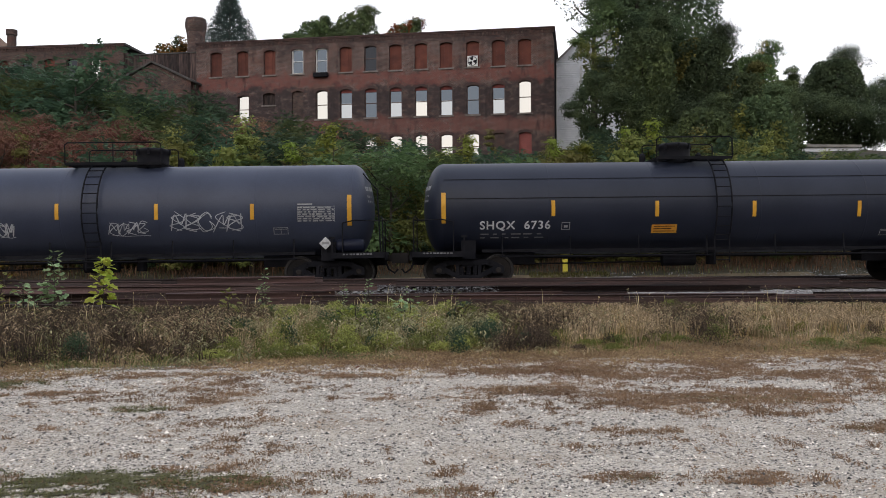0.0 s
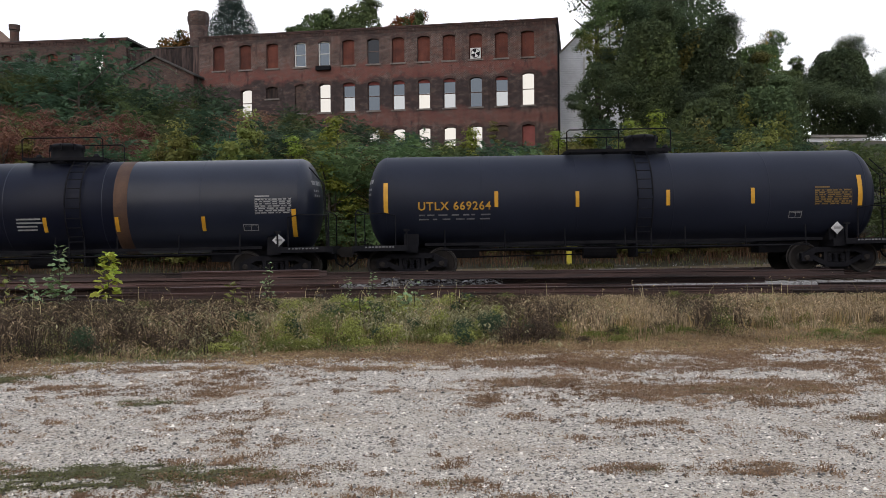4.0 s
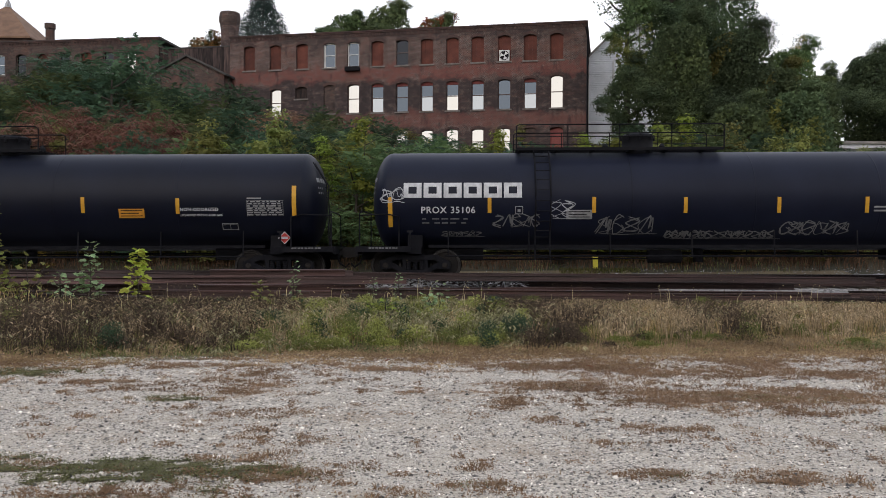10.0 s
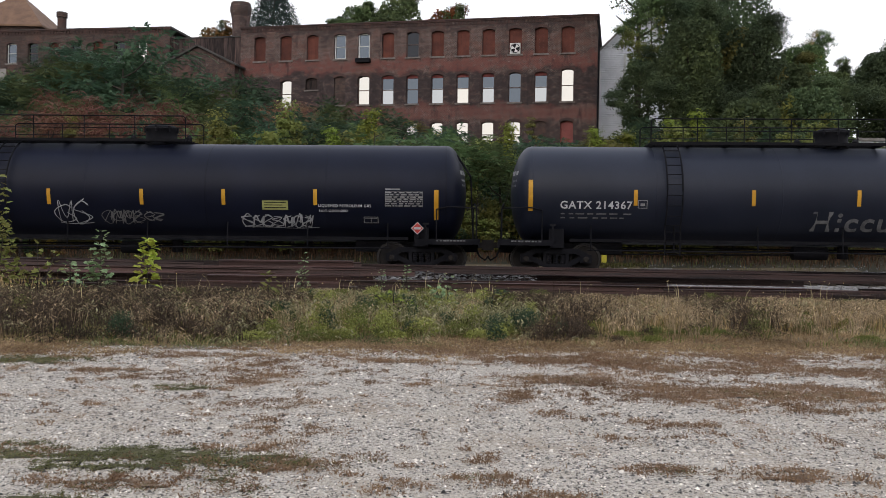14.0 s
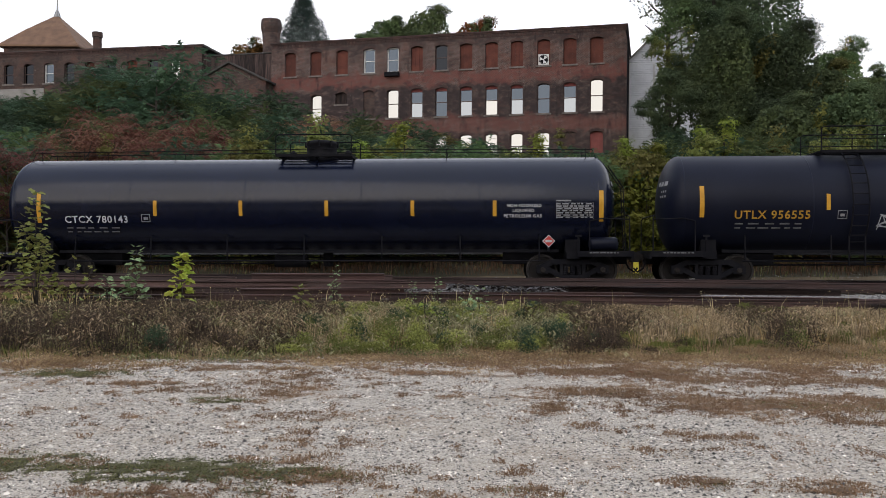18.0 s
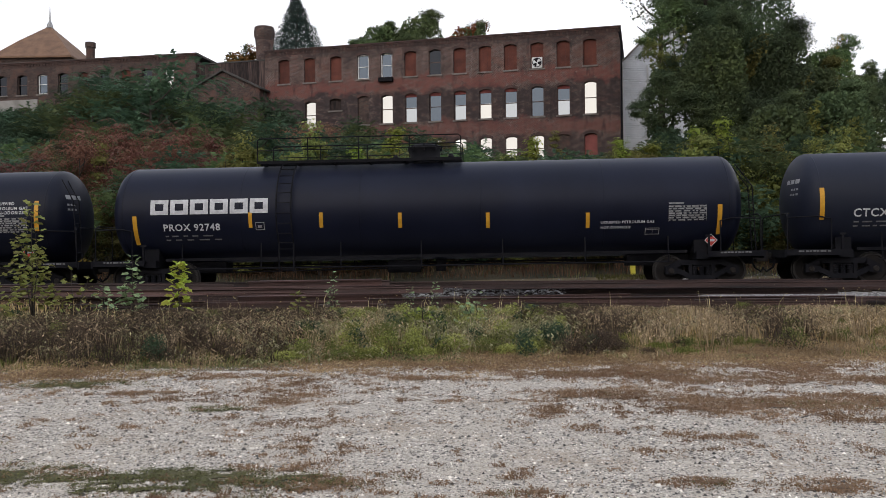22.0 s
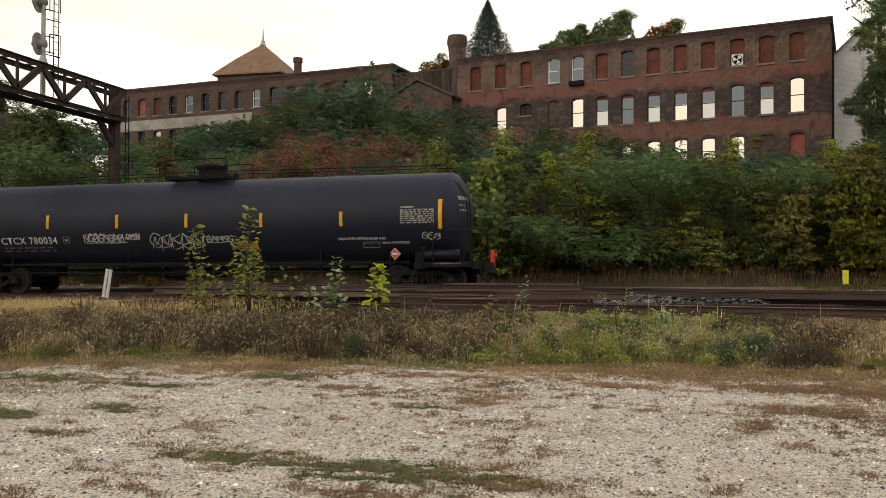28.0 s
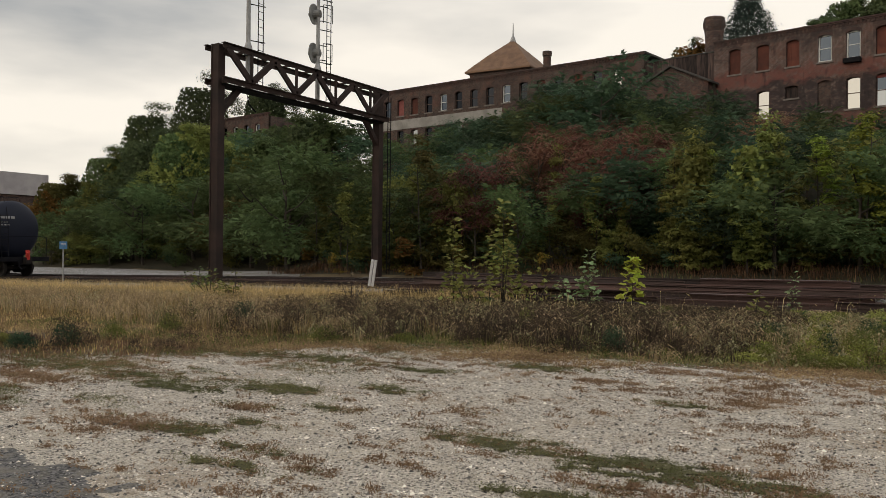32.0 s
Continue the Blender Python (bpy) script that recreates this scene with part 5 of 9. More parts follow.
def truck_mesh():
    bm = bmesh.new()
    box(bm, -0.22, 0.22, -1.02, 1.02, 0.56, 0.78)
    for x in (-0.45, 0.45):
        box(bm, x - 0.05, x + 0.05, -0.8, 0.8, 0.30, 0.42)
    lathe(bm, [(0.75, 0.3), (0.95, 0.3)], 14, "Z")
    return mesh_of(bm, "truck")


WHEELSET, SIDE_FRAME, TRUCK = wheel_mesh(), side_frame_mesh(), truck_mesh()
SPINNING = []


def tank_car(spec, label, paint, seed, head_paint=None):
    rnd = random.Random(seed)
    L, lpg = spec["length"], spec["lpg"]
    R, zc = (1.5, 2.42) if lpg else (1.42, 2.33)
    half = L / 2
    top = zc + R
    car = tagged(empty("tank_car"), label, "tank car", group="tank cars of the train")

    def add(name, bm, material, note="", smooth=False, parent=None):
        return part(name, bm, material, parent or car, note, smooth)
    # the tank with dished heads
    head = 0.62
    prof = [(-half, 0)] + [(-half + head - head * math.cos(a), R * math.sin(a)) for a in np.linspace(0.12, math.pi / 2, 12)]
    prof += [(x, R) for x in np.linspace(-half + head, half - head, 9)[1:]]
    prof += [(half - head + head * math.sin(a), R * math.cos(a)) for a in np.linspace(0, math.pi / 2 - 0.12, 12)[1:]] + [(half, 0)]
    bm = bmesh.new()
    lathe(bm, prof, 56, "X", Matrix.Translation((0, 0, zc)))
    add("tank", bm, paint, smooth=True)
    # weld seams round the shell
    for x in np.linspace(-half + head, half - head, 6):
        bm = bmesh.new()
        lathe(bm, [(x - 0.02, R - 0.001), (x - 0.01, R + 0.005), (x + 0.01, R + 0.005), (x + 0.02, R - 0.001)], 56, "X", Matrix.Translation((0, 0, zc)))
        add("weld_seam", bm, paint, smooth=True)
    for x0, x1, m_ in spec.get("bands", ()):
        bm = bmesh.new()
        lathe(bm, [(x0, R - 0.002), (x0 + 0.005, R + 0.004), (x1 - 0.005, R + 0.004), (x1, R - 0.002)], 56, "X", Matrix.Translation((0, 0, zc)))
        add("paint_band", bm, m_, "repainted section of the tank", True)
    if "panel" in spec:
        bm = bmesh.new()
        a, b = spec["panel"]
        strip(bm, R, zc, a, b, zc, -1.2, 0.95, 0.005, 20)
        add("repaint_panel", bm, M_TANK_GLOSS, "glossier repainted flank panel", True)
    for z in spec.get("seams", ()):
        bm = bmesh.new()
        strip(bm, R, zc, -half + head, half - head, z, -0.012, 0.012, 0.009, 1)
        add("lap_seam", bm, M_UNDER)
    if "patch" in spec:
        a, b, z, h = spec["patch"]
        bm = bmesh.new()
        strip(bm, R, zc, a, b, z, -h, h, 0.006, 8)
        add("paint_patch", bm, M_TANK_GLOSS, "square of fresh black paint")
    # underframe
    tc = half - 1.35
    for s in (-1, 1):
        bm = bmesh.new()
        box(bm, min(s * (half - 3.4), s * (half + 0.36)), max(s * (half - 3.4), s * (half + 0.36)), -0.33, 0.33, 0.62, 0.97)
        add("stub_sill", bm, M_UNDER)
        bm = bmesh.new()
        box(bm, s * tc - 0.2, s * tc + 0.2, -1.30, 1.30, 0.80, 1.02)
        for y in (-1, 1):
            vs = [(s * tc - 0.22, y * 0.55, 0.95), (s * tc + 0.22, y * 0.55, 0.95), (s * tc + 0.22, y * 1.06, zc - 0.98), (s * tc - 0.22, y * 1.06, zc - 0.98), (s * tc + 0.22, y * 1.10, 0.98), (s * tc - 0.22, y * 1.10, 0.98)]
            v = [bm.verts.new(p) for p in vs]
            bm.faces.new((v[0], v[1], v[2], v[3])), bm.faces.new((v[3], v[2], v[4], v[5])), bm.faces.new((v[0], v[3], v[5])), bm.faces.new((v[1], v[4], v[2]))
        add("bolster", bm, M_UNDER)
        bm = bmesh.new()
        a, b = sorted((s * (half - 1.25), s * (half + 0.36)))
        box(bm, a, b, -1.42, 1.42, 0.965, 1.015)
        box(bm, a, b, -1.45, -1.42, 0.86, 1.03)
        box(bm, a, b, 1.42, 1.45, 0.86, 1.03)
        box(bm, s * (half + 0.36) - 0.03, s * (half + 0.36) + 0.03, -1.45, 1.45, 0.80, 1.03)
        add("end_platform", bm, M_UNDER)
        bm = bmesh.new()
        xw = s * (half - 0.45)
        for k in range(9):
            box(bm, xw - 0.45 + k * 0.1, xw - 0.45 + k * 0.1 + rnd.uniform(0.05, 0.085), -1.454, -1.45, 0.955, 1.0)
        tagged(add("stencil_line", bm, M_DIM), kind="stuff")
        # coupler
        bm = bmesh.new()
        beam(bm, (s * (half + 0.3), 0, 0.84), (s * (half + 0.60), 0, 0.84), 0.16, 0.18)
        box(bm, s * (half + 0.64) - 0.13, s * (half + 0.64) + 0.13, -0.17, 0.17, 0.68, 1.0)
        add("coupler", bm, M_WHEEL)
        bm = bmesh.new()
        xh = s * (half + 0.3)
        tube(bm, [(xh, -0.25, 0.8), (xh + s * 0.12, -0.3, 0.5), (xh + s * 0.3, -0.28, 0.38), (xh + s * 0.4, -0.22, 0.5)], 0.03, 6)
        add("air_hose", bm, M_UNDER)
        # end handrail
        bm = bmesh.new()
        xr = s * (half + 0.28)
        tube(bm, [(xr, -1.36, 1.0), (xr, -1.36, 2.0), (xr - s * 0.05, -1.25, 2.08), (xr - s * 0.05, 1.25, 2.08), (xr, 1.36, 2.0), (xr, 1.36, 1.0)], 0.02, 6)
        tube(bm, [(xr, -1.36, 1.95), (s * (half - 0.55), -1.46, 1.98), (s * (half - 0.9), -1.46, 1.9)], 0.02, 6)
        tube(bm, [(s * (half - 0.9), -1.46, 1.9), (s * (half - 0.9), -1.46, 1.0)], 0.02, 6)
        add("end_handrail", bm, M_UNDER)
        # jacking post / placard bracket on the flank
        bm = bmesh.new()
        xb = s * (half - 1.22)
        beam(bm, (xb, -1.40, 1.0), (xb, -1.42, 1.50), 0.05, 0.06)
        box(bm, xb - 0.09, xb + 0.09, -1.45, -1.40, 1.44, 1.50)
        add("side_bracket", bm, M_UNDER)
        # truck
        tr = add("truck", TRUCK, M_UNDER)
        tr.location = (s * tc, 0, 0)
        for y in (-1.0, 1.0):
            sf = add("side_frame", SIDE_FRAME, M_UNDER, parent=tr)
            sf.location = (0, y, 0)
        for x in (-0.89, 0.89):
            ws = add("wheelset", WHEELSET, [M_WHEEL, M_HUB if spec.get("blue") else M_WHEEL, M_TREAD], parent=tr)
            ws.location = (x, 0, 0.457)
            SPINNING.append(ws)
    # running rail along the bottom of the flank
    for y in (-1, 1):
        bm = bmesh.new()
        zr = 0.74 if lpg else 0.86
        tube(bm, [(-tc + 0.9, y * 1.28, zr), (tc - 0.9, y * 1.28, zr)], 0.024, 6)
        for x in np.linspace(-tc + 1.0, tc - 1.0, 7):
            tube(bm, [(x, y * 1.28, zr - 0.03), (x, y * 1.22, zc - R * 0.62)], 0.022, 5)
        add("running_rail", bm, M_UNDER)
        bm = bmesh.new()
        box(bm, -tc + 0.4, tc - 0.4, y * 0.98 - 0.05, y * 0.98 + 0.05, 0.985, 1.075)
        add("side_sill", bm, M_UNDER)
    bm = bmesh.new()
    lathe(bm, [(-0.5, 0), (-0.5, 0.2), (0.5, 0.2), (0.5, 0)], 14, "X", Matrix.Translation((-0.6, -0.3, 0.72)))
    tube(bm, [(-tc, 0.2, 0.82), (tc, 0.2, 0.82)], 0.03, 5)
    tube(bm, [(-tc, -0.2, 0.60), (-1.2, -0.2, 0.66), (0, -0.2, 0.66)], 0.025, 5)
    lathe(bm, [(0.55, 0.16), (top - 2 * R + 0.1, 0.16)], 12, "Z", Matrix.Translation((0.5, 0, 0)))
    add("brake_rigging", bm, M_UNDER)
    if "res" in spec:
        a, b, z = spec["res"]
        bm = bmesh.new()
        lathe(bm, [(a, 0), (a + 0.04, 0.17), (a + 0.1, 0.2), (b - 0.1, 0.2), (b - 0.04, 0.17), (b, 0)], 16, "X", Matrix.Translation((0, -1.25, 1.23)))
        add("air_reservoir", bm, M_TANK, "black brake air cylinder", True)
    # top works
    if "plat" in spec:
        a, b = spec["plat"]
        zt = top + 0.03
        wide = 0.85
        bm = bmesh.new()
        for y in np.linspace(-wide, wide, 9):
            box(bm, a, b, y - 0.06, y + 0.06, zt, zt + 0.035)
        for y in (-wide - 0.1, wide + 0.1):
            box(bm, a, b, y - 0.03, y + 0.03, zt - 0.05, zt + 0.036)
        x = a + 0.1
        while x < b:
            box(bm, x - 0.03, x + 0.03, -wide, wide, zt - 0.07, zt)
            x += 1.1
        tagged(add("walkway", bm, M_DARK), kind="stuff")
        long = b - a > 3.3
        n = max(2, int((b - a) / 1.25) + 1)
        for y in (-wide - 0.1, wide + 0.1):
            bm = bmesh.new()
            h = 0.72 if long else 0.62
            tube(bm, [(a, y, zt), (a, y, zt + h - 0.06), (a + 0.08, y, zt + h), (b - 0.08, y, zt + h), (b, y, zt + h - 0.06), (b, y, zt)], 0.02, 6)
            if long:
                tube(bm, [(a, y, zt + h * 0.5), (b, y, zt + h * 0.5)], 0.014, 5)
            for x in np.linspace(a, b, n)[1:-1]:
                tube(bm, [(x, y, zt), (x, y, zt + h)], 0.016, 5)
            add("platform_railing", bm, M_DARK)
        m = Matrix.Translation((spec["man"], 0, 0))
        bm = bmesh.new()
        lathe(bm, [(top - 0.1, 0.50), (top + 0.02, 0.50), (top + 0.04, 0.47), (top + 0.40, 0.47), (top + 0.44, 0.50), (top + 0.50, 0.50), (top + 0.56, 0.40), (top + 0.58, 0)], 24, "Z", m)
        hw = add("manway_housing", bm, M_DARK, "black domed valve housing", True)
        bm = bmesh.new()
        for k in range(8):
            q = m @ Matrix.Rotation(k * math.tau / 8, 4, "Z")
            box(bm, 0.47, 0.53, -0.03, 0.03, top + 0.36, top + 0.53, q)
        tagged(add("housing_latch", bm, M_UNDER, parent=hw), kind="stuff")
        for k, dx in enumerate((-0.95, 0.8)):
            bm = bmesh.new()
            lathe(bm, [(top - 0.05, 0.1), (top + 0.22, 0.1), (top + 0.28, 0.06), (top + 0.3, 0)], 10, "Z", Matrix.Translation((spec["man"] + dx, 0.2, 0)))
            add("relief_valve", bm, M_DARK)
    if spec.get("rope"):
        for y in (-0.45, 0.45):
            bm = bmesh.new()
            tube(bm, [(-half + 0.5, y, top - 0.25), (-half + 0.7, y, top + 0.20), (0, y, top + 0.27), (half - 0.7, y, top + 0.20), (half - 0.5, y, top - 0.25)], 0.014, 5)
            for x in np.linspace(-half + 0.9, half - 0.9, 5):
                tube(bm, [(x, y, top - 0.1), (x, y, top + 0.24)], 0.012, 4)
            add("top_grab_rail", bm, M_DARK)
    if "lad" in spec:
        x = spec["lad"]
        bm = bmesh.new()
        for dx in (-0.22, 0.22):
            pts = [(x + dx, -(R + 0.14) * math.cos(p), zc + (R + 0.14) * math.sin(p)) for p in np.linspace(1.15, -0.62, 14)] + [(x + dx, -(R + 0.14) * math.cos(0.62), 0.62)]
            tube(bm, pts, 0.025, 6)
        for p in np.linspace(1.1, -0.6, 10):
            y, z = -(R + 0.14) * math.cos(p), zc + (R + 0.14) * math.sin(p)
            tube(bm, [(x - 0.22, y, z), (x + 0.22, y, z)], 0.016, 5)
        for z in (0.7, 1.0, 1.3):
            tube(bm, [(x - 0.22, -(R + 0.14) * math.cos(0.62), z), (x + 0.22, -(R + 0.14) * math.cos(0.62), z)], 0.016, 5)
        add("side_ladder", bm, M_UNDER)
    # end ladder on the rear
    bm = bmesh.new()
    for y in (-0.2, 0.2):
        tube(bm, [(half + 0.2, -0.95 + y, 1.0), (half + 0.12, -0.95 + y, 2.9), (half - 0.3, -0.75 + y, top - 0.35)], 0.018, 5)
    for k in range(7):
        zz = 1.3 + k * 0.3
        tube(bm, [(half + 0.19 - k * 0.02, -1.15, zz), (half + 0.19 - k * 0.02, -0.75, zz)], 0.014, 4)
    add("end_ladder", bm, M_UNDER)
    # reflective stripes
    for x, z in spec["short"]:
        bm = bmesh.new()
        strip(bm, R, zc, x - 0.055, x + 0.055, z, -0.23, 0.23, 0.010, 5)
        add("reflective_stripe", bm, M_STRIPE)
    for x, z in spec["long"]:
        bm = bmesh.new()
        strip(bm, R, zc, x - 0.065, x + 0.065, z, -0.46, 0.46, 0.010, 9)
        add("reflective_stripe", bm, M_STRIPE, "long yellow end stripe")
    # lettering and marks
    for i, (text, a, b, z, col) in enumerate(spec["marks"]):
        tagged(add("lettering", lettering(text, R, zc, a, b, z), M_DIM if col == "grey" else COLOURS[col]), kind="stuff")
        if i == 0:
            bm = bmesh.new()
            for r in (0.27, 0.40):
                x = a + 0.02
                while x < b - 0.2:
                    w = rnd.uniform(0.1, 0.32)
                    strip(bm, R, zc, x, min(x + w, b), z, -r - 0.022, -r + 0.022, 0.010, 1)
                    x += w + rnd.uniform(0.05, 0.18)
            tagged(add("small_stencil", bm, M_RUST_STREAK if col == "yellow" and "panel" in spec else M_DIM), kind="stuff")
    if "data" in spec:
        a, b, z, col = spec["data"]
        bm = bmesh.new()
        w = b - a
        strip(bm, R, zc, a, a + w * 0.4, z, 0.27, 0.31, 0.010, 1)
        for k in range(7):
            v = 0.2 - k * 0.066
            strip(bm, R, zc, a, b, z, v + 0.018, v + 0.024, 0.010, 1)
            x = a
            while x < b - 0.05:
                q = rnd.uniform(0.05, 0.2)
                strip(bm, R, zc, x, min(x + q, b), z, v - 0.022, v + 0.012, 0.010, 1)
                x += q + rnd.uniform(0.02, 0.08)
        for x in (a, a + w * 0.42, b - 0.008):
            strip(bm, R, zc, x, x + 0.008, z, -0.24, 0.23, 0.011, 3)
        tagged(add("data_panel", bm, M_AMBER_DIM if col == "yellow" else M_FADED, "painted data table"), kind="stuff")
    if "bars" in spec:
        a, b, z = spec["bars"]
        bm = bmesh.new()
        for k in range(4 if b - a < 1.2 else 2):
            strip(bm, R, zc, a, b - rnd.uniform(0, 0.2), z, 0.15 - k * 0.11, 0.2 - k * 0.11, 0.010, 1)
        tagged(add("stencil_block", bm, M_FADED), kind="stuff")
    for key in ("box", "sq"):
        if key in spec:
            a, b, z = spec[key]
            h = 0.11 if key == "box" else 0.12
            bm = bmesh.new()
            for x0, x1, v0, v1 in ((a, b, h - 0.018, h), (a, b, -h, -h + 0.018), (a, a + 0.018, -h + 0.018, h - 0.018), (b - 0.018, b, -h + 0.018, h - 0.018)):
                strip(bm, R, zc, x0, x1, z, v0, v1, 0.010, 2)
            if key == "box":
                strip(bm, R, zc, (a + b) / 2, (a + b) / 2 + 0.012, z, -h + 0.03, h - 0.03, 0.010, 2)
                strip(bm, R, zc, a + 0.04, b - 0.04, z, h - 0.06, h - 0.045, 0.010, 1)
            else:
                strip(bm, R, zc, a + 0.07, b - 0.07, z, -0.05, 0.03, 0.010, 1)
            tagged(add("stencil_frame", bm, M_FADED), kind="stuff")
    if "lab" in spec:
        a, b, z, col = spec["lab"]
        bm = bmesh.new()
        strip(bm, R, zc, a, b, z, -0.14, 0.14, 0.008, 3)
        for k in range(3):
            strip(bm, R, zc, a + 0.06, b - 0.06 - 0.1 * (k % 2), z, 0.075 - k * 0.08, 0.1 - k * 0.08, 0.013, 1, 1)
        add("warning_label", bm, [M_FADED if col == "grey" else (M_YELLOW if col == "yellow" else COLOURS[col]), M_UNDER], col + " warning label")
    if "placard" in spec:
        x, z, col = spec["placard"]
        y = -1.36
        bm = bmesh.new()
        d = 0.19
        for rr, off, idx in ((d, 0, 0), (d * 0.86, 0.004, 1)):
            f0 = [bm.verts.new((x + a * rr, on_tank(R, zc, x, z + 0.2)[1] - 0.02 - off, z + b * rr)) for a, b in ((0, -1), (1, 0), (0, 1), (-1, 0))]
            bm.faces.new(f0).material_index = idx
        yy = on_tank(R, zc, x, z + 0.2)[1] - 0.03
        bm.faces.new([bm.verts.new(p) for p in ((x - 0.1, yy, z - 0.035), (x + 0.1, yy, z - 0.035), (x + 0.1, yy, z + 0.035), (x - 0.1, yy, z + 0.035))]).material_index = 2
        add("placard", bm, [M_WHITE, M_RED if col == "red" else M_WHITE, M_WHITE if col == "red" else M_FADED], "diamond hazard placard")
        bm = bmesh.new()
        box(bm, x - 0.03, x + 0.03, yy + 0.012, yy + 0.3, z - 0.3, z - 0.05)
        add("placard_holder", bm, M_UNDER)
    if "brand" in spec:
        a, b, z = spec["brand"]
        n = 6
        w = (b - a) / n
        for k in range(n):
            bm = bmesh.new()
            x0, x1 = a + k * w + 0.03, a + (k + 1) * w - 0.03
            th = 0.12
            strip(bm, R, zc, x0, x1, z, 0.225 - th, 0.225, 0.010, 3)
            strip(bm, R, zc, x0, x1, z, -0.225, -0.225 + th, 0.010, 3)
            for xa in (x0, x1 - th * 1.2):
                strip(bm, R, zc, xa, xa + th * 1.2, z, -0.225 + th, 0.225 - th, 0.010, 4)
            add("emblem_block", bm, M_WHITE)
    for i, (a, b, z0, z1) in enumerate(spec["scrawl"]):
        bm = bmesh.new()
        scrawl(bm, R, zc, a, b, z0, z1, rnd)
        red = spec.get("red_scrawl") == i
        dim = spec.get("dim_scrawl") and i in spec["dim_scrawl"]
        tagged(add("graffiti", bm, M_SPRAY_RED if red else (M_DIM if dim else M_SPRAY), "dull red sprayed graffiti" if red else "pale sprayed graffiti"), kind="stuff")
    # stencils on the head that faces back along the train
    for s in (-1, 1):
        bm = bmesh.new()
        for k, (z, w) in enumerate(((0.55, 0.75), (0.35, 0.4), (0.2, 0.45))):
            for j in range(3):
                y0 = -0.95 + j * w / 3
                q = []
                for yy, zz in ((y0, z), (y0 + w / 3 - 0.05, z), (y0 + w / 3 - 0.05, z + (0.13 if k == 0 else 0.06)), (y0, z + (0.13 if k == 0 else 0.06))):
                    rr = min(0.999, math.hypot(yy, zz) / R)
                    q.append(bm.verts.new((s * (half - head + head * math.sqrt(1 - rr * rr) + 0.012), yy, zc + zz)))
                bm.faces.new(q)
        tagged(add("head_stencil", bm, M_FADED), kind="stuff")
    if spec.get("last"):
        bm = bmesh.new()
        box(bm, half + 0.66, half + 0.78, -0.14, 0.02, 0.88, 1.38)
        lathe(bm, [(0.80, 0.07), (0.86, 0.06), (0.86, 0)], 10, "X", Matrix.Translation((half, -0.1, 1.22)))
        add("end_marker", bm, M_RED, "red end-of-train marker")
    return car, spec["mid"], tc


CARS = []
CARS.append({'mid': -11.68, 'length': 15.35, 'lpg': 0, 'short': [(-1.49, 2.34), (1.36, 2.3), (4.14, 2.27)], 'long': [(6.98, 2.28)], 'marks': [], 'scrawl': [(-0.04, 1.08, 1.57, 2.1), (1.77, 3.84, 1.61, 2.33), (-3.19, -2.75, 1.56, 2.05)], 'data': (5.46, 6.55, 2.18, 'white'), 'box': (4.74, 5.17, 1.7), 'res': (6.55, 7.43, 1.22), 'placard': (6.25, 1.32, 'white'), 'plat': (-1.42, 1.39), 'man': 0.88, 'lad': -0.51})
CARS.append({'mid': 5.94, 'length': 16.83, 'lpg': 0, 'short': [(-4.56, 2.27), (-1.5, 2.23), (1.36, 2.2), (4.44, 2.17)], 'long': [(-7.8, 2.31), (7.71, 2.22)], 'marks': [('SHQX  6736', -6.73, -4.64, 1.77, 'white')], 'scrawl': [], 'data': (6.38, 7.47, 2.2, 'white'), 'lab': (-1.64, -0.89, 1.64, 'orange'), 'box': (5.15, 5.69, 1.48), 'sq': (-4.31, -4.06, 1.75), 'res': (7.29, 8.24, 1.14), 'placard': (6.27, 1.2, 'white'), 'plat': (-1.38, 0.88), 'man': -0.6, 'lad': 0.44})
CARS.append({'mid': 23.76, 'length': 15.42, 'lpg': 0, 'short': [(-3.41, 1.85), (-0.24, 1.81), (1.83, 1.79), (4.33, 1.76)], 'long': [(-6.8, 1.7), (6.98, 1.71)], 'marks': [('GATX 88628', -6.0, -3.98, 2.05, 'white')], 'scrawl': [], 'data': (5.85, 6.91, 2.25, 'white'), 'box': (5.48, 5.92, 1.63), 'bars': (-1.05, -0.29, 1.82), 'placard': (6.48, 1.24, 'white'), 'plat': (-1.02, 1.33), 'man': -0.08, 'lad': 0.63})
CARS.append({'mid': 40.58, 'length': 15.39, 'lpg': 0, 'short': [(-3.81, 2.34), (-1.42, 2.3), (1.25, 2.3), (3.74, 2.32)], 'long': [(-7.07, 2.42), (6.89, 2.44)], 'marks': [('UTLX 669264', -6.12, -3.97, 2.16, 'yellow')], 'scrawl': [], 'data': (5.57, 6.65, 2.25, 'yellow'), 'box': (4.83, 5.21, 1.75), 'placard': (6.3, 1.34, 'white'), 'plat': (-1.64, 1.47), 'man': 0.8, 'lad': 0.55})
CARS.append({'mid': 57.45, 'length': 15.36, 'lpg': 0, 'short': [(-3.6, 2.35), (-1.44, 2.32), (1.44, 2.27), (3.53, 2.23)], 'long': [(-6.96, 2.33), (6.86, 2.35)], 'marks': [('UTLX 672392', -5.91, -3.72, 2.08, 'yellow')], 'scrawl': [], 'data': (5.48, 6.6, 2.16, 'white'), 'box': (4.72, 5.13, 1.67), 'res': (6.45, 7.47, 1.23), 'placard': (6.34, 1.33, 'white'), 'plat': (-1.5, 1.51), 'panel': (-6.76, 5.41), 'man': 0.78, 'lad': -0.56})
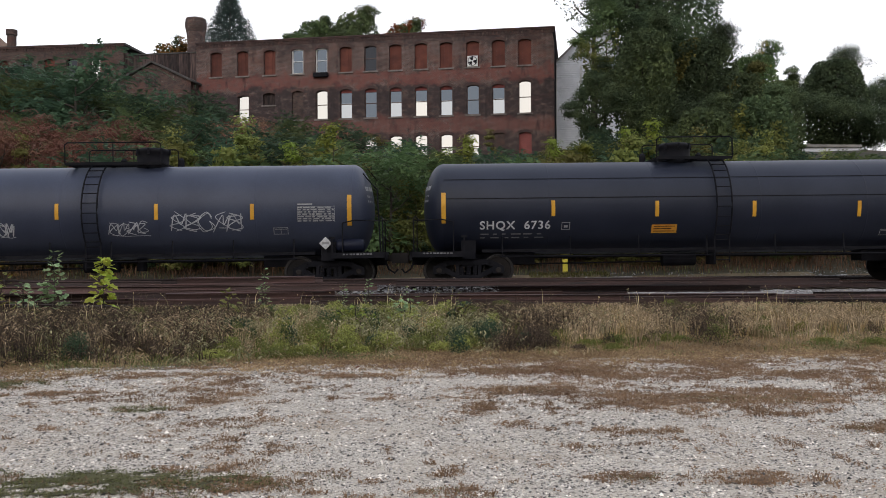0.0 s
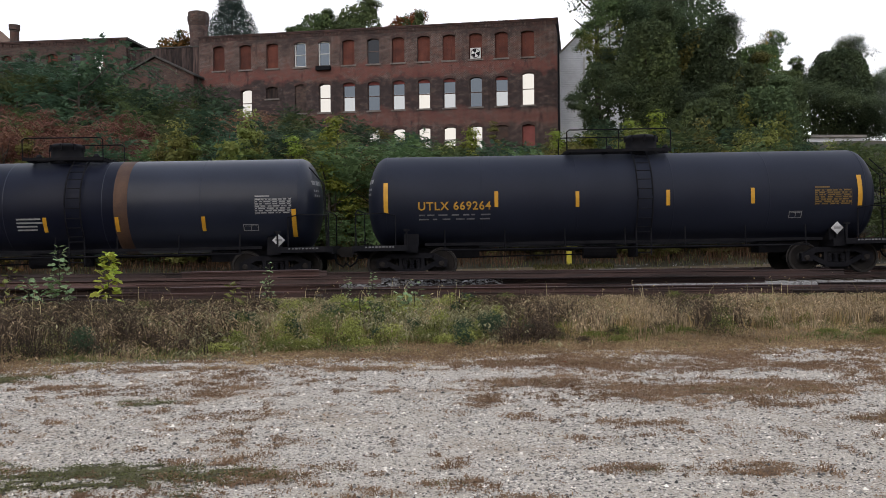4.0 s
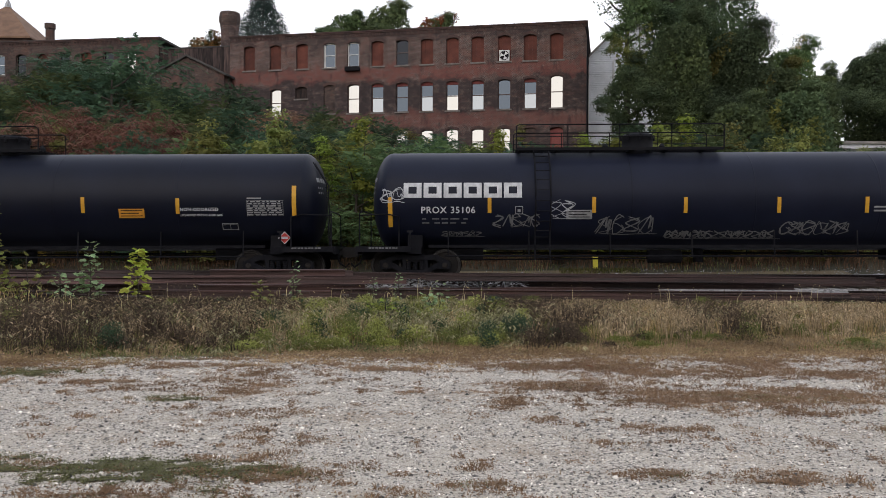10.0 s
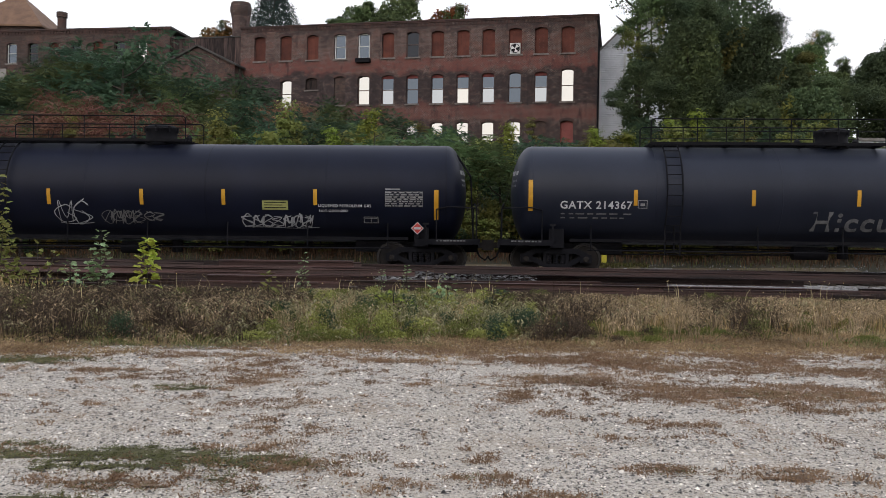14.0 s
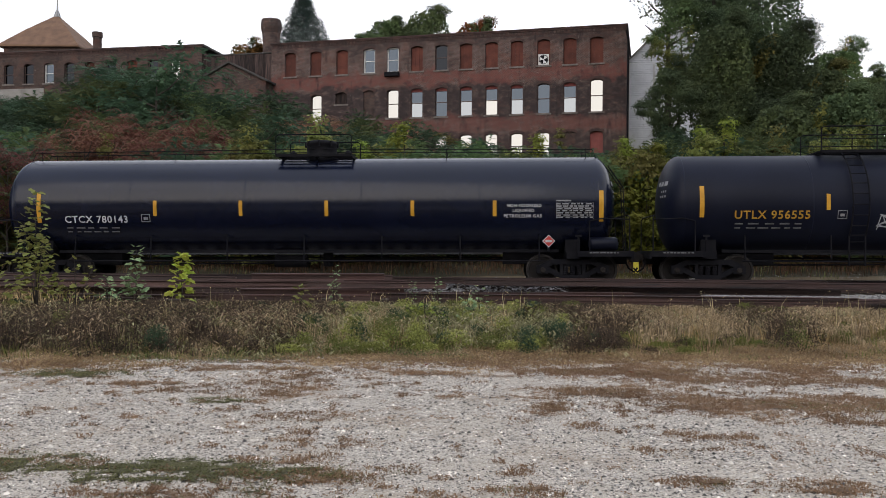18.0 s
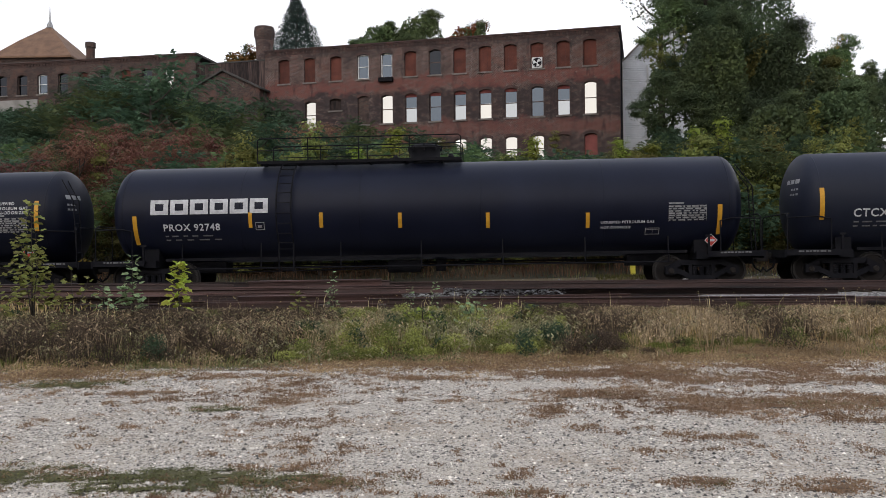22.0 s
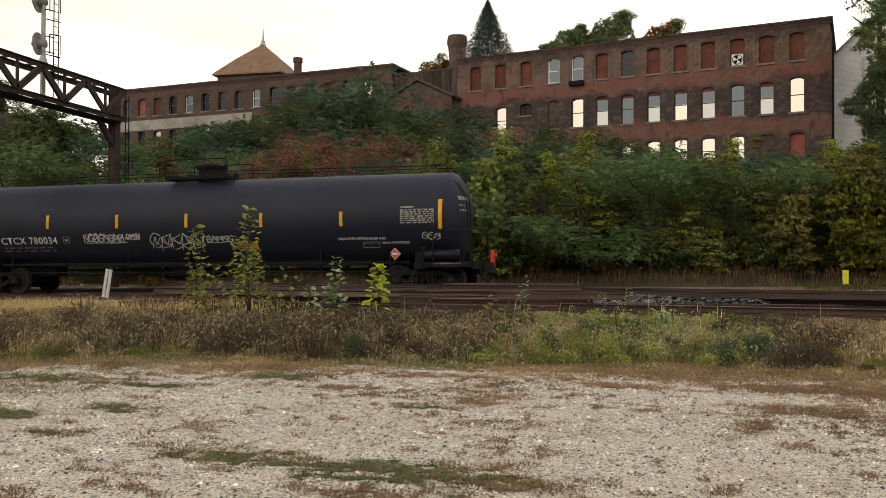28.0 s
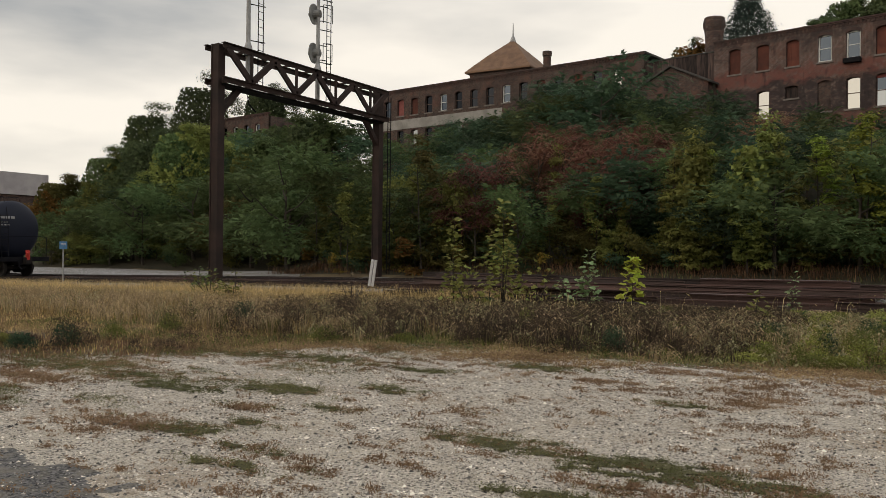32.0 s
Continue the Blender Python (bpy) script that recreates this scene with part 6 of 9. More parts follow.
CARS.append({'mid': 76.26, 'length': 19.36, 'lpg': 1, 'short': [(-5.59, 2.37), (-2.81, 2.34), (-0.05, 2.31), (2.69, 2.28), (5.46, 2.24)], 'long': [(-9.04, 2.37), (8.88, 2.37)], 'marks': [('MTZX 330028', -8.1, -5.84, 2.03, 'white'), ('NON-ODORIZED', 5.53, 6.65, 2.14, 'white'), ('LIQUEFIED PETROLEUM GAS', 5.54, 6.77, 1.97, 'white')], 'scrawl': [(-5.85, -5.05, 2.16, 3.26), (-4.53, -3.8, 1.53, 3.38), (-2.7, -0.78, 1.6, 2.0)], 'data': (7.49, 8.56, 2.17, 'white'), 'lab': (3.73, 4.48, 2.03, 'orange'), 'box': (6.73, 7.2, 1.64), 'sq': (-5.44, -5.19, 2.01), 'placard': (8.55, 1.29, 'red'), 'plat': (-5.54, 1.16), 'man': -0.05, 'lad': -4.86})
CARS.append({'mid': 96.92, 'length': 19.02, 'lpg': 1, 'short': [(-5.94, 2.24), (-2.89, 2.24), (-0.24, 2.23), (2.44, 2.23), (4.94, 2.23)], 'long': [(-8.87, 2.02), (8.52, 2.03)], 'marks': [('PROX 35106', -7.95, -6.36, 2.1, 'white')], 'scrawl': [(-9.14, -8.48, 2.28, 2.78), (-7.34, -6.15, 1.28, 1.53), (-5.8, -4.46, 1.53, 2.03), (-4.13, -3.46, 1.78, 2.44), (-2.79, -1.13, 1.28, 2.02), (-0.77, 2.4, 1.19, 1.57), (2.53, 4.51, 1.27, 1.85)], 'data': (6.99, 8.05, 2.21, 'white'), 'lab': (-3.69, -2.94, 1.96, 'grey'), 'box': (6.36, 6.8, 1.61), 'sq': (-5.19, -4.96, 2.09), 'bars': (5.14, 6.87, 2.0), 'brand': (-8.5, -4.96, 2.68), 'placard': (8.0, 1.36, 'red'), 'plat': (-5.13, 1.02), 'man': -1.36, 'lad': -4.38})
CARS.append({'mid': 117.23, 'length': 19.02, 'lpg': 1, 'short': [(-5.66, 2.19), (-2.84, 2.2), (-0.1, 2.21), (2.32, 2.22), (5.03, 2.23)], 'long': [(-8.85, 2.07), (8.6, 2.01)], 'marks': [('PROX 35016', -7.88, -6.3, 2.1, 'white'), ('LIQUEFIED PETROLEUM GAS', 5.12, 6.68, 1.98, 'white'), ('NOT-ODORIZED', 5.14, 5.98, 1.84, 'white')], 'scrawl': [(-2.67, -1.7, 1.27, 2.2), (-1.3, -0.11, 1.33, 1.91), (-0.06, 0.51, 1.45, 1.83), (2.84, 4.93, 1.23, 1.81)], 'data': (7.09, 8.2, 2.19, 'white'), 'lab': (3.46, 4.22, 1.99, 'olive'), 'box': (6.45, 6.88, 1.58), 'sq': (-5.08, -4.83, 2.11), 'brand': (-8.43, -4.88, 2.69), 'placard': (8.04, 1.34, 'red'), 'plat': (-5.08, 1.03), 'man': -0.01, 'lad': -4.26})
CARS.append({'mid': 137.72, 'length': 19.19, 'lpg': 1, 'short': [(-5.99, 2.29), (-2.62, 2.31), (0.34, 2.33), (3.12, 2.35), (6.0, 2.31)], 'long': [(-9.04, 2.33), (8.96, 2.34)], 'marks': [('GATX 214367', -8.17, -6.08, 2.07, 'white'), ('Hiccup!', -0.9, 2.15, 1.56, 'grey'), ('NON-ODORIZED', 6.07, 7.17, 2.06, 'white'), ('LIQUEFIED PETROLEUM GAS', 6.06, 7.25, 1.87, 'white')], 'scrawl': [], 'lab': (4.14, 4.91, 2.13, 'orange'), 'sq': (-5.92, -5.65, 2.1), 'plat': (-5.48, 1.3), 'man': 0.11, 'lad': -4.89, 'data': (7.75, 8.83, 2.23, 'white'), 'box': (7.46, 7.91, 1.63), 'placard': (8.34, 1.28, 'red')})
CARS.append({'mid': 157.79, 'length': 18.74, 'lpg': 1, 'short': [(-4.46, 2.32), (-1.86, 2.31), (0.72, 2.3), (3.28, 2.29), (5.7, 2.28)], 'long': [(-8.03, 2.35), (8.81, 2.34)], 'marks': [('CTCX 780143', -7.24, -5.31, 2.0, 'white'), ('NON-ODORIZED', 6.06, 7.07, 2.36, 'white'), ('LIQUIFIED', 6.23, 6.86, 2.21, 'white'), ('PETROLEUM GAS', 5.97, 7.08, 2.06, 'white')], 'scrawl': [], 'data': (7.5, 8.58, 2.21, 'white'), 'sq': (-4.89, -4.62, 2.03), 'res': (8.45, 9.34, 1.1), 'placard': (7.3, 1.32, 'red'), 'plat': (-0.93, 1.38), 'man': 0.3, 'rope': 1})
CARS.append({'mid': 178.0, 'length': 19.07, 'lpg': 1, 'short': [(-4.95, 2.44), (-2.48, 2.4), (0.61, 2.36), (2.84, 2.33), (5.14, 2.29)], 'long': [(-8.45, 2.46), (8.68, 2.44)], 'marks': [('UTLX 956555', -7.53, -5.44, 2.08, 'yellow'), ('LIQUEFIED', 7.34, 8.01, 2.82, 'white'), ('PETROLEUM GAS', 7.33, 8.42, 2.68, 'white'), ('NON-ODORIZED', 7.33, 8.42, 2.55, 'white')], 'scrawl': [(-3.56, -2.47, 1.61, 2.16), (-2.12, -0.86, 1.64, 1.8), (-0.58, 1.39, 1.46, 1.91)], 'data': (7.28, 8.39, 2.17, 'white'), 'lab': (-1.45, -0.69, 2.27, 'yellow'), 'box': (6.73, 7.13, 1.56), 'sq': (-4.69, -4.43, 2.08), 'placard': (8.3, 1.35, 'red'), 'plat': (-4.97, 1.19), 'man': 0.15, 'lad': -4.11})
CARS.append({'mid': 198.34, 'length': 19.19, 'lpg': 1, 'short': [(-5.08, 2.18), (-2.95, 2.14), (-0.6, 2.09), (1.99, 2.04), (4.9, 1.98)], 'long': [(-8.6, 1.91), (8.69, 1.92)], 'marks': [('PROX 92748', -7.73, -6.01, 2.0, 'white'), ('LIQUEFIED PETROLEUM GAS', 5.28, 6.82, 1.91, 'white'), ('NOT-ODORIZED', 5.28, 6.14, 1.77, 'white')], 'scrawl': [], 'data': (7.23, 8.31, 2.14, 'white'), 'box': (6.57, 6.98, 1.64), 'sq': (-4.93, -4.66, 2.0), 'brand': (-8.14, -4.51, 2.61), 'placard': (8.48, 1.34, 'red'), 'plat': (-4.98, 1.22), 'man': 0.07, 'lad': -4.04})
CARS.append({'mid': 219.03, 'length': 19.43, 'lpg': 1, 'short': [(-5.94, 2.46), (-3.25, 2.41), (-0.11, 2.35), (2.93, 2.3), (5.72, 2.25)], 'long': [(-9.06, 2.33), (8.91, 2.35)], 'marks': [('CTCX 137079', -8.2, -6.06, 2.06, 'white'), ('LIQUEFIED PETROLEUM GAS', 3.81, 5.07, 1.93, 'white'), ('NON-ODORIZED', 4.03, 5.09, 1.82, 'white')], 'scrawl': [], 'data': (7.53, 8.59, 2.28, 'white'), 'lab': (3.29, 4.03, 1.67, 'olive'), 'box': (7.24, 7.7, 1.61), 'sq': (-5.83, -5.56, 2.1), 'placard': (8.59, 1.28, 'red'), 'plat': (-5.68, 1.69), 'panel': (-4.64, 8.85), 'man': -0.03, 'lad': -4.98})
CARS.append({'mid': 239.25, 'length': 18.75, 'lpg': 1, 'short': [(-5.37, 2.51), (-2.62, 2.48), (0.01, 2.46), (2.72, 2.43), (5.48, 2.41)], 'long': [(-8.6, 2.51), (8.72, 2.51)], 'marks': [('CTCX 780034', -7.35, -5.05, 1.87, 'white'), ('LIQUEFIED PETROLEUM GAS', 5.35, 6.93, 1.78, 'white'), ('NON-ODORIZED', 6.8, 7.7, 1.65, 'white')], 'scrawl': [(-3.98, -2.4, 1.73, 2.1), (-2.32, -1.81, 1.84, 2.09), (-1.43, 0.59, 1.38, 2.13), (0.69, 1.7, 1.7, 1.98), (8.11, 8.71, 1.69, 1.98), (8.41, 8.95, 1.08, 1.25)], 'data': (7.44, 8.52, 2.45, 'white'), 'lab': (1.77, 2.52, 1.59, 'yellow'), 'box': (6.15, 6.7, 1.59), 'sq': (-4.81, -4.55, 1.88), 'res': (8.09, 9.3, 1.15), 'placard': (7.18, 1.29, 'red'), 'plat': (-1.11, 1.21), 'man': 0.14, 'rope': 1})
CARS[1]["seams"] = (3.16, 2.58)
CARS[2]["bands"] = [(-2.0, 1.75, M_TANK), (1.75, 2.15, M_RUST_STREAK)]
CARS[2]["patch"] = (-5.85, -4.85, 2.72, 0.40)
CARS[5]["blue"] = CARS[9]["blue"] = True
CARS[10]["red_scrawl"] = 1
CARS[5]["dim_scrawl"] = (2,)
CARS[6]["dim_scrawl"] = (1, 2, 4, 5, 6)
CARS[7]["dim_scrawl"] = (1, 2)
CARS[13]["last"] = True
LOOKS = [
    ("slate-grey black tank car with white graffiti on its flank", M_TANK_GREY),
    ("faded dark grey tank car with horizontal seams and an orange label", M_TANK_DULL),
    ("patchy grey and black tank car with a rust-brown band", M_TANK_SLATE),
    ("matt black tank car with amber reporting marks", M_TANK_MATTE),
    ("matt black tank car with a glossy flank and amber marks", M_TANK_MATTE),
    ("long black pressure tank car with tall white graffiti", M_TANK),
    ("long black pressure tank car with bold white emblem and graffiti", M_TANK),
    ("long black pressure tank car with bold emblem and a sprayed heart", M_TANK),
    ("long dull black pressure tank car with faint chalky lettering", M_TANK_DULL),
    ("long glossy black pressure tank car with a small platform", M_TANK_GLOSS),
    ("long black pressure tank car with amber marks and graffiti", M_TANK),
    ("long black pressure tank car with bold white emblem", M_TANK),
    ("long matt black pressure tank car with a repainted flank", M_TANK_MATTE),
    ("last matt black tank car of the train with white scrawls", M_TANK_MATTE),
]
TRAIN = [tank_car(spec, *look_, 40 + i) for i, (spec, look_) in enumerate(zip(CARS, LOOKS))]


# ---- stacks of old rails beside the track ----
def rail_bar_mesh(length):
    bm = bmesh.new()
    ends = [[bm.verts.new((x, a, b)) for a, b in RAIL_PROFILE] for x in (0, length)]
    n = len(RAIL_PROFILE)
    for k in range(n):
        bm.faces.new((ends[0][k], ends[1][k], ends[1][(k + 1) % n], ends[0][(k + 1) % n]))
    bm.faces.new(ends[0]), bm.faces.new(ends[1][::-1])
    me = mesh_of(bm, "old_rail")
    me.materials.append(M_RAIL)
    return me


RAIL_BARS = {n: rail_bar_mesh(n) for n in (3.5, 7.0, 11.9)}


def lay_rail(x, y, z, length, yaw=0.0, roll=0.0, tilt=0.0, label="rusty old rail in a stack beside the track"):
    ob = new("old_rail", RAIL_BARS[length])
    ob.matrix_world = pose(x, y, z, roll, tilt, yaw)
    return tagged(ob, label, "rail", group="stacked old rails")


def build_rail_stacks():
    rnd = random.Random(12)
    # the long stack, three layers deep, with ragged ends
    for layer in range(4):
        for k in range(11 - layer * 2):
            y = 20.6 + layer * 0.22 + k * 0.25 + rnd.uniform(-0.07, 0.07)
            x = -14.2 + rnd.uniform(-0.8, 1.5)
            while x < -3.5:
                n = rnd.choice((3.5, 7.0, 7.0, 11.9) if k < 3 else (11.9, 11.9, 7.0))
                n = n if x + n < -1.4 else 3.5
                z = float(ground_z(x + n / 2, y)) + 0.02 + layer * 0.165 + rnd.uniform(-0.02, 0.03)
                if rnd.random() > (0.34 if layer == 3 else 0.2):
                    lay_rail(x, y, z, n, rnd.uniform(-1.3, 1.3) * 7 / n + 0.6, rnd.choice((0, 0, 0, 180)) + rnd.uniform(-16, 16), rnd.uniform(-0.5, 0.5) * 4 / n)
                x += n + rnd.uniform(0.05, 0.7)
    # low spread along the right, drawing nearer to the lot
    for k in range(12):
        y = 23.0 - k * 0.28
        for x in (-0.9, 10.6, 22.2):
            xx = x + rnd.uniform(-1.3, 1.3)
            yy = y - 0.075 * (xx + 0.9) + rnd.uniform(-0.06, 0.06)
            if rnd.random() < 0.46:
                continue
            z = float(ground_z(xx + 6, yy)) + 0.02 + rnd.choice((0.0, 0.0, 0.12, 0.24)) + (0.16 if k < 3 else 0)
            lay_rail(xx, yy, z, 11.9, -4.3 + rnd.uniform(-3.0, 2.6), rnd.choice((0, 0, 0, 180)) + rnd.uniform(-8, 8))
    for k in range(14):
        x = rnd.uniform(-3.5, 8)
        y = rnd.uniform(19.6, 23.2) - 0.05 * x
        lay_rail(x, y, float(ground_z(x, y)) + 0.04, rnd.choice((3.5, 7.0)), rnd.uniform(-9, 7), rnd.choice((0, 90, 180)) + rnd.uniform(-8, 8), rnd.uniform(-0.6, 0.6), "loose rusty rail lying across the stacks")
    for k in range(7):
        bm = bmesh.new()
        box(bm, -0.11, 0.11, -1.3, 1.3, 0, 0.18)
        x = (-12.4, -8.6, -3.2, -1.8, 3.4, 8.5, 13.5)[k]
        y = 21.6 - (0.075 * x if x > 0 else 0)
        ob = part("timber_bearer", bm, M_TIE)
        ob.matrix_world = pose(x, y, float(ground_z(x, y)) - 0.05, 0, 0, rnd.uniform(-6, 6))
        tagged(ob, "dark timber bearer under the stacked rails", "timber", group="timber bearers")


build_rail_stacks()


def stones(name, n, x0, x1, y0, y1, size, material, label, seed, heap=None, near=False):
    """Many small stones as one piece of stuff."""
    r = np.random.default_rng(seed)
    x, y = r.uniform(x0, x1, n), r.uniform(y0, y1, n)
    if near:
        seen = (y > 0.75 * np.abs(x) - 2.0) & (y < lot_edge(x) + 0.3)
        x, y = x[seen], y[seen]
        n = len(x)
    z = ground_z(x, y)
    if heap:
        z = z + heap * np.clip(1 - ((y - (y0 + y1) / 2) / ((y1 - y0) / 2)) ** 2, 0, 1) * r.uniform(0.3, 1, n)
    s = size * r.uniform(0.5, 1.0, n) ** 1.5 * r.choice((0.7, 1.0, 1.7), n, p=(0.6, 0.3, 0.1))
    base = np.array([(1, 0, 0), (0, 1, 0), (-1, 0, 0), (0, -1, 0), (0, 0, 0.75), (0, 0, -0.4)], float)
    a = r.uniform(0, math.tau, n)
    v = base[None] * s[:, None, None] * r.uniform(0.6, 1.3, (n, 6, 1))
    c, q = np.cos(a)[:, None], np.sin(a)[:, None]
    v = np.stack([v[..., 0] * c - v[..., 1] * q + x[:, None], v[..., 0] * q + v[..., 1] * c + y[:, None], v[..., 2] + z[:, None]], -1)
    f = np.array([(0, 1, 4), (1, 2, 4), (2, 3, 4), (3, 0, 4)])
    faces = (np.arange(n)[:, None, None] * 6 + f[None]).reshape(-1, 3)
    return tagged(new(name, raw_mesh(name, v.reshape(-1, 3), faces, material)), label, "stones", kind="stuff")


M_STONE = mat("pale_gravel_stone", (0.34, 0.305, 0.265), (0.68, 0.62, 0.54), 6, 50, 0.9, 0.2, island=0.8)
M_STONE_GREY = mat("grey_ballast_stone", (0.13, 0.125, 0.125), (0.33, 0.32, 0.315), 6, 50, 0.9, 0.2, island=0.5)
stones("gravel_stones", 150000, -12, 9, 2.8, 12.2, 0.0135, M_STONE, "loose pale limestone gravel", 1, near=True)
M_STONE_DARK = mat("dark_gravel_stone", (0.045, 0.040, 0.036), (0.13, 0.115, 0.10), 6, 50, 0.9, 0.2, island=0.6)
stones("gravel_stones", 52000, -12, 9, 2.8, 12.2, 0.0135, M_STONE_DARK, "dark cinders and stones among the gravel", 8, near=True)
stones("gravel_stones", 2200, -9, 8, 2.8, 11, 0.019, M_STONE, "coarser pale gravel stones", 2, near=True)
stones("ballast_heap", 6000, -1.9, 3.0, 22.4, 23.4, 0.045, M_STONE_GREY, "heap of grey ballast stones beside the track", 3, heap=0.46)
stones("ballast_heap", 2500, 4.5, 9.0, 21.2, 21.9, 0.045, M_STONE_GREY, "spilled grey ballast stones between the rails", 4, heap=0.15)
stones("ballast_stones", 26000, -60, 30, 21.5, 33.0, 0.045, M_STONE_GREY, "grey ballast stones along the tracks", 5)


# ---- grasses and weeds ----
def blades(name, x, y, h, w, lean, material, label, seed, category="grass", heads=0.0, lift=0.0, turn=None, head=1.0):
    """Grass as one piece of stuff: every blade a bent strip, some with a drooping seed head."""
    r = np.random.default_rng(seed)
    n = len(x)
    a, b = r.uniform(0, math.tau, n), r.uniform(0, math.tau, n)
    if turn is not None:
        b = turn
    ln = lean * r.uniform(0.2, 1.0, n) * h
    z = ground_z(x, y) - 0.01 + lift
    side = np.stack([np.cos(a), np.sin(a), np.zeros(n)], -1) * (w * r.uniform(0.6, 1.3, n))[:, None] / 2
    base = np.stack([x, y, z], -1)
    bend = np.stack([np.cos(b), np.sin(b), np.zeros(n)], -1)
    mid = base + bend * (ln * 0.28)[:, None] + np.array([0, 0, 1.0]) * (h * 0.6)[:, None]
    tip = base + bend * ln[:, None] + np.array([0, 0, 1.0]) * (h * (1 - 0.25 * lean))[:, None]
    v = np.stack([base - side, base + side, mid - side * 0.75, mid + side * 0.75, tip], 1)
    tri = np.array([(0, 1, 3), (0, 3, 2), (2, 3, 4)])
    faces = (np.arange(n)[:, None, None] * 5 + tri[None]).reshape(-1, 3)
    verts = v.reshape(-1, 3)
    if heads:
        pick = np.flatnonzero(r.uniform(0, 1, n) < heads)
        m = len(pick)
        d = bend[pick] * 0.5 + np.array([0, 0, -0.25])
        d /= np.linalg.norm(d, axis=1, keepdims=True)
        L = r.uniform(0.03, 0.075, m)[:, None] * head
        s2 = np.stack([-bend[pick][:, 1], bend[pick][:, 0], np.zeros(m)], -1) * 0.008 * head
        t = tip[pick]
        hv = np.stack([t, t + d * L * 0.5 + s2, t + d * L, t + d * L * 0.5 - s2, t + d * L * 0.5 + np.array([0, 0, 0.008]), t + d * L * 0.5 - np.array([0, 0, 0.008])], 1)
        ht = np.array([(0, 1, 4), (1, 2, 4), (2, 3, 4), (3, 0, 4), (0, 3, 5), (3, 2, 5), (2, 1, 5), (1, 0, 5)])
        faces = np.concatenate([faces, len(verts) + (np.arange(m)[:, None, None] * 6 + ht[None]).reshape(-1, 3)])
        verts = np.concatenate([verts, hv.reshape(-1, 3)])
    return tagged(new(name, raw_mesh(name, verts, faces, material)), label, category, kind="stuff")


def small_leaves(name, x, y, h, size, material, label, seed, category="weeds", flat=0.6, ratio=0.45):
    """Many small leaves at given heights above the ground, as one piece of stuff."""
    r = np.random.default_rng(seed)
    n = len(x)
    c = np.stack([x, y, ground_z(x, y) + h], -1)
    nrm = r.normal(size=(n, 3)) * (1 - flat) + np.array([0, -0.25 * (1 - flat), 1.0]) * flat
    nrm /= np.linalg.norm(nrm, axis=1, keepdims=True)
    up = r.normal(size=(n, 3))
    t = np.cross(nrm, up)
    t /= np.linalg.norm(t, axis=1, keepdims=True)
    b = np.cross(nrm, t)
    L, W = (size * r.uniform(0.5, 1.3, n))[:, None], (size * ratio * r.uniform(0.5, 1.3, n))[:, None]
    v = np.stack([c - t * L / 2 - b * W / 2, c - t * L / 2 + b * W / 2 + nrm * W * 0.2, c + t * L / 2], 1)
    return tagged(new(name, raw_mesh(name, v.reshape(-1, 3), np.arange(3 * n).reshape(n, 3), material)), label, category, kind="stuff")


def scatter(n, x0, x1, y0, y1, keep, seed):
    r = np.random.default_rng(seed)
    x, y = r.uniform(x0, x1, n), r.uniform(y0, y1, n)
    k = r.uniform(0, 1, n) < keep(x, y)
    return x[k], y[k], np.random.default_rng(seed + 1)


def verge(x, y):
    """1 in the strip of tall weeds between lot and rails, 0 outside."""
    near = 0.75 * smooth_step(4.5, 2.5, x) * smooth_step(-13, -10, x)
    return smooth_step(lot_edge(x) + 0.7 - near, lot_edge(x) + 2.6 - 1.6 * near, y + 0.8 * (fbm(x * 0.9, y * 0.9, 19) - 0.5)) * (1 - smooth_step(19.5, 20.5, y + 0.075 * np.maximum(0, x)))


def low_back(y):
    return 1 - 0.55 * smooth_step(16.8, 18.8, y)


def rising(x, y):
    """Growth is low at the front of the verge and tall in its middle."""
    return (0.30 + 0.70 * smooth_step(lot_edge(x) + 0.4, lot_edge(x) + 2.6, y + 0.9 * (fbm(x * 0.8, y * 0.8, 29) - 0.5))) * low_back(y)


def zone(x, y, lo, hi):
    """1 between two places along the verge, with ragged ends."""
    xx = x + 2.4 * (fbm(x * 0.7, y * 0.7, 27) - 0.5) - 0.09 * (y - 16) * x / 4
    return smooth_step(lo - 0.5, lo + 0.5, xx) * (1 - smooth_step(hi - 0.5, hi + 0.5, xx))


def brown_zone(x, y):
    return np.maximum(np.maximum(zone(x, y, -8.2, -2.8), zone(x, y, 1.8, 3.2)), np.maximum(0.55 * zone(x, y, 5.0, 6.6), 0.5 * zone(x, y, -14, -8.2)))


def green_zone(x, y):
    return np.maximum(zone(x, y, -3.2, 1.9), 0.35 * zone(x, y, -13, -3.2))


def straw_zone(x, y):
    return np.maximum(np.maximum(zone(x, y, 3.0, 5.2), zone(x, y, 6.4, 18)), np.maximum(0.45 * zone(x, y, -4.5, -1.6), 0.5 * zone(x, y, -30, -11)))


def under(y, h, r):
    """Keeps the growth low enough to leave the stacked rails in sight."""
    return np.minimum(h, np.maximum(0.10, 1.40 - 0.063 * y) * r.uniform(0.6, 1.12, len(h)))


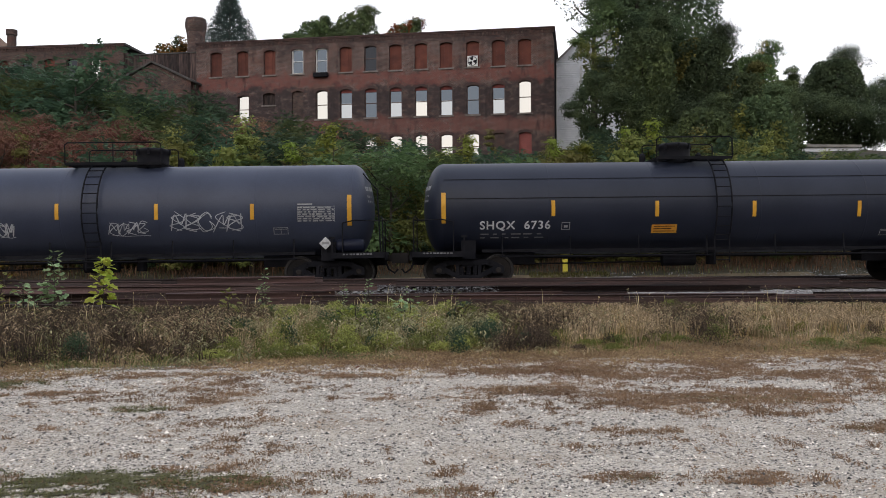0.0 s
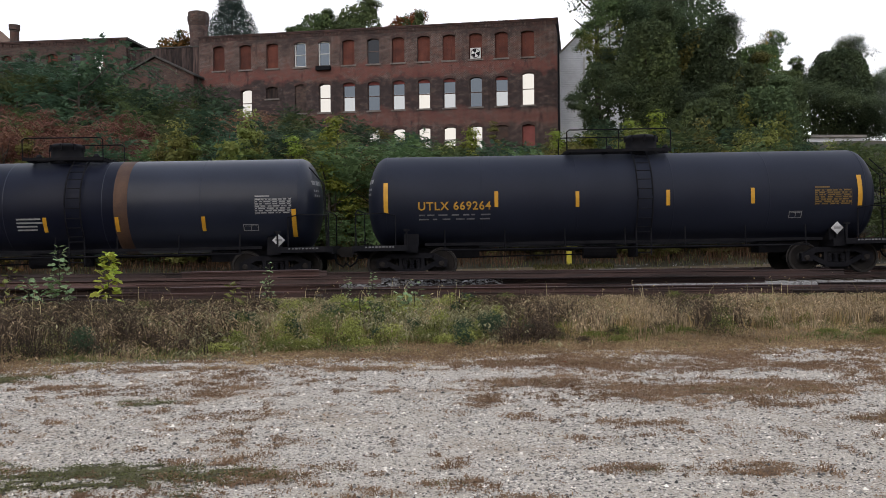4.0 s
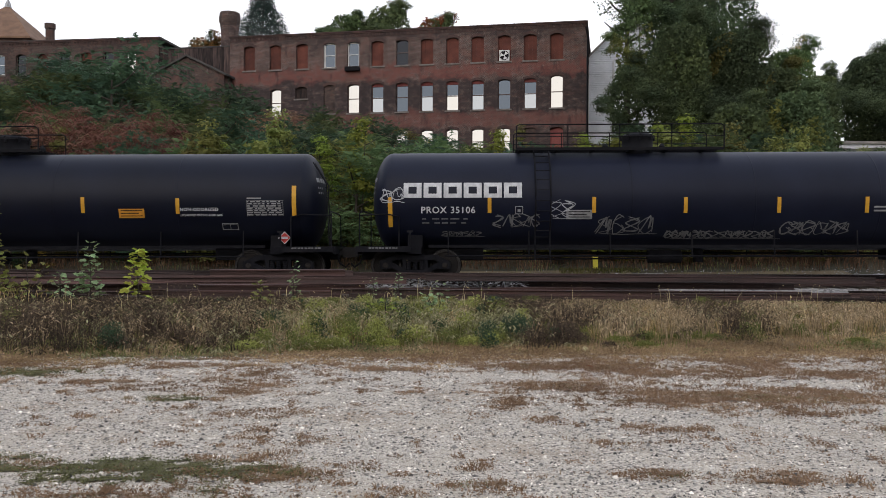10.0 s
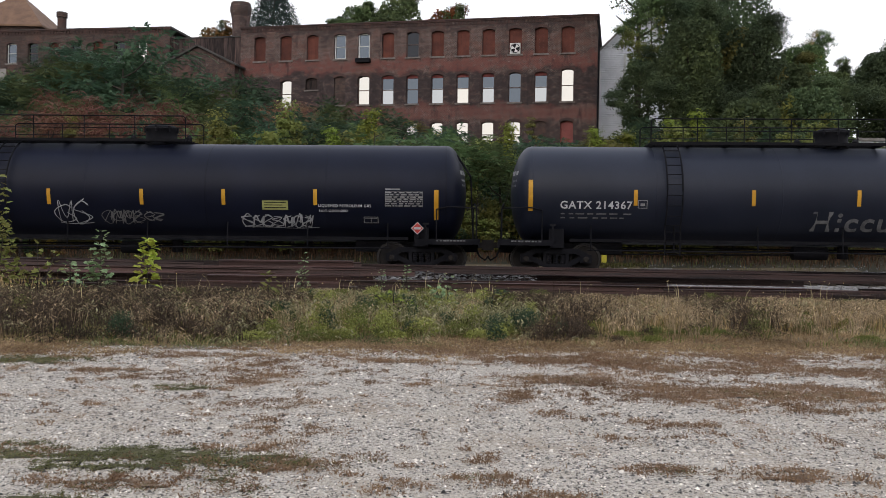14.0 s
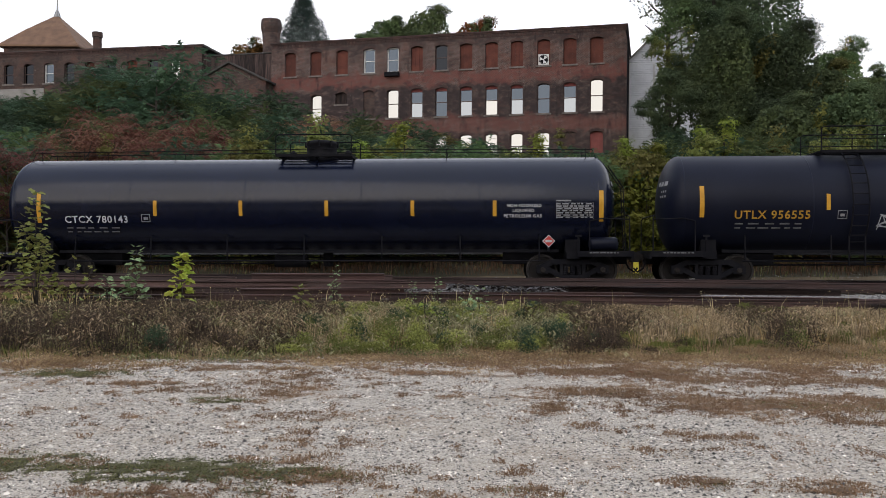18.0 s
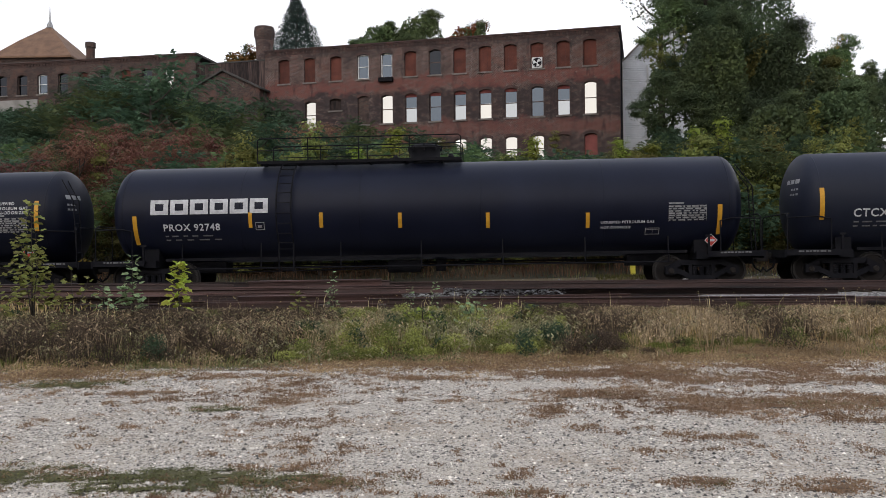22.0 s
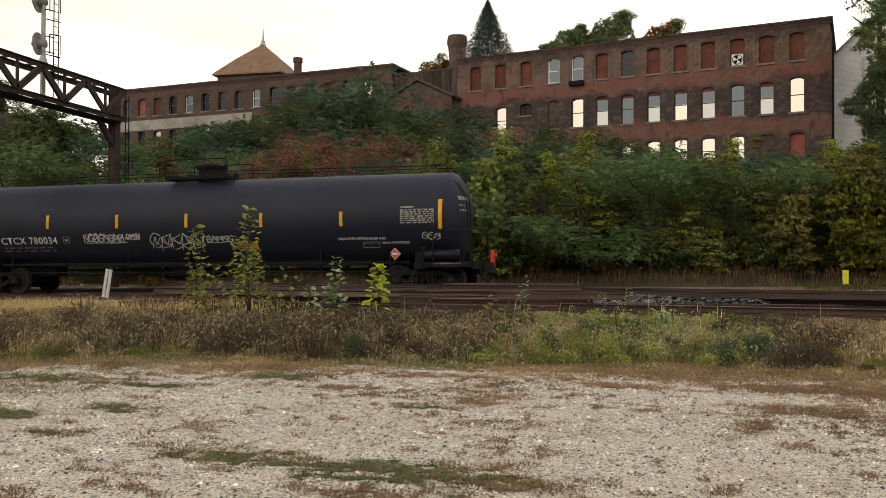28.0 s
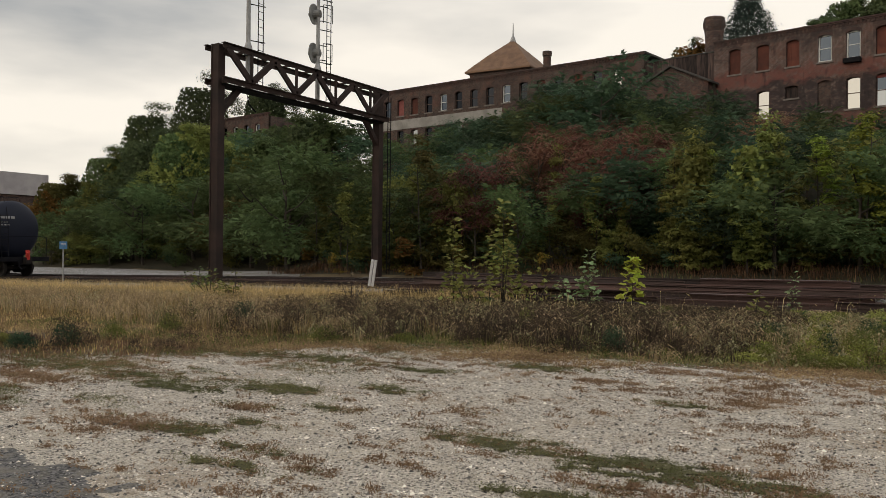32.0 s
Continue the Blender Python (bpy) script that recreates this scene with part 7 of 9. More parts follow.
def tussocks(name, n, x0, x1, y0, y1, keep, per, high, spread, wide, lean, material, label, seed, category="grass", heads=0.0, head=1.0):
    """Grass in separate tufts whose blades lean out from the middle."""
    cx, cy, r = scatter(n, x0, x1, y0, y1, keep, seed)
    tall = r.uniform(0.55, 1.15, len(cx)) * high
    k = np.repeat(np.arange(len(cx)), per)
    turn = r.uniform(0, math.tau, len(k))
    out = np.sqrt(r.uniform(0, 1, len(k))) * spread * np.repeat(r.uniform(0.5, 1.2, len(cx)), per)
    x, y = cx[k] + np.cos(turn) * out, cy[k] + np.sin(turn) * out
    h = under(y, tall[k] * r.uniform(0.55, 1.1, len(k)) * rising(x, y), r)
    return blades(name, x, y, h, wide, lean, material, label, seed + 1, category, heads, 0.0, turn, head)


def build_verge():
    # a thin mat of short mixed grass under everything
    x, y, r = scatter(36000, -30, 17, 11, 20.6, lambda x, y: verge(x, y) * (1 - 0.5 * smooth_step(-13, -17, x)), 31)
    blades("green_grass", x, y, under(y, r.uniform(0.08, 0.26, len(x)), r), 0.011, 0.9, M_GRASS, "short green and yellowing grass along the verge", 34)
    # straw tufts, green tufts with pale drooping heads, and stands of brown stalks
    tussocks("straw_grass", 5200, -30, 17, 11, 20.4, lambda x, y: verge(x, y) * (0.10 + 0.9 * straw_zone(x, y)), 22, 0.58, 0.10, 0.011, 0.85, M_STRAW, "tufts of straw-coloured grass with drooping seed heads", 32, heads=0.35, head=1.7)
    tussocks("straw_grass", 2600, -30, 17, 11, 20.4, lambda x, y: verge(x, y) * (0.15 + 0.6 * straw_zone(x, y)), 18, 0.50, 0.12, 0.011, 0.9, M_TAN, "tufts of tan dry grass", 132)
    tussocks("green_grass", 1200, -24, 17, 11, 20.4, lambda x, y: verge(x, y) * (0.10 + 0.8 * green_zone(x, y)), 20, 0.52, 0.11, 0.012, 0.8, M_GRASS, "tufts of green foxtail grass", 134)
    tussocks("foxtail_grass", 3000, -24, 14, 11, 20.0, lambda x, y: verge(x, y) * (0.12 + 0.8 * green_zone(x, y)), 10, 0.60, 0.10, 0.010, 0.8, M_FOXTAIL, "pale foxtail grass with nodding seed heads", 136, heads=0.9, head=2.1)
    tussocks("weed_stalks", 4200, -24, 14, 11.5, 19.8, lambda x, y: verge(x, y) * brown_zone(x, y), 22, 0.70, 0.16, 0.010, 0.5, M_BROWNWEED, "dense dark brown weed stalks", 36, "weeds", heads=0.6, head=1.1)
    tussocks("weed_stalks", 2000, -24, 14, 11.5, 19.8, lambda x, y: verge(x, y) * brown_zone(x, y), 8, 0.74, 0.14, 0.008, 0.6, M_STRAW, "pale dead stalks among the brown weeds", 138, "weeds", heads=0.9, head=1.8)
    # scattered taller stalks that stand out against the rails
    x, y, r = scatter(1000, -14, 13, 14.5, 20.2, lambda x, y: verge(x, y) * smooth_step(0.40, 0.6, fbm(x * 0.6 + 1, y * 0.5, 47)), 151)
    blades("tall_stalks", x, y, r.uniform(0.35, 0.75, len(x)), 0.010, 0.35, M_BROWNWEED, "tall dry weed stalks in the verge", 152, "weeds", heads=0.9)
    x, y, r = scatter(700, -14, 13, 14.5, 20.2, lambda x, y: verge(x, y) * smooth_step(0.42, 0.6, fbm(x * 0.6 + 5, y * 0.5, 48)), 153)
    blades("tall_stalks", x, y, r.uniform(0.30, 0.70, len(x)), 0.010, 0.5, M_STRAW, "tall straw-coloured stalks with seed heads", 154, "grass", heads=0.9)
    # short tan fringe at the front of the strip and dry meadow to the far side
    x, y, r = scatter(110000, -16, 17, 9.3, 15.5, lambda x, y: smooth_step(lot_edge(x) - 0.5, lot_edge(x) + 0.4, y) * (1 - smooth_step(13.6, 15.5, y)) * (0.12 + 0.88 * smooth_step(-3, 2, x)), 37)
    blades("fringe_grass", x, y, r.uniform(0.02, 0.12, len(x)) * (0.3 + 1.3 * fbm(x * 1.1, y * 1.4, 97)), 0.009, 1.0, M_REDWEED, "short tan and russet grass at the edge of the gravel", 38)
    x, y, r = scatter(60000, -16, 17, 9.3, 15.0, lambda x, y: smooth_step(lot_edge(x) + 0.1, lot_edge(x) + 0.6, y) * smooth_step(0.45, 0.6, fbm(x * 0.5, y * 0.6, 61) + 0.12 * smooth_step(1, -2, x)), 61)
    blades("fringe_grass", x, y, r.uniform(0.04, 0.16, len(x)), 0.010, 0.7, M_GRASS, "short green grass at the edge of the gravel", 62)
    x, y, r = scatter(130000, -40, -8, 5, 23, lambda x, y: smooth_step(lot_edge(x) - 0.5, lot_edge(x) + 0.8, y) * (1 - smooth_step(21.4, 22.4, y)) * (0.35 + 0.65 * smooth_step(0.4, 0.6, fbm(x * 0.3, y * 0.3, 71))) * smooth_step(-8, -13, x), 39)
    blades("dry_meadow", x, y, r.uniform(0.08, 0.40, len(x)) * (0.4 + 0.9 * smooth_step(9, 17, y)), 0.011, 0.7, M_MEADOW, "short dry orange-brown meadow grass", 40)
    x, y, r = scatter(90000, -46, -8, 4, 19, lambda x, y: smooth_step(lot_edge(x) - 1.4, lot_edge(x) + 0.8, y) * smooth_step(0.40, 0.55, fbm(x * 0.35 + 5, y * 0.4, 73)) * smooth_step(-7, -12, x), 41)
    blades("dry_meadow", x, y, r.uniform(0.04, 0.16, len(x)), 0.012, 0.8, M_REDWEED, "tan and rusty dry meadow grass", 42)
    x, y, r = scatter(60000, -40, -8, 4, 19, lambda x, y: smooth_step(lot_edge(x) - 1.4, lot_edge(x) + 0.8, y) * smooth_step(0.50, 0.62, fbm(x * 0.4 + 9, y * 0.5, 74)) * smooth_step(-7, -12, x) * 0.5, 141)
    blades("dry_meadow", x, y, r.uniform(0.04, 0.14, len(x)), 0.012, 0.8, M_GRASS, "olive green turf in the dry meadow", 142)


def build_fringe():
    """Matted low weeds where the gravel gives way to the verge."""
    x, y, r = scatter(330000, -18, 12, 9.0, 15.0, lambda x, y: smooth_step(lot_edge(x) - 1.5, lot_edge(x) + 0.2, y + 1.2 * (fbm(x * 1.3, y * 1.6, 17) - 0.5)) * (1 - smooth_step(13.2, 15, y)) * smooth_step(0.34, 0.50, fbm(x * 0.7 + 4, y * 1.1, 18) + 0.13 * smooth_step(-4, -1, x) + 0.12 * smooth_step(-8, -11, x)) * 0.8, 161)
    small_leaves("fringe_weeds", x, y, r.uniform(0.003, 0.05, len(x)), 0.034, M_REDWEED, "matted russet weeds at the edge of the gravel", 162, ratio=0.55)
    x, y, r = scatter(330000, -18, 12, 9.0, 15.0, lambda x, y: smooth_step(lot_edge(x) - 0.5, lot_edge(x) + 0.7, y + 1.0 * (fbm(x * 1.3 + 6, y * 1.6, 17) - 0.5)) * (1 - smooth_step(13.2, 15, y)) * smooth_step(0.58, 0.44, fbm(x * 0.7 + 4, y * 1.1, 18) + 0.13 * smooth_step(-4, -1, x) + 0.12 * smooth_step(-8, -11, x)) * 0.8, 163)
    small_leaves("fringe_weeds", x, y, r.uniform(0.003, 0.06, len(x)), 0.034, M_TURF, "matted green weeds at the edge of the gravel", 164, ratio=0.5)


def build_forbs():
    """Bushy weeds that break up the grass: clumps of small leaves on stalks."""
    rnd = random.Random(61)
    r = np.random.default_rng(62)
    sets = {"dark": ([], M_BROWNWEED, "dark brown seeding weeds in the verge", 0.028), "green": ([], M_LEAF_DEEP, "dark green bushy weeds in the verge", 0.045), "lime": ([], M_GOLDENROD, "yellow-green goldenrod in the verge", 0.042), "olive": ([], M_LEAF_OLIVE, "olive and yellowing weeds in the verge", 0.038)}
    for k in range(560):
        x = rnd.uniform(-13.5, 14) if k % 9 else rnd.uniform(-24, -13)
        y = rnd.uniform(float(lot_edge(np.float64(x))) + 0.5, 19.3) if k % 3 else float(lot_edge(np.float64(x))) + rnd.uniform(0.4, 1.6)
        px, py = np.float64(x), np.float64(y)
        brown, green, straw = float(brown_zone(px, py)), float(green_zone(px, py)), float(straw_zone(px, py))
        if straw > 0.6 and rnd.random() < 0.6:
            continue
        key = "dark" if brown > 0.4 and rnd.random() < 0.75 else (rnd.choice(("lime", "lime", "olive", "olive", "green")) if green > 0.5 else rnd.choice(("olive", "green", "dark")))
        if x < -12 or straw > 0.5:
            key = rnd.choice(("olive", "dark"))
        h = (0.55 if x < -12 or straw > 0.5 else 1.0) * min(rnd.uniform(0.22, 0.55) * (1.15 if key == "dark" else 1.0) * (1.0 if k % 3 else 0.6), max(0.12, 1.40 - 0.063 * y) * rnd.uniform(0.7, 1.1))
        w = rnd.uniform(0.14, 0.42)
        n = int(620 * (w / 0.3) ** 1.3)
        u = r.uniform(0, 1, n) ** 0.7
        a, q = r.uniform(0, math.tau, n), np.sqrt(r.uniform(0, 1, n)) * w * (1.05 - 0.6 * u)
        sets[key][0].append(np.stack([x + np.cos(a) * q, y + np.sin(a) * q * 0.8, u * h * r.uniform(0.7, 1.1, n)], -1))
    for key, (pts, m_, label, size) in sets.items():
        p = np.concatenate(pts)
        small_leaves("verge_weeds", p[:, 0], p[:, 1], p[:, 2], size, m_, label, 63, flat=0.4)


build_verge()
build_fringe()
build_forbs()

# low growth on the lot: middle, half width, half depth, share of green
PATCHES = [(-1.9, 5.75, 1.15, 0.30, 0.9), (-2.9, 5.9, 0.55, 0.20, 0.8), (-3.4, 6.05, 0.6, 0.22, 0.8), (-1.75, 5.2, 0.7, 0.2, 0.3), (-2.5, 8.5, 0.32, 0.13, 1.0), (-4.7, 10.1, 0.6, 0.3, 0.9), (-0.9, 5.6, 0.3, 0.2, 0.1), (0.35, 5.4, 0.25, 0.1, 0.2), (0.75, 5.0, 0.2, 0.1, 0.3), (-2.2, 4.75, 0.5, 0.13, 0.9), (1.6, 5.6, 0.3, 0.12, 0.1), (2.3, 5.5, 0.5, 0.16, 0.1), (2.9, 8.4, 0.8, 0.45, 0.05), (3.9, 8.5, 0.9, 0.5, 0.1), (4.6, 7.0, 0.5, 0.3, 0.1), (1.6, 9.2, 0.7, 0.3, 0.05), (3.2, 10.4, 1.2, 0.4, 0.1), (1.7, 10.7, 1.0, 0.35, 0.1), (-0.4, 10.4, 0.6, 0.2, 0.05), (0.9, 8.2, 0.25, 0.16, 0.0),
           (-6.3, 4.85, 0.50, 0.22, 0.15), (-5.75, 4.9, 0.42, 0.2, 0.9), (-4.6, 4.25, 0.55, 0.12, 0.9), (-4.75, 4.7, 0.35, 0.13, 0.7), (-4.05, 4.5, 0.2, 0.12, 0.1), (-5.35, 5.35, 0.3, 0.12, 0.6), (-6.5, 6.8, 0.7, 0.3, 0.9), (-7.4, 6.35, 0.6, 0.2, 0.9), (-8.5, 6.7, 0.9, 0.35, 0.7), (-10.2, 7.0, 1.2, 0.6, 0.4), (-9.5, 5.9, 0.9, 0.3, 0.2), (-5.4, 7.5, 0.4, 0.2, 0.8), (-6.0, 5.9, 0.35, 0.16, 0.3), (-5.2, 6.3, 0.3, 0.15, 0.7), (-7.8, 9.1, 1.0, 0.3, 0.9), (-9.0, 9.0, 1.1, 0.4, 0.6), (-11.0, 8.6, 1.6, 0.6, 0.3), (-5.9, 9.0, 0.5, 0.2, 0.9), (-12.9, 8.0, 1.6, 0.8, 0.3), (-3.6, 9.4, 0.4, 0.16, 0.1), (-1.4, 7.5, 0.16, 0.08, 0.2), (-1.2, 8.7, 0.25, 0.1, 0.1), (-4.0, 6.9, 0.2, 0.1, 0.3)]


def build_lot_weeds():
    """Low mats of green and rust-brown weeds that creep over the gravel."""
    def cover(x, y, side):
        g = np.zeros(len(x))
        edge = 1.6 * (value_noise(x * 4, y * 6, 77) - 0.5) + 1.8 * (value_noise(x * 12, y * 17, 78) - 0.5) + 1.2 * (value_noise(x * 31, y * 37, 76) - 0.5)
        for px, py, rx, ry, green in PATCHES:
            d = ((x - px) / rx) ** 2 + ((y - py) / ry) ** 2 + edge
            part_ = (1 - smooth_step(0.0, 2.0 if px < -4 else 1.7, d)) ** 1.2
            tone = smooth_step(0.2, 0.8, green + 0.8 * (value_noise(x * 3 + 9, y * 4, 79) - 0.5))
            g = np.maximum(g, part_ * (tone if side else 1 - tone))
        return g

    def clump(x, y):
        return 0.45 + 0.55 * smooth_step(0.35, 0.6, 0.6 * value_noise(x * 8, y * 10, 63) + 0.4 * value_noise(x * 21, y * 25, 64))

    def in_view(x, y):
        return (y > 0.75 * np.abs(x) - 2.0).astype(float)

    def brown(x, y):
        f = fbm(x * 0.9 + 2, y * 1.3, 51) + 0.40 * (value_noise(x * 5, y * 8.0, 54) - 0.5) + 0.36 * (value_noise(x * 17, y * 21, 58) - 0.5)
        want = 0.665 - 0.25 * smooth_step(8.0, 11.4, y) - 0.09 * smooth_step(0.0, 3.0, x) * smooth_step(6.5, 9, y) + 0.09 * smooth_step(0, -3, x)
        bits = 0.6 * smooth_step(0.70, 0.88, value_noise(x * 6.5, y * 8.5, 55) * (0.75 + 0.4 * value_noise(x * 0.8, y * 0.9, 59)))
        return np.maximum(np.maximum(0.85 * smooth_step(want - 0.06, want + 0.24, f), cover(x, y, False) * clump(x, y)), bits)

    def green(x, y):
        left = smooth_step(-5.5, -9, x) * smooth_step(0.52, 0.62, fbm(x * 0.7, y * 1.3, 57))
        return np.maximum(cover(x, y, True) * clump(x, y), left * 0.7)
    def mat_sheet(name, side, level, material, label):
        """Thin matted earth under the thickest growth."""
        xs, ys = np.arange(-13, 9, 0.035), np.arange(3.2, 11.4, 0.03)
        gx, gy = np.meshgrid(xs, ys)
        fx, fy = gx.ravel(), gy.ravel()
        g = cover(fx, fy, side) if side else np.maximum(cover(fx, fy, False), brown(fx, fy) * 0.9)
        z = ground_z(fx, fy) + 0.003 + 0.012 * value_noise(fx * 14, fy * 14, 4)
        idx = np.arange(gx.size).reshape(gx.shape)
        faces = np.stack([idx[:-1, :-1], idx[:-1, 1:], idx[1:, 1:], idx[1:, :-1]], -1).reshape(-1, 4)
        keep = (g[faces].min(1) > level) & (fy[faces[:, 0]] > 0.75 * np.abs(fx[faces[:, 0]]) - 2.0)
        used, inv = np.unique(faces[keep], return_inverse=True)
        me = raw_mesh(name, np.stack([fx, fy, z], -1)[used], inv.reshape(-1, 4), material)
        me.polygons.foreach_set("use_smooth", np.ones(len(me.polygons), bool))
        tagged(new(name, me), label, "turf", kind="stuff")
    mat_sheet("turf_mat", True, 0.60, M_TURFMAT, "matted mossy earth in the gravel")
    mat_sheet("weed_mat", False, 0.72, M_WEEDMAT, "matted brown roots and dead leaves in the gravel")
    x, y, r = scatter(1500000, -13, 9, 3.0, 12.4, lambda x, y: in_view(x, y) * brown(x, y) * 0.9, 43)
    small_leaves("lot_weeds", x, y, r.uniform(0.004, 0.030, len(x)) * (0.4 + 0.8 * value_noise(x * 9, y * 11, 66)), 0.021, M_REDWEED, "low rust-brown weeds creeping over the gravel", 44, ratio=0.6)
    x, y, r = scatter(240000, -13, 10, 3.0, 12.6, lambda x, y: in_view(x, y) * brown(x, y) * 0.6, 47)
    blades("lot_weeds", x, y, r.uniform(0.015, 0.065, len(x)), 0.005, 1.1, M_TAN, "low tan grass in the gravel", 48, "weeds")
    cx, cy, r = scatter(30000, -13, 10, 3.2, 13.0, lambda x, y: in_view(x, y) * np.maximum(smooth_step(0.25, 0.7, brown(x, y)), 0.5 * smooth_step(lot_edge(x) - 0.6, lot_edge(x) + 0.3, y) * smooth_step(-2, 2, x)), 171)
    k = np.repeat(np.arange(len(cx)), 9)
    turn = r.uniform(0, math.tau, len(k))
    out = np.sqrt(r.uniform(0, 1, len(k))) * np.repeat(r.uniform(0.02, 0.07, len(cx)), 9)
    blades("lot_tufts", cx[k] + np.cos(turn) * out, cy[k] + np.sin(turn) * out, np.repeat(r.uniform(0.025, 0.10, len(cx)), 9) * r.uniform(0.5, 1.1, len(k)), 0.007, 1.1, M_REDWEED, "small russet tufts in the gravel", 172, "weeds", turn=turn)
    x, y, r = scatter(1900000, -13, 8, 3.0, 12.4, lambda x, y: in_view(x, y) * green(x, y), 45)
    small_leaves("lot_grass", x, y, r.uniform(0.008, 0.032, len(x)) * (0.5 + 0.8 * value_noise(x * 9, y * 11, 67)), 0.014, M_TURF, "patches of low green weeds in the gravel", 46, ratio=0.6)
    x, y, r = scatter(160000, -13, 8, 3.0, 12.6, lambda x, y: in_view(x, y) * green(x, y) * 0.8, 49)
    blades("lot_grass", x, y, r.uniform(0.02, 0.060, len(x)) * (0.6 + 0.9 * value_noise(x * 7, y * 8, 68)), 0.005, 1.0, M_TURF, "patches of short green grass in the gravel", 50)


def build_asphalt():
    """A worn remnant of asphalt in the gravel."""
    g = np.linspace(-1, 1, 41)
    ax, ay = np.meshgrid(g, g)
    x, y = -5.9 + ax * 1.8, 3.0 + ay * 0.85
    d = ax ** 2 + ay ** 2 + 1.1 * (fbm(x * 2.4, y * 3.0, 15) - 0.5)
    z = ground_z(x, y) + 0.005 - 0.03 * smooth_step(0.6, 0.85, d)
    idx = np.arange(41 * 41).reshape(41, 41)
    faces = np.stack([idx[:-1, :-1], idx[:-1, 1:], idx[1:, 1:], idx[1:, :-1]], -1).reshape(-1, 4)
    keep = d.ravel()[faces].max(1) < 0.95
    me = raw_mesh("asphalt_patch", np.stack([x, y, z], -1).reshape(-1, 3), faces[keep], M_ASPHALT)
    tagged(new("asphalt_patch", me), "crumbling remnant of grey asphalt in the gravel", "pavement", kind="structure")


build_lot_weeds()
build_asphalt()


# ---- leaves, shrubs and trees ----
def leaf_arrays(c, nrm, length, width, r):
    """Pointed leaf blades, one face each."""
    n = len(c)
    up = r.normal(size=(n, 3))
    t = np.cross(nrm, up)
    t /= np.linalg.norm(t, axis=1, keepdims=True) + 1e-9
    b = np.cross(nrm, t)
    L, W = length * r.uniform(0.6, 1.25, n)[:, None], width * r.uniform(0.6, 1.25, n)[:, None]
    v = np.stack([c - t * L * 0.4 - b * W * 0.55, c - t * L * 0.4 + b * W * 0.55, c + t * L * 0.6 - nrm * L * 0.15], 1)
    return v.reshape(-1, 3), np.arange(3 * n).reshape(n, 3)


def crown_mesh(name, lobes, count, length, width, material, seed, hollow=0.55, fill=0.0):
    r = np.random.default_rng(seed)
    area = np.array([l[1][0] * l[1][2] for l in lobes])
    pick = r.choice(len(lobes), count, p=area / area.sum())
    # sprays of leaves: each grows along a short drooping twig at the skin of a lobe
    per = 9
    m = count // per
    count = m * per
    pick = pick[:m]
    d = r.normal(size=(m, 3))
    d[:, 2] = np.where(d[:, 2] < -0.4, -d[:, 2] * 0.5, d[:, 2])
    d /= np.linalg.norm(d, axis=1, keepdims=True)
    cen = np.array([l[0] for l in lobes])[pick]
    rad = np.array([l[1] for l in lobes])[pick]
    k = r.uniform(hollow, 1.0, m) * (0.8 + 0.4 * value_noise(d[:, 0] * 2.3 + pick, d[:, 2] * 2.3 + pick * 1.7, seed))
    root = cen + d * rad * k[:, None]
    way = d * np.array([1, 1, 0.5]) + r.normal(size=(m, 3)) * 0.45
    way /= np.linalg.norm(way, axis=1, keepdims=True)
    u = np.tile(np.linspace(0, 1, per), m)
    way, root = np.repeat(way, per, 0), np.repeat(root, per, 0)
    reach = np.repeat(r.uniform(2.0, 3.6, m), per) * length
    c = root + way * (u * reach)[:, None] + r.normal(size=(count, 3)) * length * 0.22
    c[:, 2] -= u * u * reach * 0.35
    nrm = np.repeat(d, per, 0) * 0.35 + r.normal(size=(count, 3)) * 0.42 + np.array([0, 0, 0.9])
    nrm /= np.linalg.norm(nrm, axis=1, keepdims=True)
    v, f = leaf_arrays(c, nrm, length, width, r)
    if fill:
        # larger leaves deep inside close the view through the crown
        q = int(count * fill)
        p2 = r.choice(len(lobes), q, p=area / area.sum())
        d2 = r.normal(size=(q, 3))
        d2 /= np.linalg.norm(d2, axis=1, keepdims=True)
        c2 = np.array([l[0] for l in lobes])[p2] * np.array([0.9, 0.9, 1]) + d2 * np.array([l[1] for l in lobes])[p2] * r.uniform(0.2, 0.8, q)[:, None]
        v2, f2 = leaf_arrays(c2, d2, length * 1.9, width * 2.4, r)
        v, f = np.concatenate([v, v2]), np.concatenate([f, f2 + len(v)])
    return raw_mesh(name, v, f, material)


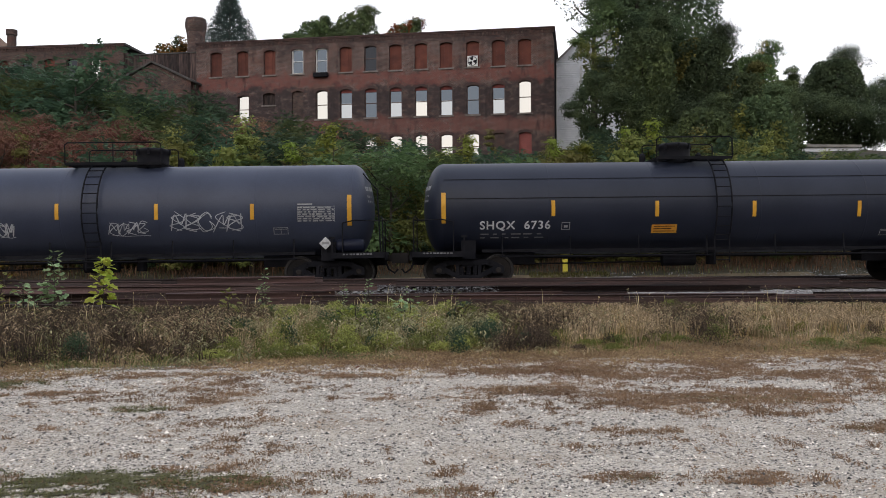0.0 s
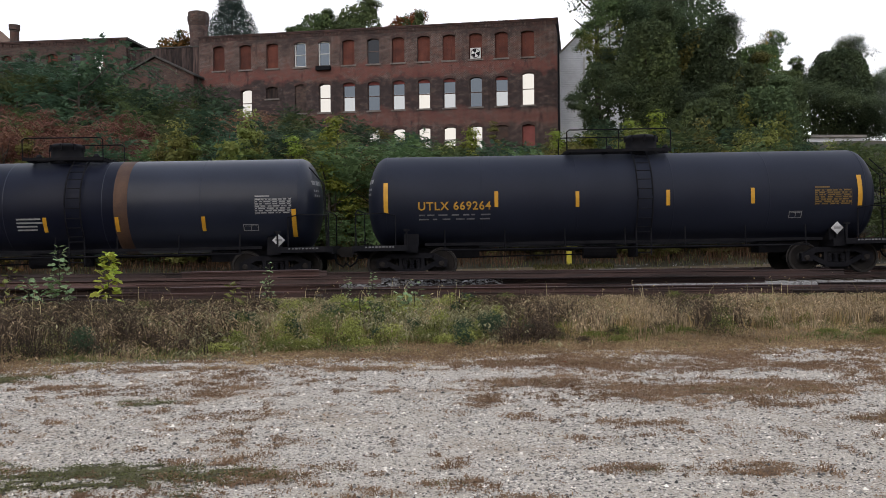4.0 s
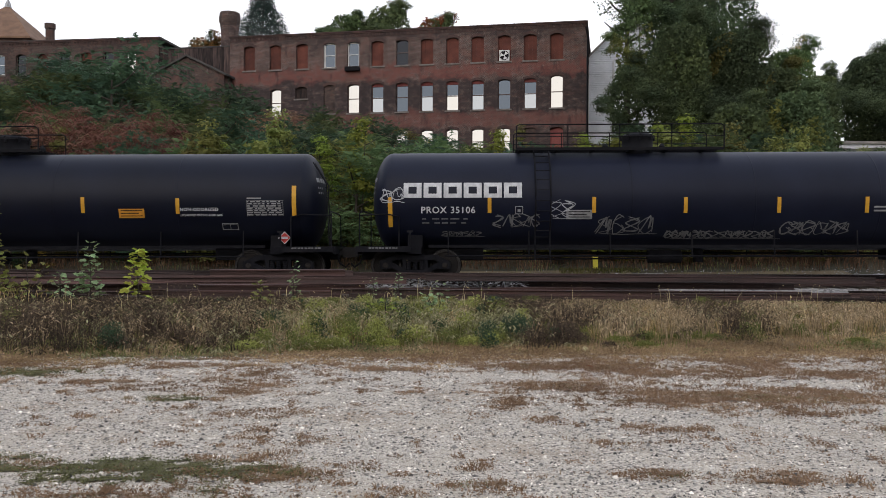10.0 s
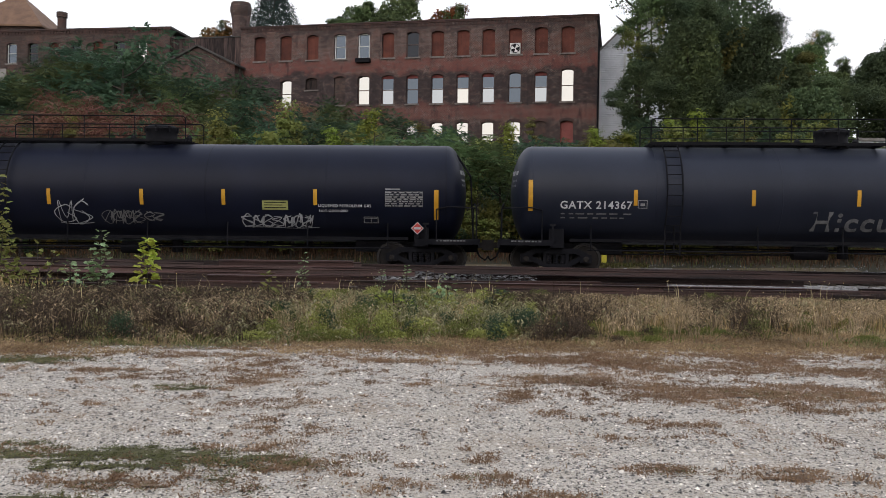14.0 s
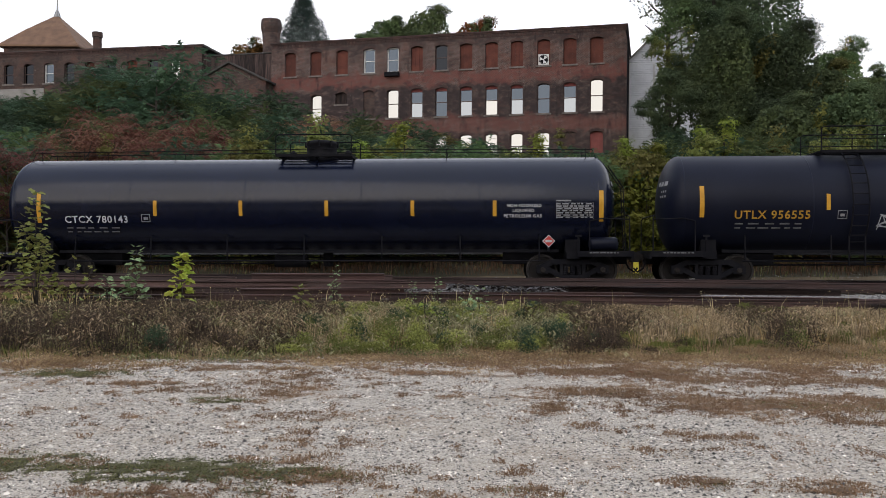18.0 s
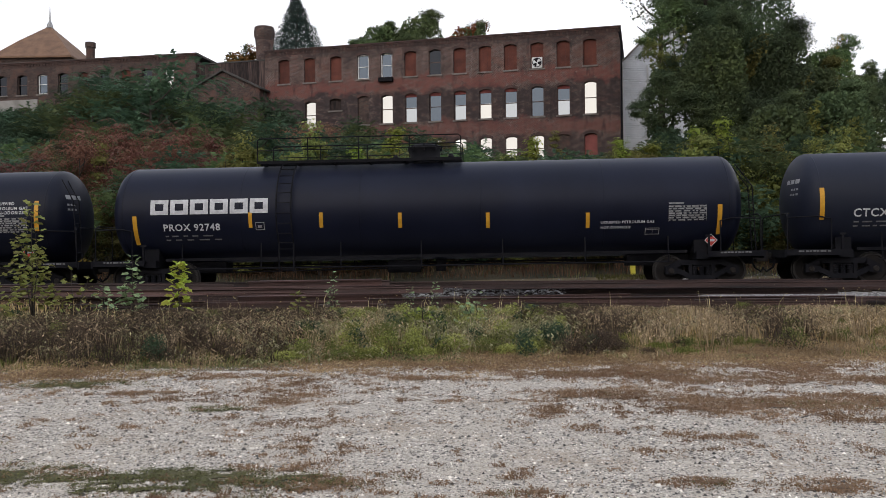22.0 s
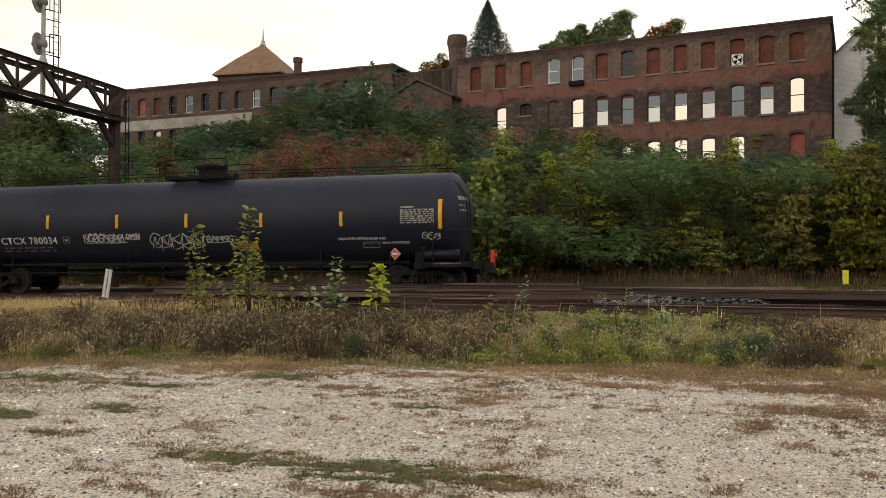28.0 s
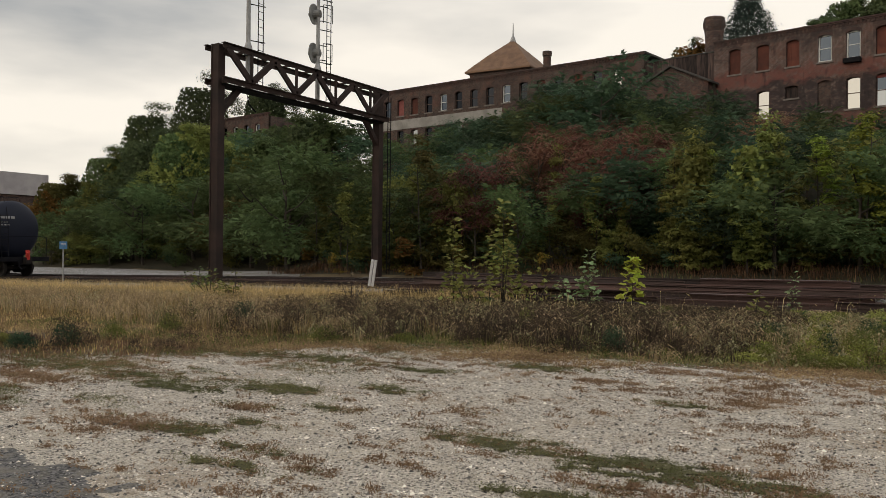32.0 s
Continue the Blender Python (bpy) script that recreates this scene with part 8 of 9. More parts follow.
def plume_mesh(name, lobes, fronds, reach, leaflet, material, seed, per=14, fill=500):
    """A feathery crown: drooping fronds of narrow paired leaflets on every lobe."""
    r = np.random.default_rng(seed)
    area = np.array([l[1][0] * l[1][2] for l in lobes])
    cen_, rad_ = np.array([l[0] for l in lobes]), np.array([l[1] for l in lobes])
    pick = r.choice(len(lobes), fronds, p=area / area.sum())
    d = r.normal(size=(fronds, 3))
    d[:, 2] = np.where(d[:, 2] < -0.25, -d[:, 2] * 0.6, d[:, 2])
    d /= np.linalg.norm(d, axis=1, keepdims=True)
    root = cen_[pick] + d * rad_[pick] * r.uniform(0.35, 0.95, fronds)[:, None]
    way = d * np.array([1, 1, 0.75]) + r.normal(size=(fronds, 3)) * 0.35 + np.array([0, 0, 0.25])
    way /= np.linalg.norm(way, axis=1, keepdims=True)
    side = np.cross(way, np.array([0, 0, 1.0]) + r.normal(size=(fronds, 3)) * 0.25)
    side /= np.linalg.norm(side, axis=1, keepdims=True) + 1e-9
    ln = reach * r.uniform(0.6, 1.2, fronds)
    u = np.tile(np.linspace(0.15, 1, per), fronds)
    s = np.tile(np.where(np.arange(per) % 2, 1.0, -1.0), fronds)
    way, side, root, ln = np.repeat(way, per, 0), np.repeat(side, per, 0), np.repeat(root, per, 0), np.repeat(ln, per)
    c = root + way * (ln * u)[:, None]
    c[:, 2] -= ln * u * u * 0.5
    L = (leaflet * (1.1 - 0.45 * u) * r.uniform(0.75, 1.25, len(u)))[:, None]
    tip = c + (side * s[:, None] * 0.85 + way * 0.5 + np.array([0, 0, -0.28]) + r.normal(size=(len(u), 3)) * 0.15) * L
    half = way * L * 0.21
    v = np.stack([c - half, c + half, tip], 1).reshape(-1, 3)
    f = np.arange(len(v)).reshape(-1, 3)
    if fill:
        p2 = r.choice(len(lobes), fill, p=area / area.sum())
        d2 = r.normal(size=(fill, 3))
        d2 /= np.linalg.norm(d2, axis=1, keepdims=True)
        c2 = cen_[p2] * np.array([0.9, 0.9, 1]) + d2 * rad_[p2] * r.uniform(0.1, 0.7, fill)[:, None]
        v2, f2 = leaf_arrays(c2, d2, 0.20, 0.13, r)
        v, f = np.concatenate([v, v2]), np.concatenate([f, f2 + len(v)])
    return raw_mesh(name, v, f, material)


def frond_mesh(name, stems, material, seed, length=0.75):
    """Sumac: long drooping fronds of paired leaflets in whorls on the stem ends."""
    r = np.random.default_rng(seed)
    cs, ns, ts = [], [], []
    for top in stems:
        for k in range(r.integers(9, 13)):
            a = r.uniform(0, math.tau)
            out = np.array([math.cos(a), math.sin(a), 0])
            side = np.array([-math.sin(a), math.cos(a), 0])
            L = length * r.uniform(0.7, 1.2)
            lift = r.uniform(-0.35, 0.75)
            for i in range(9):
                u = (i + 1) / 9
                p = np.array(top) + out * L * u + np.array([0, 0, lift * L * u + 0.25 * math.sin(u * 2.2) - 0.35 * u * u * L])
                for s in (-1, 1):
                    cs.append(p + side * s * 0.085)
                    ns.append(np.array([0, 0, 1.0]) + out * 0.3 + side * s * 0.3)
                    ts.append(side * s + out * 0.35 + np.array([0, 0, -0.45]))
    c, nn, t = np.array(cs), np.array(ns), np.array(ts)
    t /= np.linalg.norm(t, axis=1, keepdims=True)
    b = np.cross(nn, t)
    b /= np.linalg.norm(b, axis=1, keepdims=True)
    W = 0.026 * r.uniform(0.7, 1.3, len(c))[:, None]
    L = 0.17 * r.uniform(0.7, 1.2, len(c))[:, None]
    v = np.stack([c, c + t * L / 2 + b * W, c + t * L, c + t * L / 2 - b * W], 1)
    return raw_mesh(name, v.reshape(-1, 3), np.arange(4 * len(c)).reshape(-1, 4), material)


def trunk_mesh(name, height, r0, seed, limbs=5, spread=1.2, start=0.3):
    rnd = random.Random(seed)
    bm = bmesh.new()
    pts, x, y = [], 0.0, 0.0
    for k in range(6):
        pts.append((x, y, height * k / 5))
        x += rnd.uniform(-0.05, 0.05) * height * 0.3
        y += rnd.uniform(-0.05, 0.05) * height * 0.3
    tube(bm, pts, [r0 * (1 - 0.75 * k / 5) for k in range(6)], 7)
    for k in range(limbs):
        z = height * (start + (0.9 - start) * k / max(1, limbs - 1))
        a = k * 2.4 + rnd.uniform(-0.4, 0.4)
        i = min(4, int(z / height * 5))
        p = Vector(pts[i]).lerp(Vector(pts[i + 1]), z / height * 5 - i)
        q = p + Vector((math.cos(a) * spread, math.sin(a) * spread, spread * 0.75)) * rnd.uniform(0.6, 1.0)
        mid = (p + q) / 2 + Vector((0, 0, -0.08 * spread))
        tube(bm, [p, mid, q], [r0 * 0.45, r0 * 0.3, r0 * 0.12], 5)
    me = mesh_of(bm, name)
    me.materials.append(M_BARK)
    return me


def lobed(seed, n, w, h, base=0.25):
    """Uneven lobes filling a crown of width w and height h."""
    rnd = random.Random(seed)
    out = []
    for k in range(n):
        u = (k + 0.5) / n
        a = k * 2.39996 + rnd.uniform(-0.3, 0.3)
        zz = base + (1 - base) * (0.12 + 0.78 * ((k * 0.618) % 1.0))
        rr = w / 2 * math.sqrt(max(0.05, 1 - ((zz - base) / (1 - base) * 2 - 0.75) ** 2 * 0.65)) * math.sqrt(u) * 0.8
        s = rnd.uniform(0.17, 0.30)
        out.append(((math.cos(a) * rr, math.sin(a) * rr, zz * h), (w * s, w * s, h * s * 0.75)))
    return out


def oval(u):
    return math.sin(math.pi * min(0.97, 0.10 + 0.84 * u)) ** 0.55


def umbrella(u):
    return max(0.05, 1 - u ** 2.6) ** 0.5 * (0.55 + 0.45 * min(1.0, u / 0.25))


def cone(u):
    return max(0.10, 1.0 - 0.88 * u) * (0.55 + 0.45 * min(1.0, u / 0.15))


def clump_crown(name, h0, h1, width, clumps, leaves, size, mats, seed, shape=oval, tint=0.62, inner=0.16, reach=(0.085, 0.15)):
    """A crown of many uneven leaf clumps round an open middle; the second material tints whole boughs."""
    r = np.random.default_rng(seed)
    rnd = random.Random(seed)
    cen, rad = [], []
    for k in range(clumps):
        u = ((k * 0.61803) % 1.0)
        a = k * 2.39996 + rnd.uniform(-0.5, 0.5)
        bulge = 0.55 + 0.8 * float(value_noise(np.float64(math.cos(a) * 1.7 + 9 + u * 3), np.float64(math.sin(a) * 1.7 + u * 2), seed))
        rho = width / 2 * shape(u) * bulge * rnd.uniform(0.25, 1.0) ** 0.45
        q = width * rnd.uniform(*reach)
        cen.append((math.cos(a) * rho, math.sin(a) * rho, h0 + u * (h1 - h0) + rnd.uniform(-0.3, 0.3)))
        rad.append((q, q, q * rnd.uniform(0.5, 0.75)))
    cen, rad = np.array(cen), np.array(rad)
    share = rad[:, 0] ** 1.7
    pick = r.choice(clumps, leaves, p=share / share.sum())
    d = r.normal(size=(leaves, 3))
    d[:, 2] = np.where(d[:, 2] < -0.35, -d[:, 2] * 0.7, d[:, 2])
    d /= np.linalg.norm(d, axis=1, keepdims=True)
    ragged = 0.64 + 0.52 * value_noise(d[:, 0] * 2.6 + pick, d[:, 2] * 2.6 + pick * 1.3 + d[:, 1] * 2.1, seed)
    c = cen[pick] + d * rad[pick] * (r.uniform(0.55, 1.1, leaves) * ragged)[:, None]
    nrm = d * 0.75 + r.normal(size=(leaves, 3)) * 0.27 + np.array([0, 0, 0.55])
    nrm /= np.linalg.norm(nrm, axis=1, keepdims=True)
    v, f = leaf_arrays(c, nrm, size, size * 0.62, r)
    q = int(leaves * inner)
    if q:
        u = r.uniform(0.03, 0.9, q)
        a, rho = r.uniform(0, math.tau, q), width / 2 * np.array([shape(k) for k in u]) * np.sqrt(r.uniform(0, 1, q)) * 0.62
        c2 = np.stack([np.cos(a) * rho, np.sin(a) * rho, h0 + u * (h1 - h0)], -1)
        n2 = r.normal(size=(q, 3))
        n2 /= np.linalg.norm(n2, axis=1, keepdims=True)
        v2, f2 = leaf_arrays(c2, n2, size * 2.0, size * 1.6, r)
        c = np.concatenate([c, c2])
        v, f = np.concatenate([v, v2]), np.concatenate([f, f2 + len(v)])
    me = raw_mesh(name, v, f, mats)
    if len(mats) > 1:
        where = fbm(c[:, 0] * 0.45 + seed, c[:, 2] * 0.45 + c[:, 1] * 0.2, seed)
        me.polygons.foreach_set("material_index", (where > tint).astype(np.int32))
    return me


def clump_tree(name, label, x, y, low, top, width, mats, seed, leaves, clumps=90, size=0.13, shape=oval, tint=0.62, trunk_r=0.25, inner=0.26, reach=(0.075, 0.155)):
    """A tree whose crown reaches from the height low to the height top."""
    gz = float(ground_z(x, y)) - 0.2
    crown = clump_crown("crown", low - gz, top - gz, width, clumps, leaves, size, mats, seed, shape, tint, inner, reach)
    trunk = trunk_mesh("trunk", (top - gz) * 0.8, trunk_r, seed, 10, width * 0.2, max(0.25, (low - gz) / (top - gz)))
    return plant(name, label, "tree", crown, trunk, Matrix.Translation((x, y, gz)))


def plant(name, label, category, crown, trunk, at=None):
    ob = empty(name, at)
    tagged(ob, label, category)
    t = part("trunk", trunk, M_BARK, ob)
    if name == "sumac":
        tagged(t, kind="stuff")
    c = part("crown", crown, None, ob)
    return ob


def build_stock():
    """One of each kind of shrub, 4.5 m tall, to be copied over the bank."""
    s = {}
    far = Matrix.Translation((0, 0, 0))
    for key, m_, seed, label in (("deep_a", M_LEAF_DEEP, 1, "dense dark green shrub on the bank"), ("deep_b", M_LEAF_DEEP, 2, "dense dark green shrub on the bank"), ("green_a", M_LEAF, 3, "leafy green shrub on the bank"), ("green_b", M_LEAF, 4, "leafy green shrub on the bank"), ("olive", M_LEAF_OLIVE, 5, "thin shrub with olive and yellowing leaves"), ("rust", M_LEAF_RED, 6, "shrub with russet autumn leaves")):
        lobes = lobed(seed, 24, 4.6, 4.5, 0.06)
        if key in ("olive", "rust"):
            crown = crown_mesh("crown", lobes, 5200, 0.115, 0.075, m_, seed, 0.35, 0.12)
        else:
            crown = plume_mesh("crown", lobes, 560, 0.60, 0.165, m_, seed, 12, 800)
        s[key] = (label, crown, trunk_mesh("trunk", 3.4, 0.09, seed, 6, 1.3))
    rnd = random.Random(8)
    for key, m_, seed, label in (("sumac_red", M_LEAF_RED, 11, "sumac with drooping russet fronds"), ("sumac_green", M_LEAF_DEEP, 12, "sumac with drooping green fronds"), ("sumac_green_b", M_LEAF, 13, "sumac with drooping green fronds")):
        stems = [(rnd.uniform(-1.9, 1.9), rnd.uniform(-1.6, 1.6), rnd.uniform(1.6, 4.1)) for _ in range(40)]
        s[key] = (label, frond_mesh("crown", stems, m_, seed, 0.85), trunk_mesh("trunk", 3.6, 0.07, seed, 8, 1.6))
    # slender poplar saplings with separate leaf tufts, leafy to the ground
    for key, mats, seed, label in (("poplar_a", [M_LEAF_POPLAR, M_LEAF_OLIVE], 21, "slender young poplar with yellow-green leaves"), ("poplar_b", [M_LEAF_LIME, M_LEAF_POPLAR], 22, "slender young poplar with lime-green leaves"), ("poplar_c", [M_LEAF_OLIVE, M_LEAF_GOLD], 23, "slender young poplar with olive and gold leaves")):
        s[key] = (label, clump_crown("crown", 0.25, 4.5, 2.1, 46, 2600, 0.105, mats, seed, cone, 0.62, 0.0, (0.10, 0.19)), trunk_mesh("trunk", 4.2, 0.035, seed, 8, 0.5))
    # low thicket with mixed dull leaves
    for key, mats, seed, label in (("thicket_a", [M_LEAF_OLIVE, M_LEAF_DEEP], 24, "low thicket of dull olive leaves at the foot of the bank"), ("thicket_b", [M_LEAF_DEEP, M_LEAF_OLIVE], 25, "low thicket of dark green and olive leaves")):
        s[key] = (label, clump_crown("crown", 0.3, 4.5, 5.2, 60, 4200, 0.16, mats, seed, umbrella, 0.52, 0.1, (0.09, 0.16)), trunk_mesh("trunk", 3.0, 0.06, seed, 6, 1.0))
    return s


STOCK = build_stock()
PLACED = {}


def put(key, x, y, scale, seed, sink=0.15, z=None, category="shrub", squash=1.0):
    label, crown, trunk = STOCK[key]
    rnd = random.Random(seed)
    m = Matrix.Translation((x, y, (float(ground_z(x, y)) if z is None else z) - sink)) @ Matrix.Rotation(rnd.uniform(0, 6.28), 4, "Z") @ Matrix.Diagonal((scale * squash, scale * squash, scale, 1))
    name = "sumac" if key.startswith("sumac") else ("poplar_sapling" if key.startswith("poplar") else "shrub")
    if key in PLACED:
        first = PLACED[key]
        return copy_thing(first, m @ Matrix.Diagonal((1 / first.scale.x, 1 / first.scale.y, 1 / first.scale.z, 1)))
    ob = plant(name, label, category, crown, trunk, m)
    PLACED[key] = ob
    return ob


# how high the growth on the bank reaches: bearing to the left in degrees, rise over run
SKYLINE_B = (-40, -26, -24, -13, -10.7, -6.8, -4.1, -1.4, 0.9, 3.2, 6.3, 10.4, 11.2, 15.8, 18.1, 19.4, 21.0, 22.8, 26, 28.7, 31.4, 33.8, 36.1, 39.2, 41.2, 43, 45, 46.9, 49, 51.3, 53.7, 55, 56.3, 58)
SKYLINE_E = (0.105, 0.112, 0.140, 0.150, 0.120, 0.123, 0.122, 0.140, 0.155, 0.161, 0.170, 0.162, 0.195, 0.190, 0.197, 0.225, 0.236, 0.206, 0.183, 0.166, 0.155, 0.137, 0.153, 0.175, 0.150, 0.138, 0.142, 0.160, 0.169, 0.147, 0.091, 0.065, 0.055, 0.04)


def skyline(bearing, wide=1.5):
    return min(float(np.interp(b, SKYLINE_B, SKYLINE_E)) for b in (bearing - wide, bearing, bearing + wide))


def build_bank():
    rnd = random.Random(77)
    rows = [(35.8, 2.5), (38.8, 2.9), (42.5, 3.1), (46.5, 3.2), (50.5, 3.3), (55, 3.5), (60, 3.6), (65, 3.6)]
    for yi, (y0, step) in enumerate(rows):
        x = -78.0
        while x < 40:
            x += step * rnd.uniform(0.75, 1.2)
            y = y0 + rnd.uniform(-1.4, 1.4)
            dist = math.hypot(x, y)
            bearing = math.degrees(math.atan2(-x, y))
            if bearing > 57 or bearing < -34:
                continue
            gz = float(ground_z(x, y))
            lim = 1.55 + dist * skyline(bearing, 3.2 if bearing > 47 else 0.6) * 0.98 - gz
            if x < -31 and y < float(track_y(x)) + 14.5:
                continue
            if 45.8 < bearing < 51 and y < 56:
                lim = min(lim, 1.55 + dist * 0.092 - gz)
            want = min(lim * rnd.uniform(0.82, 1.02), 9.0 if yi >= 5 else rnd.uniform(3.4, 5.2) + (1.6 if bearing > 40 else 0) + (0.5 if yi < 2 else 0))
            if y > 60 and bearing > -4 and x > 5 and lim < 2:
                continue
            if want < 1.0:
                continue
            q = rnd.random()
            red = (15.5 < bearing < 25 and 41 < y < 49) or (7 < bearing < 10 and y > 50)
            warm = (-1 < bearing < 5 and y > 52) or (8 < bearing < 11 and y > 50)
            front = yi < 2
            if red and q < 0.72:
                key = "sumac_red" if q < 0.62 else "rust"
                want = min(lim, max(want, 4.6))
            elif red and yi < 4:
                want, key = min(want, 4.2), "deep_a" if q < 0.86 else "green_b"
            elif warm and q < 0.5:
                key = "olive" if q < 0.3 else "rust"
            elif front and q < 0.24:
                key = "olive" if q < 0.09 else "poplar_a"
            elif bearing > 38 and q < 0.10:
                key = "olive"
            elif bearing < -9 and q < 0.4:
                key = "olive" if q < 0.2 else "poplar_a"
            elif bearing > 38 and q < 0.62:
                key = "green_a" if q < 0.36 else "green_b"
            elif q < 0.06:
                key = "rust"
            elif q < 0.30:
                key = "sumac_green" if q < 0.2 else "sumac_green_b"
            elif q < 0.65:
                key = "deep_a" if q < 0.48 else "deep_b"
            else:
                key = "green_a" if q < 0.84 else "green_b"
            wide = rnd.uniform(0.95, 1.3) if key[:6] != "poplar" else 1.0
            put(key, x, y, want / 4.5, rnd.random(), squash=wide if want > 2.5 else wide * 1.25)
    # low thicket that closes the foot of the bank
    x = -62.0
    while x < 27:
        x += rnd.uniform(0.9, 1.7)
        y = float(track_y(x)) + rnd.uniform(8.4, 10.6) + 7.5 * float(smooth_step(-27, -36, x))
        put(rnd.choice(("thicket_a", "thicket_b", "thicket_a", "green_b", "poplar_a", "olive")), x, y, rnd.uniform(1.3, 2.9) / 4.5, rnd.random(), squash=rnd.uniform(0.95, 1.35))
    # slender saplings that stand out against the shrubs
    for x, y, h in ((-2.4, 35.5, 6.0), (-4.2, 36.2, 5.2), (-1.0, 36.5, 4.6), (8.5, 36.0, 5.0), (10.5, 36.5, 5.6), (12.0, 37.0, 4.6), (-21.9, 34.6, 6.6), (-22.6, 35.2, 5.2), (-20.8, 35.4, 4.8), (-9.1, 35.6, 5.9), (-8.4, 36.0, 5.0), (-9.8, 36.2, 4.6), (-6.2, 35.7, 6.3), (-5.5, 36.0, 5.4), (-6.9, 35.9, 5.0), (-5.0, 35.5, 4.0), (-26.0, 34.2, 4.6), (-26.9, 34.8, 3.8), (14.6, 36.5, 4.4), (5.9, 36.4, 3.6), (2.2, 35.6, 4.8), (3.6, 36.2, 5.4), (4.6, 35.4, 3.8), (-11.8, 35.6, 3.6), (-13.2, 35.4, 4.2), (-15.4, 35.4, 3.4), (-24.0, 35.5, 4.2), (7.2, 36.6, 5.2), (11.4, 35.8, 6.0), (9.6, 35.6, 4.2), (-29.5, 36.0, 4.6), (13.6, 36.2, 5.6), (15.8, 36.4, 5.0), (17.2, 36.8, 5.4)):
        key = ("poplar_c" if x < -20 or -16 < x < -11 else ("poplar_b" if int(x * 10) % 3 == 0 else "poplar_a"))
        put(key, x, y, h / 4.5, x, squash=1.15)
    for x, y, h in ((4.8, 36.4, 4.2), (7.8, 36.0, 4.8), (10.2, 36.4, 5.6), (12.8, 36.2, 5.2), (15.4, 36.8, 5.0), (1.2, 36.6, 3.8), (-20.4, 36.2, 4.6), (-25.2, 36.4, 5.0)):
        put("olive", x, y, h / 4.5, x + 0.3, squash=0.8)
    # a belt of russet sumac along the middle of the bank
    for k, b in enumerate((16.3, 17.9, 19.0, 20.4, 21.5, 22.6, 24.3, 28.6)):
        rise = (0.118, 0.150, 0.135, 0.102)[k % 4] if b < 26 else 0.112
        dist = (41.5, 45.5, 43.5, 40.0)[k % 4]
        x, y = -dist * math.sin(radians(b)), dist * math.cos(radians(b))
        put("sumac_red" if k % 5 != 4 else "rust", x, y, (1.55 + dist * rise - float(ground_z(x, y))) / 4.3, b, squash=0.7)
    # yellow-green bushes below the white house and against the mill
    for x, y, h in ((10.4, 47.0, 3.6), (11.6, 46.0, 3.9), (12.9, 47.5, 3.4), (14.2, 46.4, 3.8), (15.6, 47.2, 3.4), (5.2, 55.0, 3.2), (7.0, 56.0, 3.4)):
        put("poplar_a" if int(x) % 2 else "poplar_b", x, y, h / 4.5, x + 0.7, squash=1.5)
    # reddish knotweed and dead stalks along the foot of the bank
    x, y, r = scatter(24000, -31, 25, 31.5, 36.5, lambda x, y: smooth_step(track_y(x) + 7.0, track_y(x) + 8.0, y) * (0.4 + 0.6 * smooth_step(0.4, 0.6, fbm(x * 0.4, y * 0.4, 81))), 82)
    blades("foot_weeds", x, y, r.uniform(0.15, 0.8, len(x)) * (0.4 + 1.0 * fbm(x * 0.9, y * 0.9, 87)), 0.018, 0.8, M_FOOTWEED, "reddish-brown dead weeds along the foot of the bank", 83, "weeds", heads=0.3)
    x, y, r = scatter(8000, -31, 25, 30.5, 36.5, lambda x, y: smooth_step(track_y(x) + 6.2, track_y(x) + 7.0, y) * smooth_step(0.45, 0.6, fbm(x * 0.4, y * 0.4, 85)), 84)
    blades("foot_grass", x, y, r.uniform(0.10, 0.32, len(x)), 0.02, 0.6, M_TURF, "green grass along the foot of the bank", 86)


build_bank()


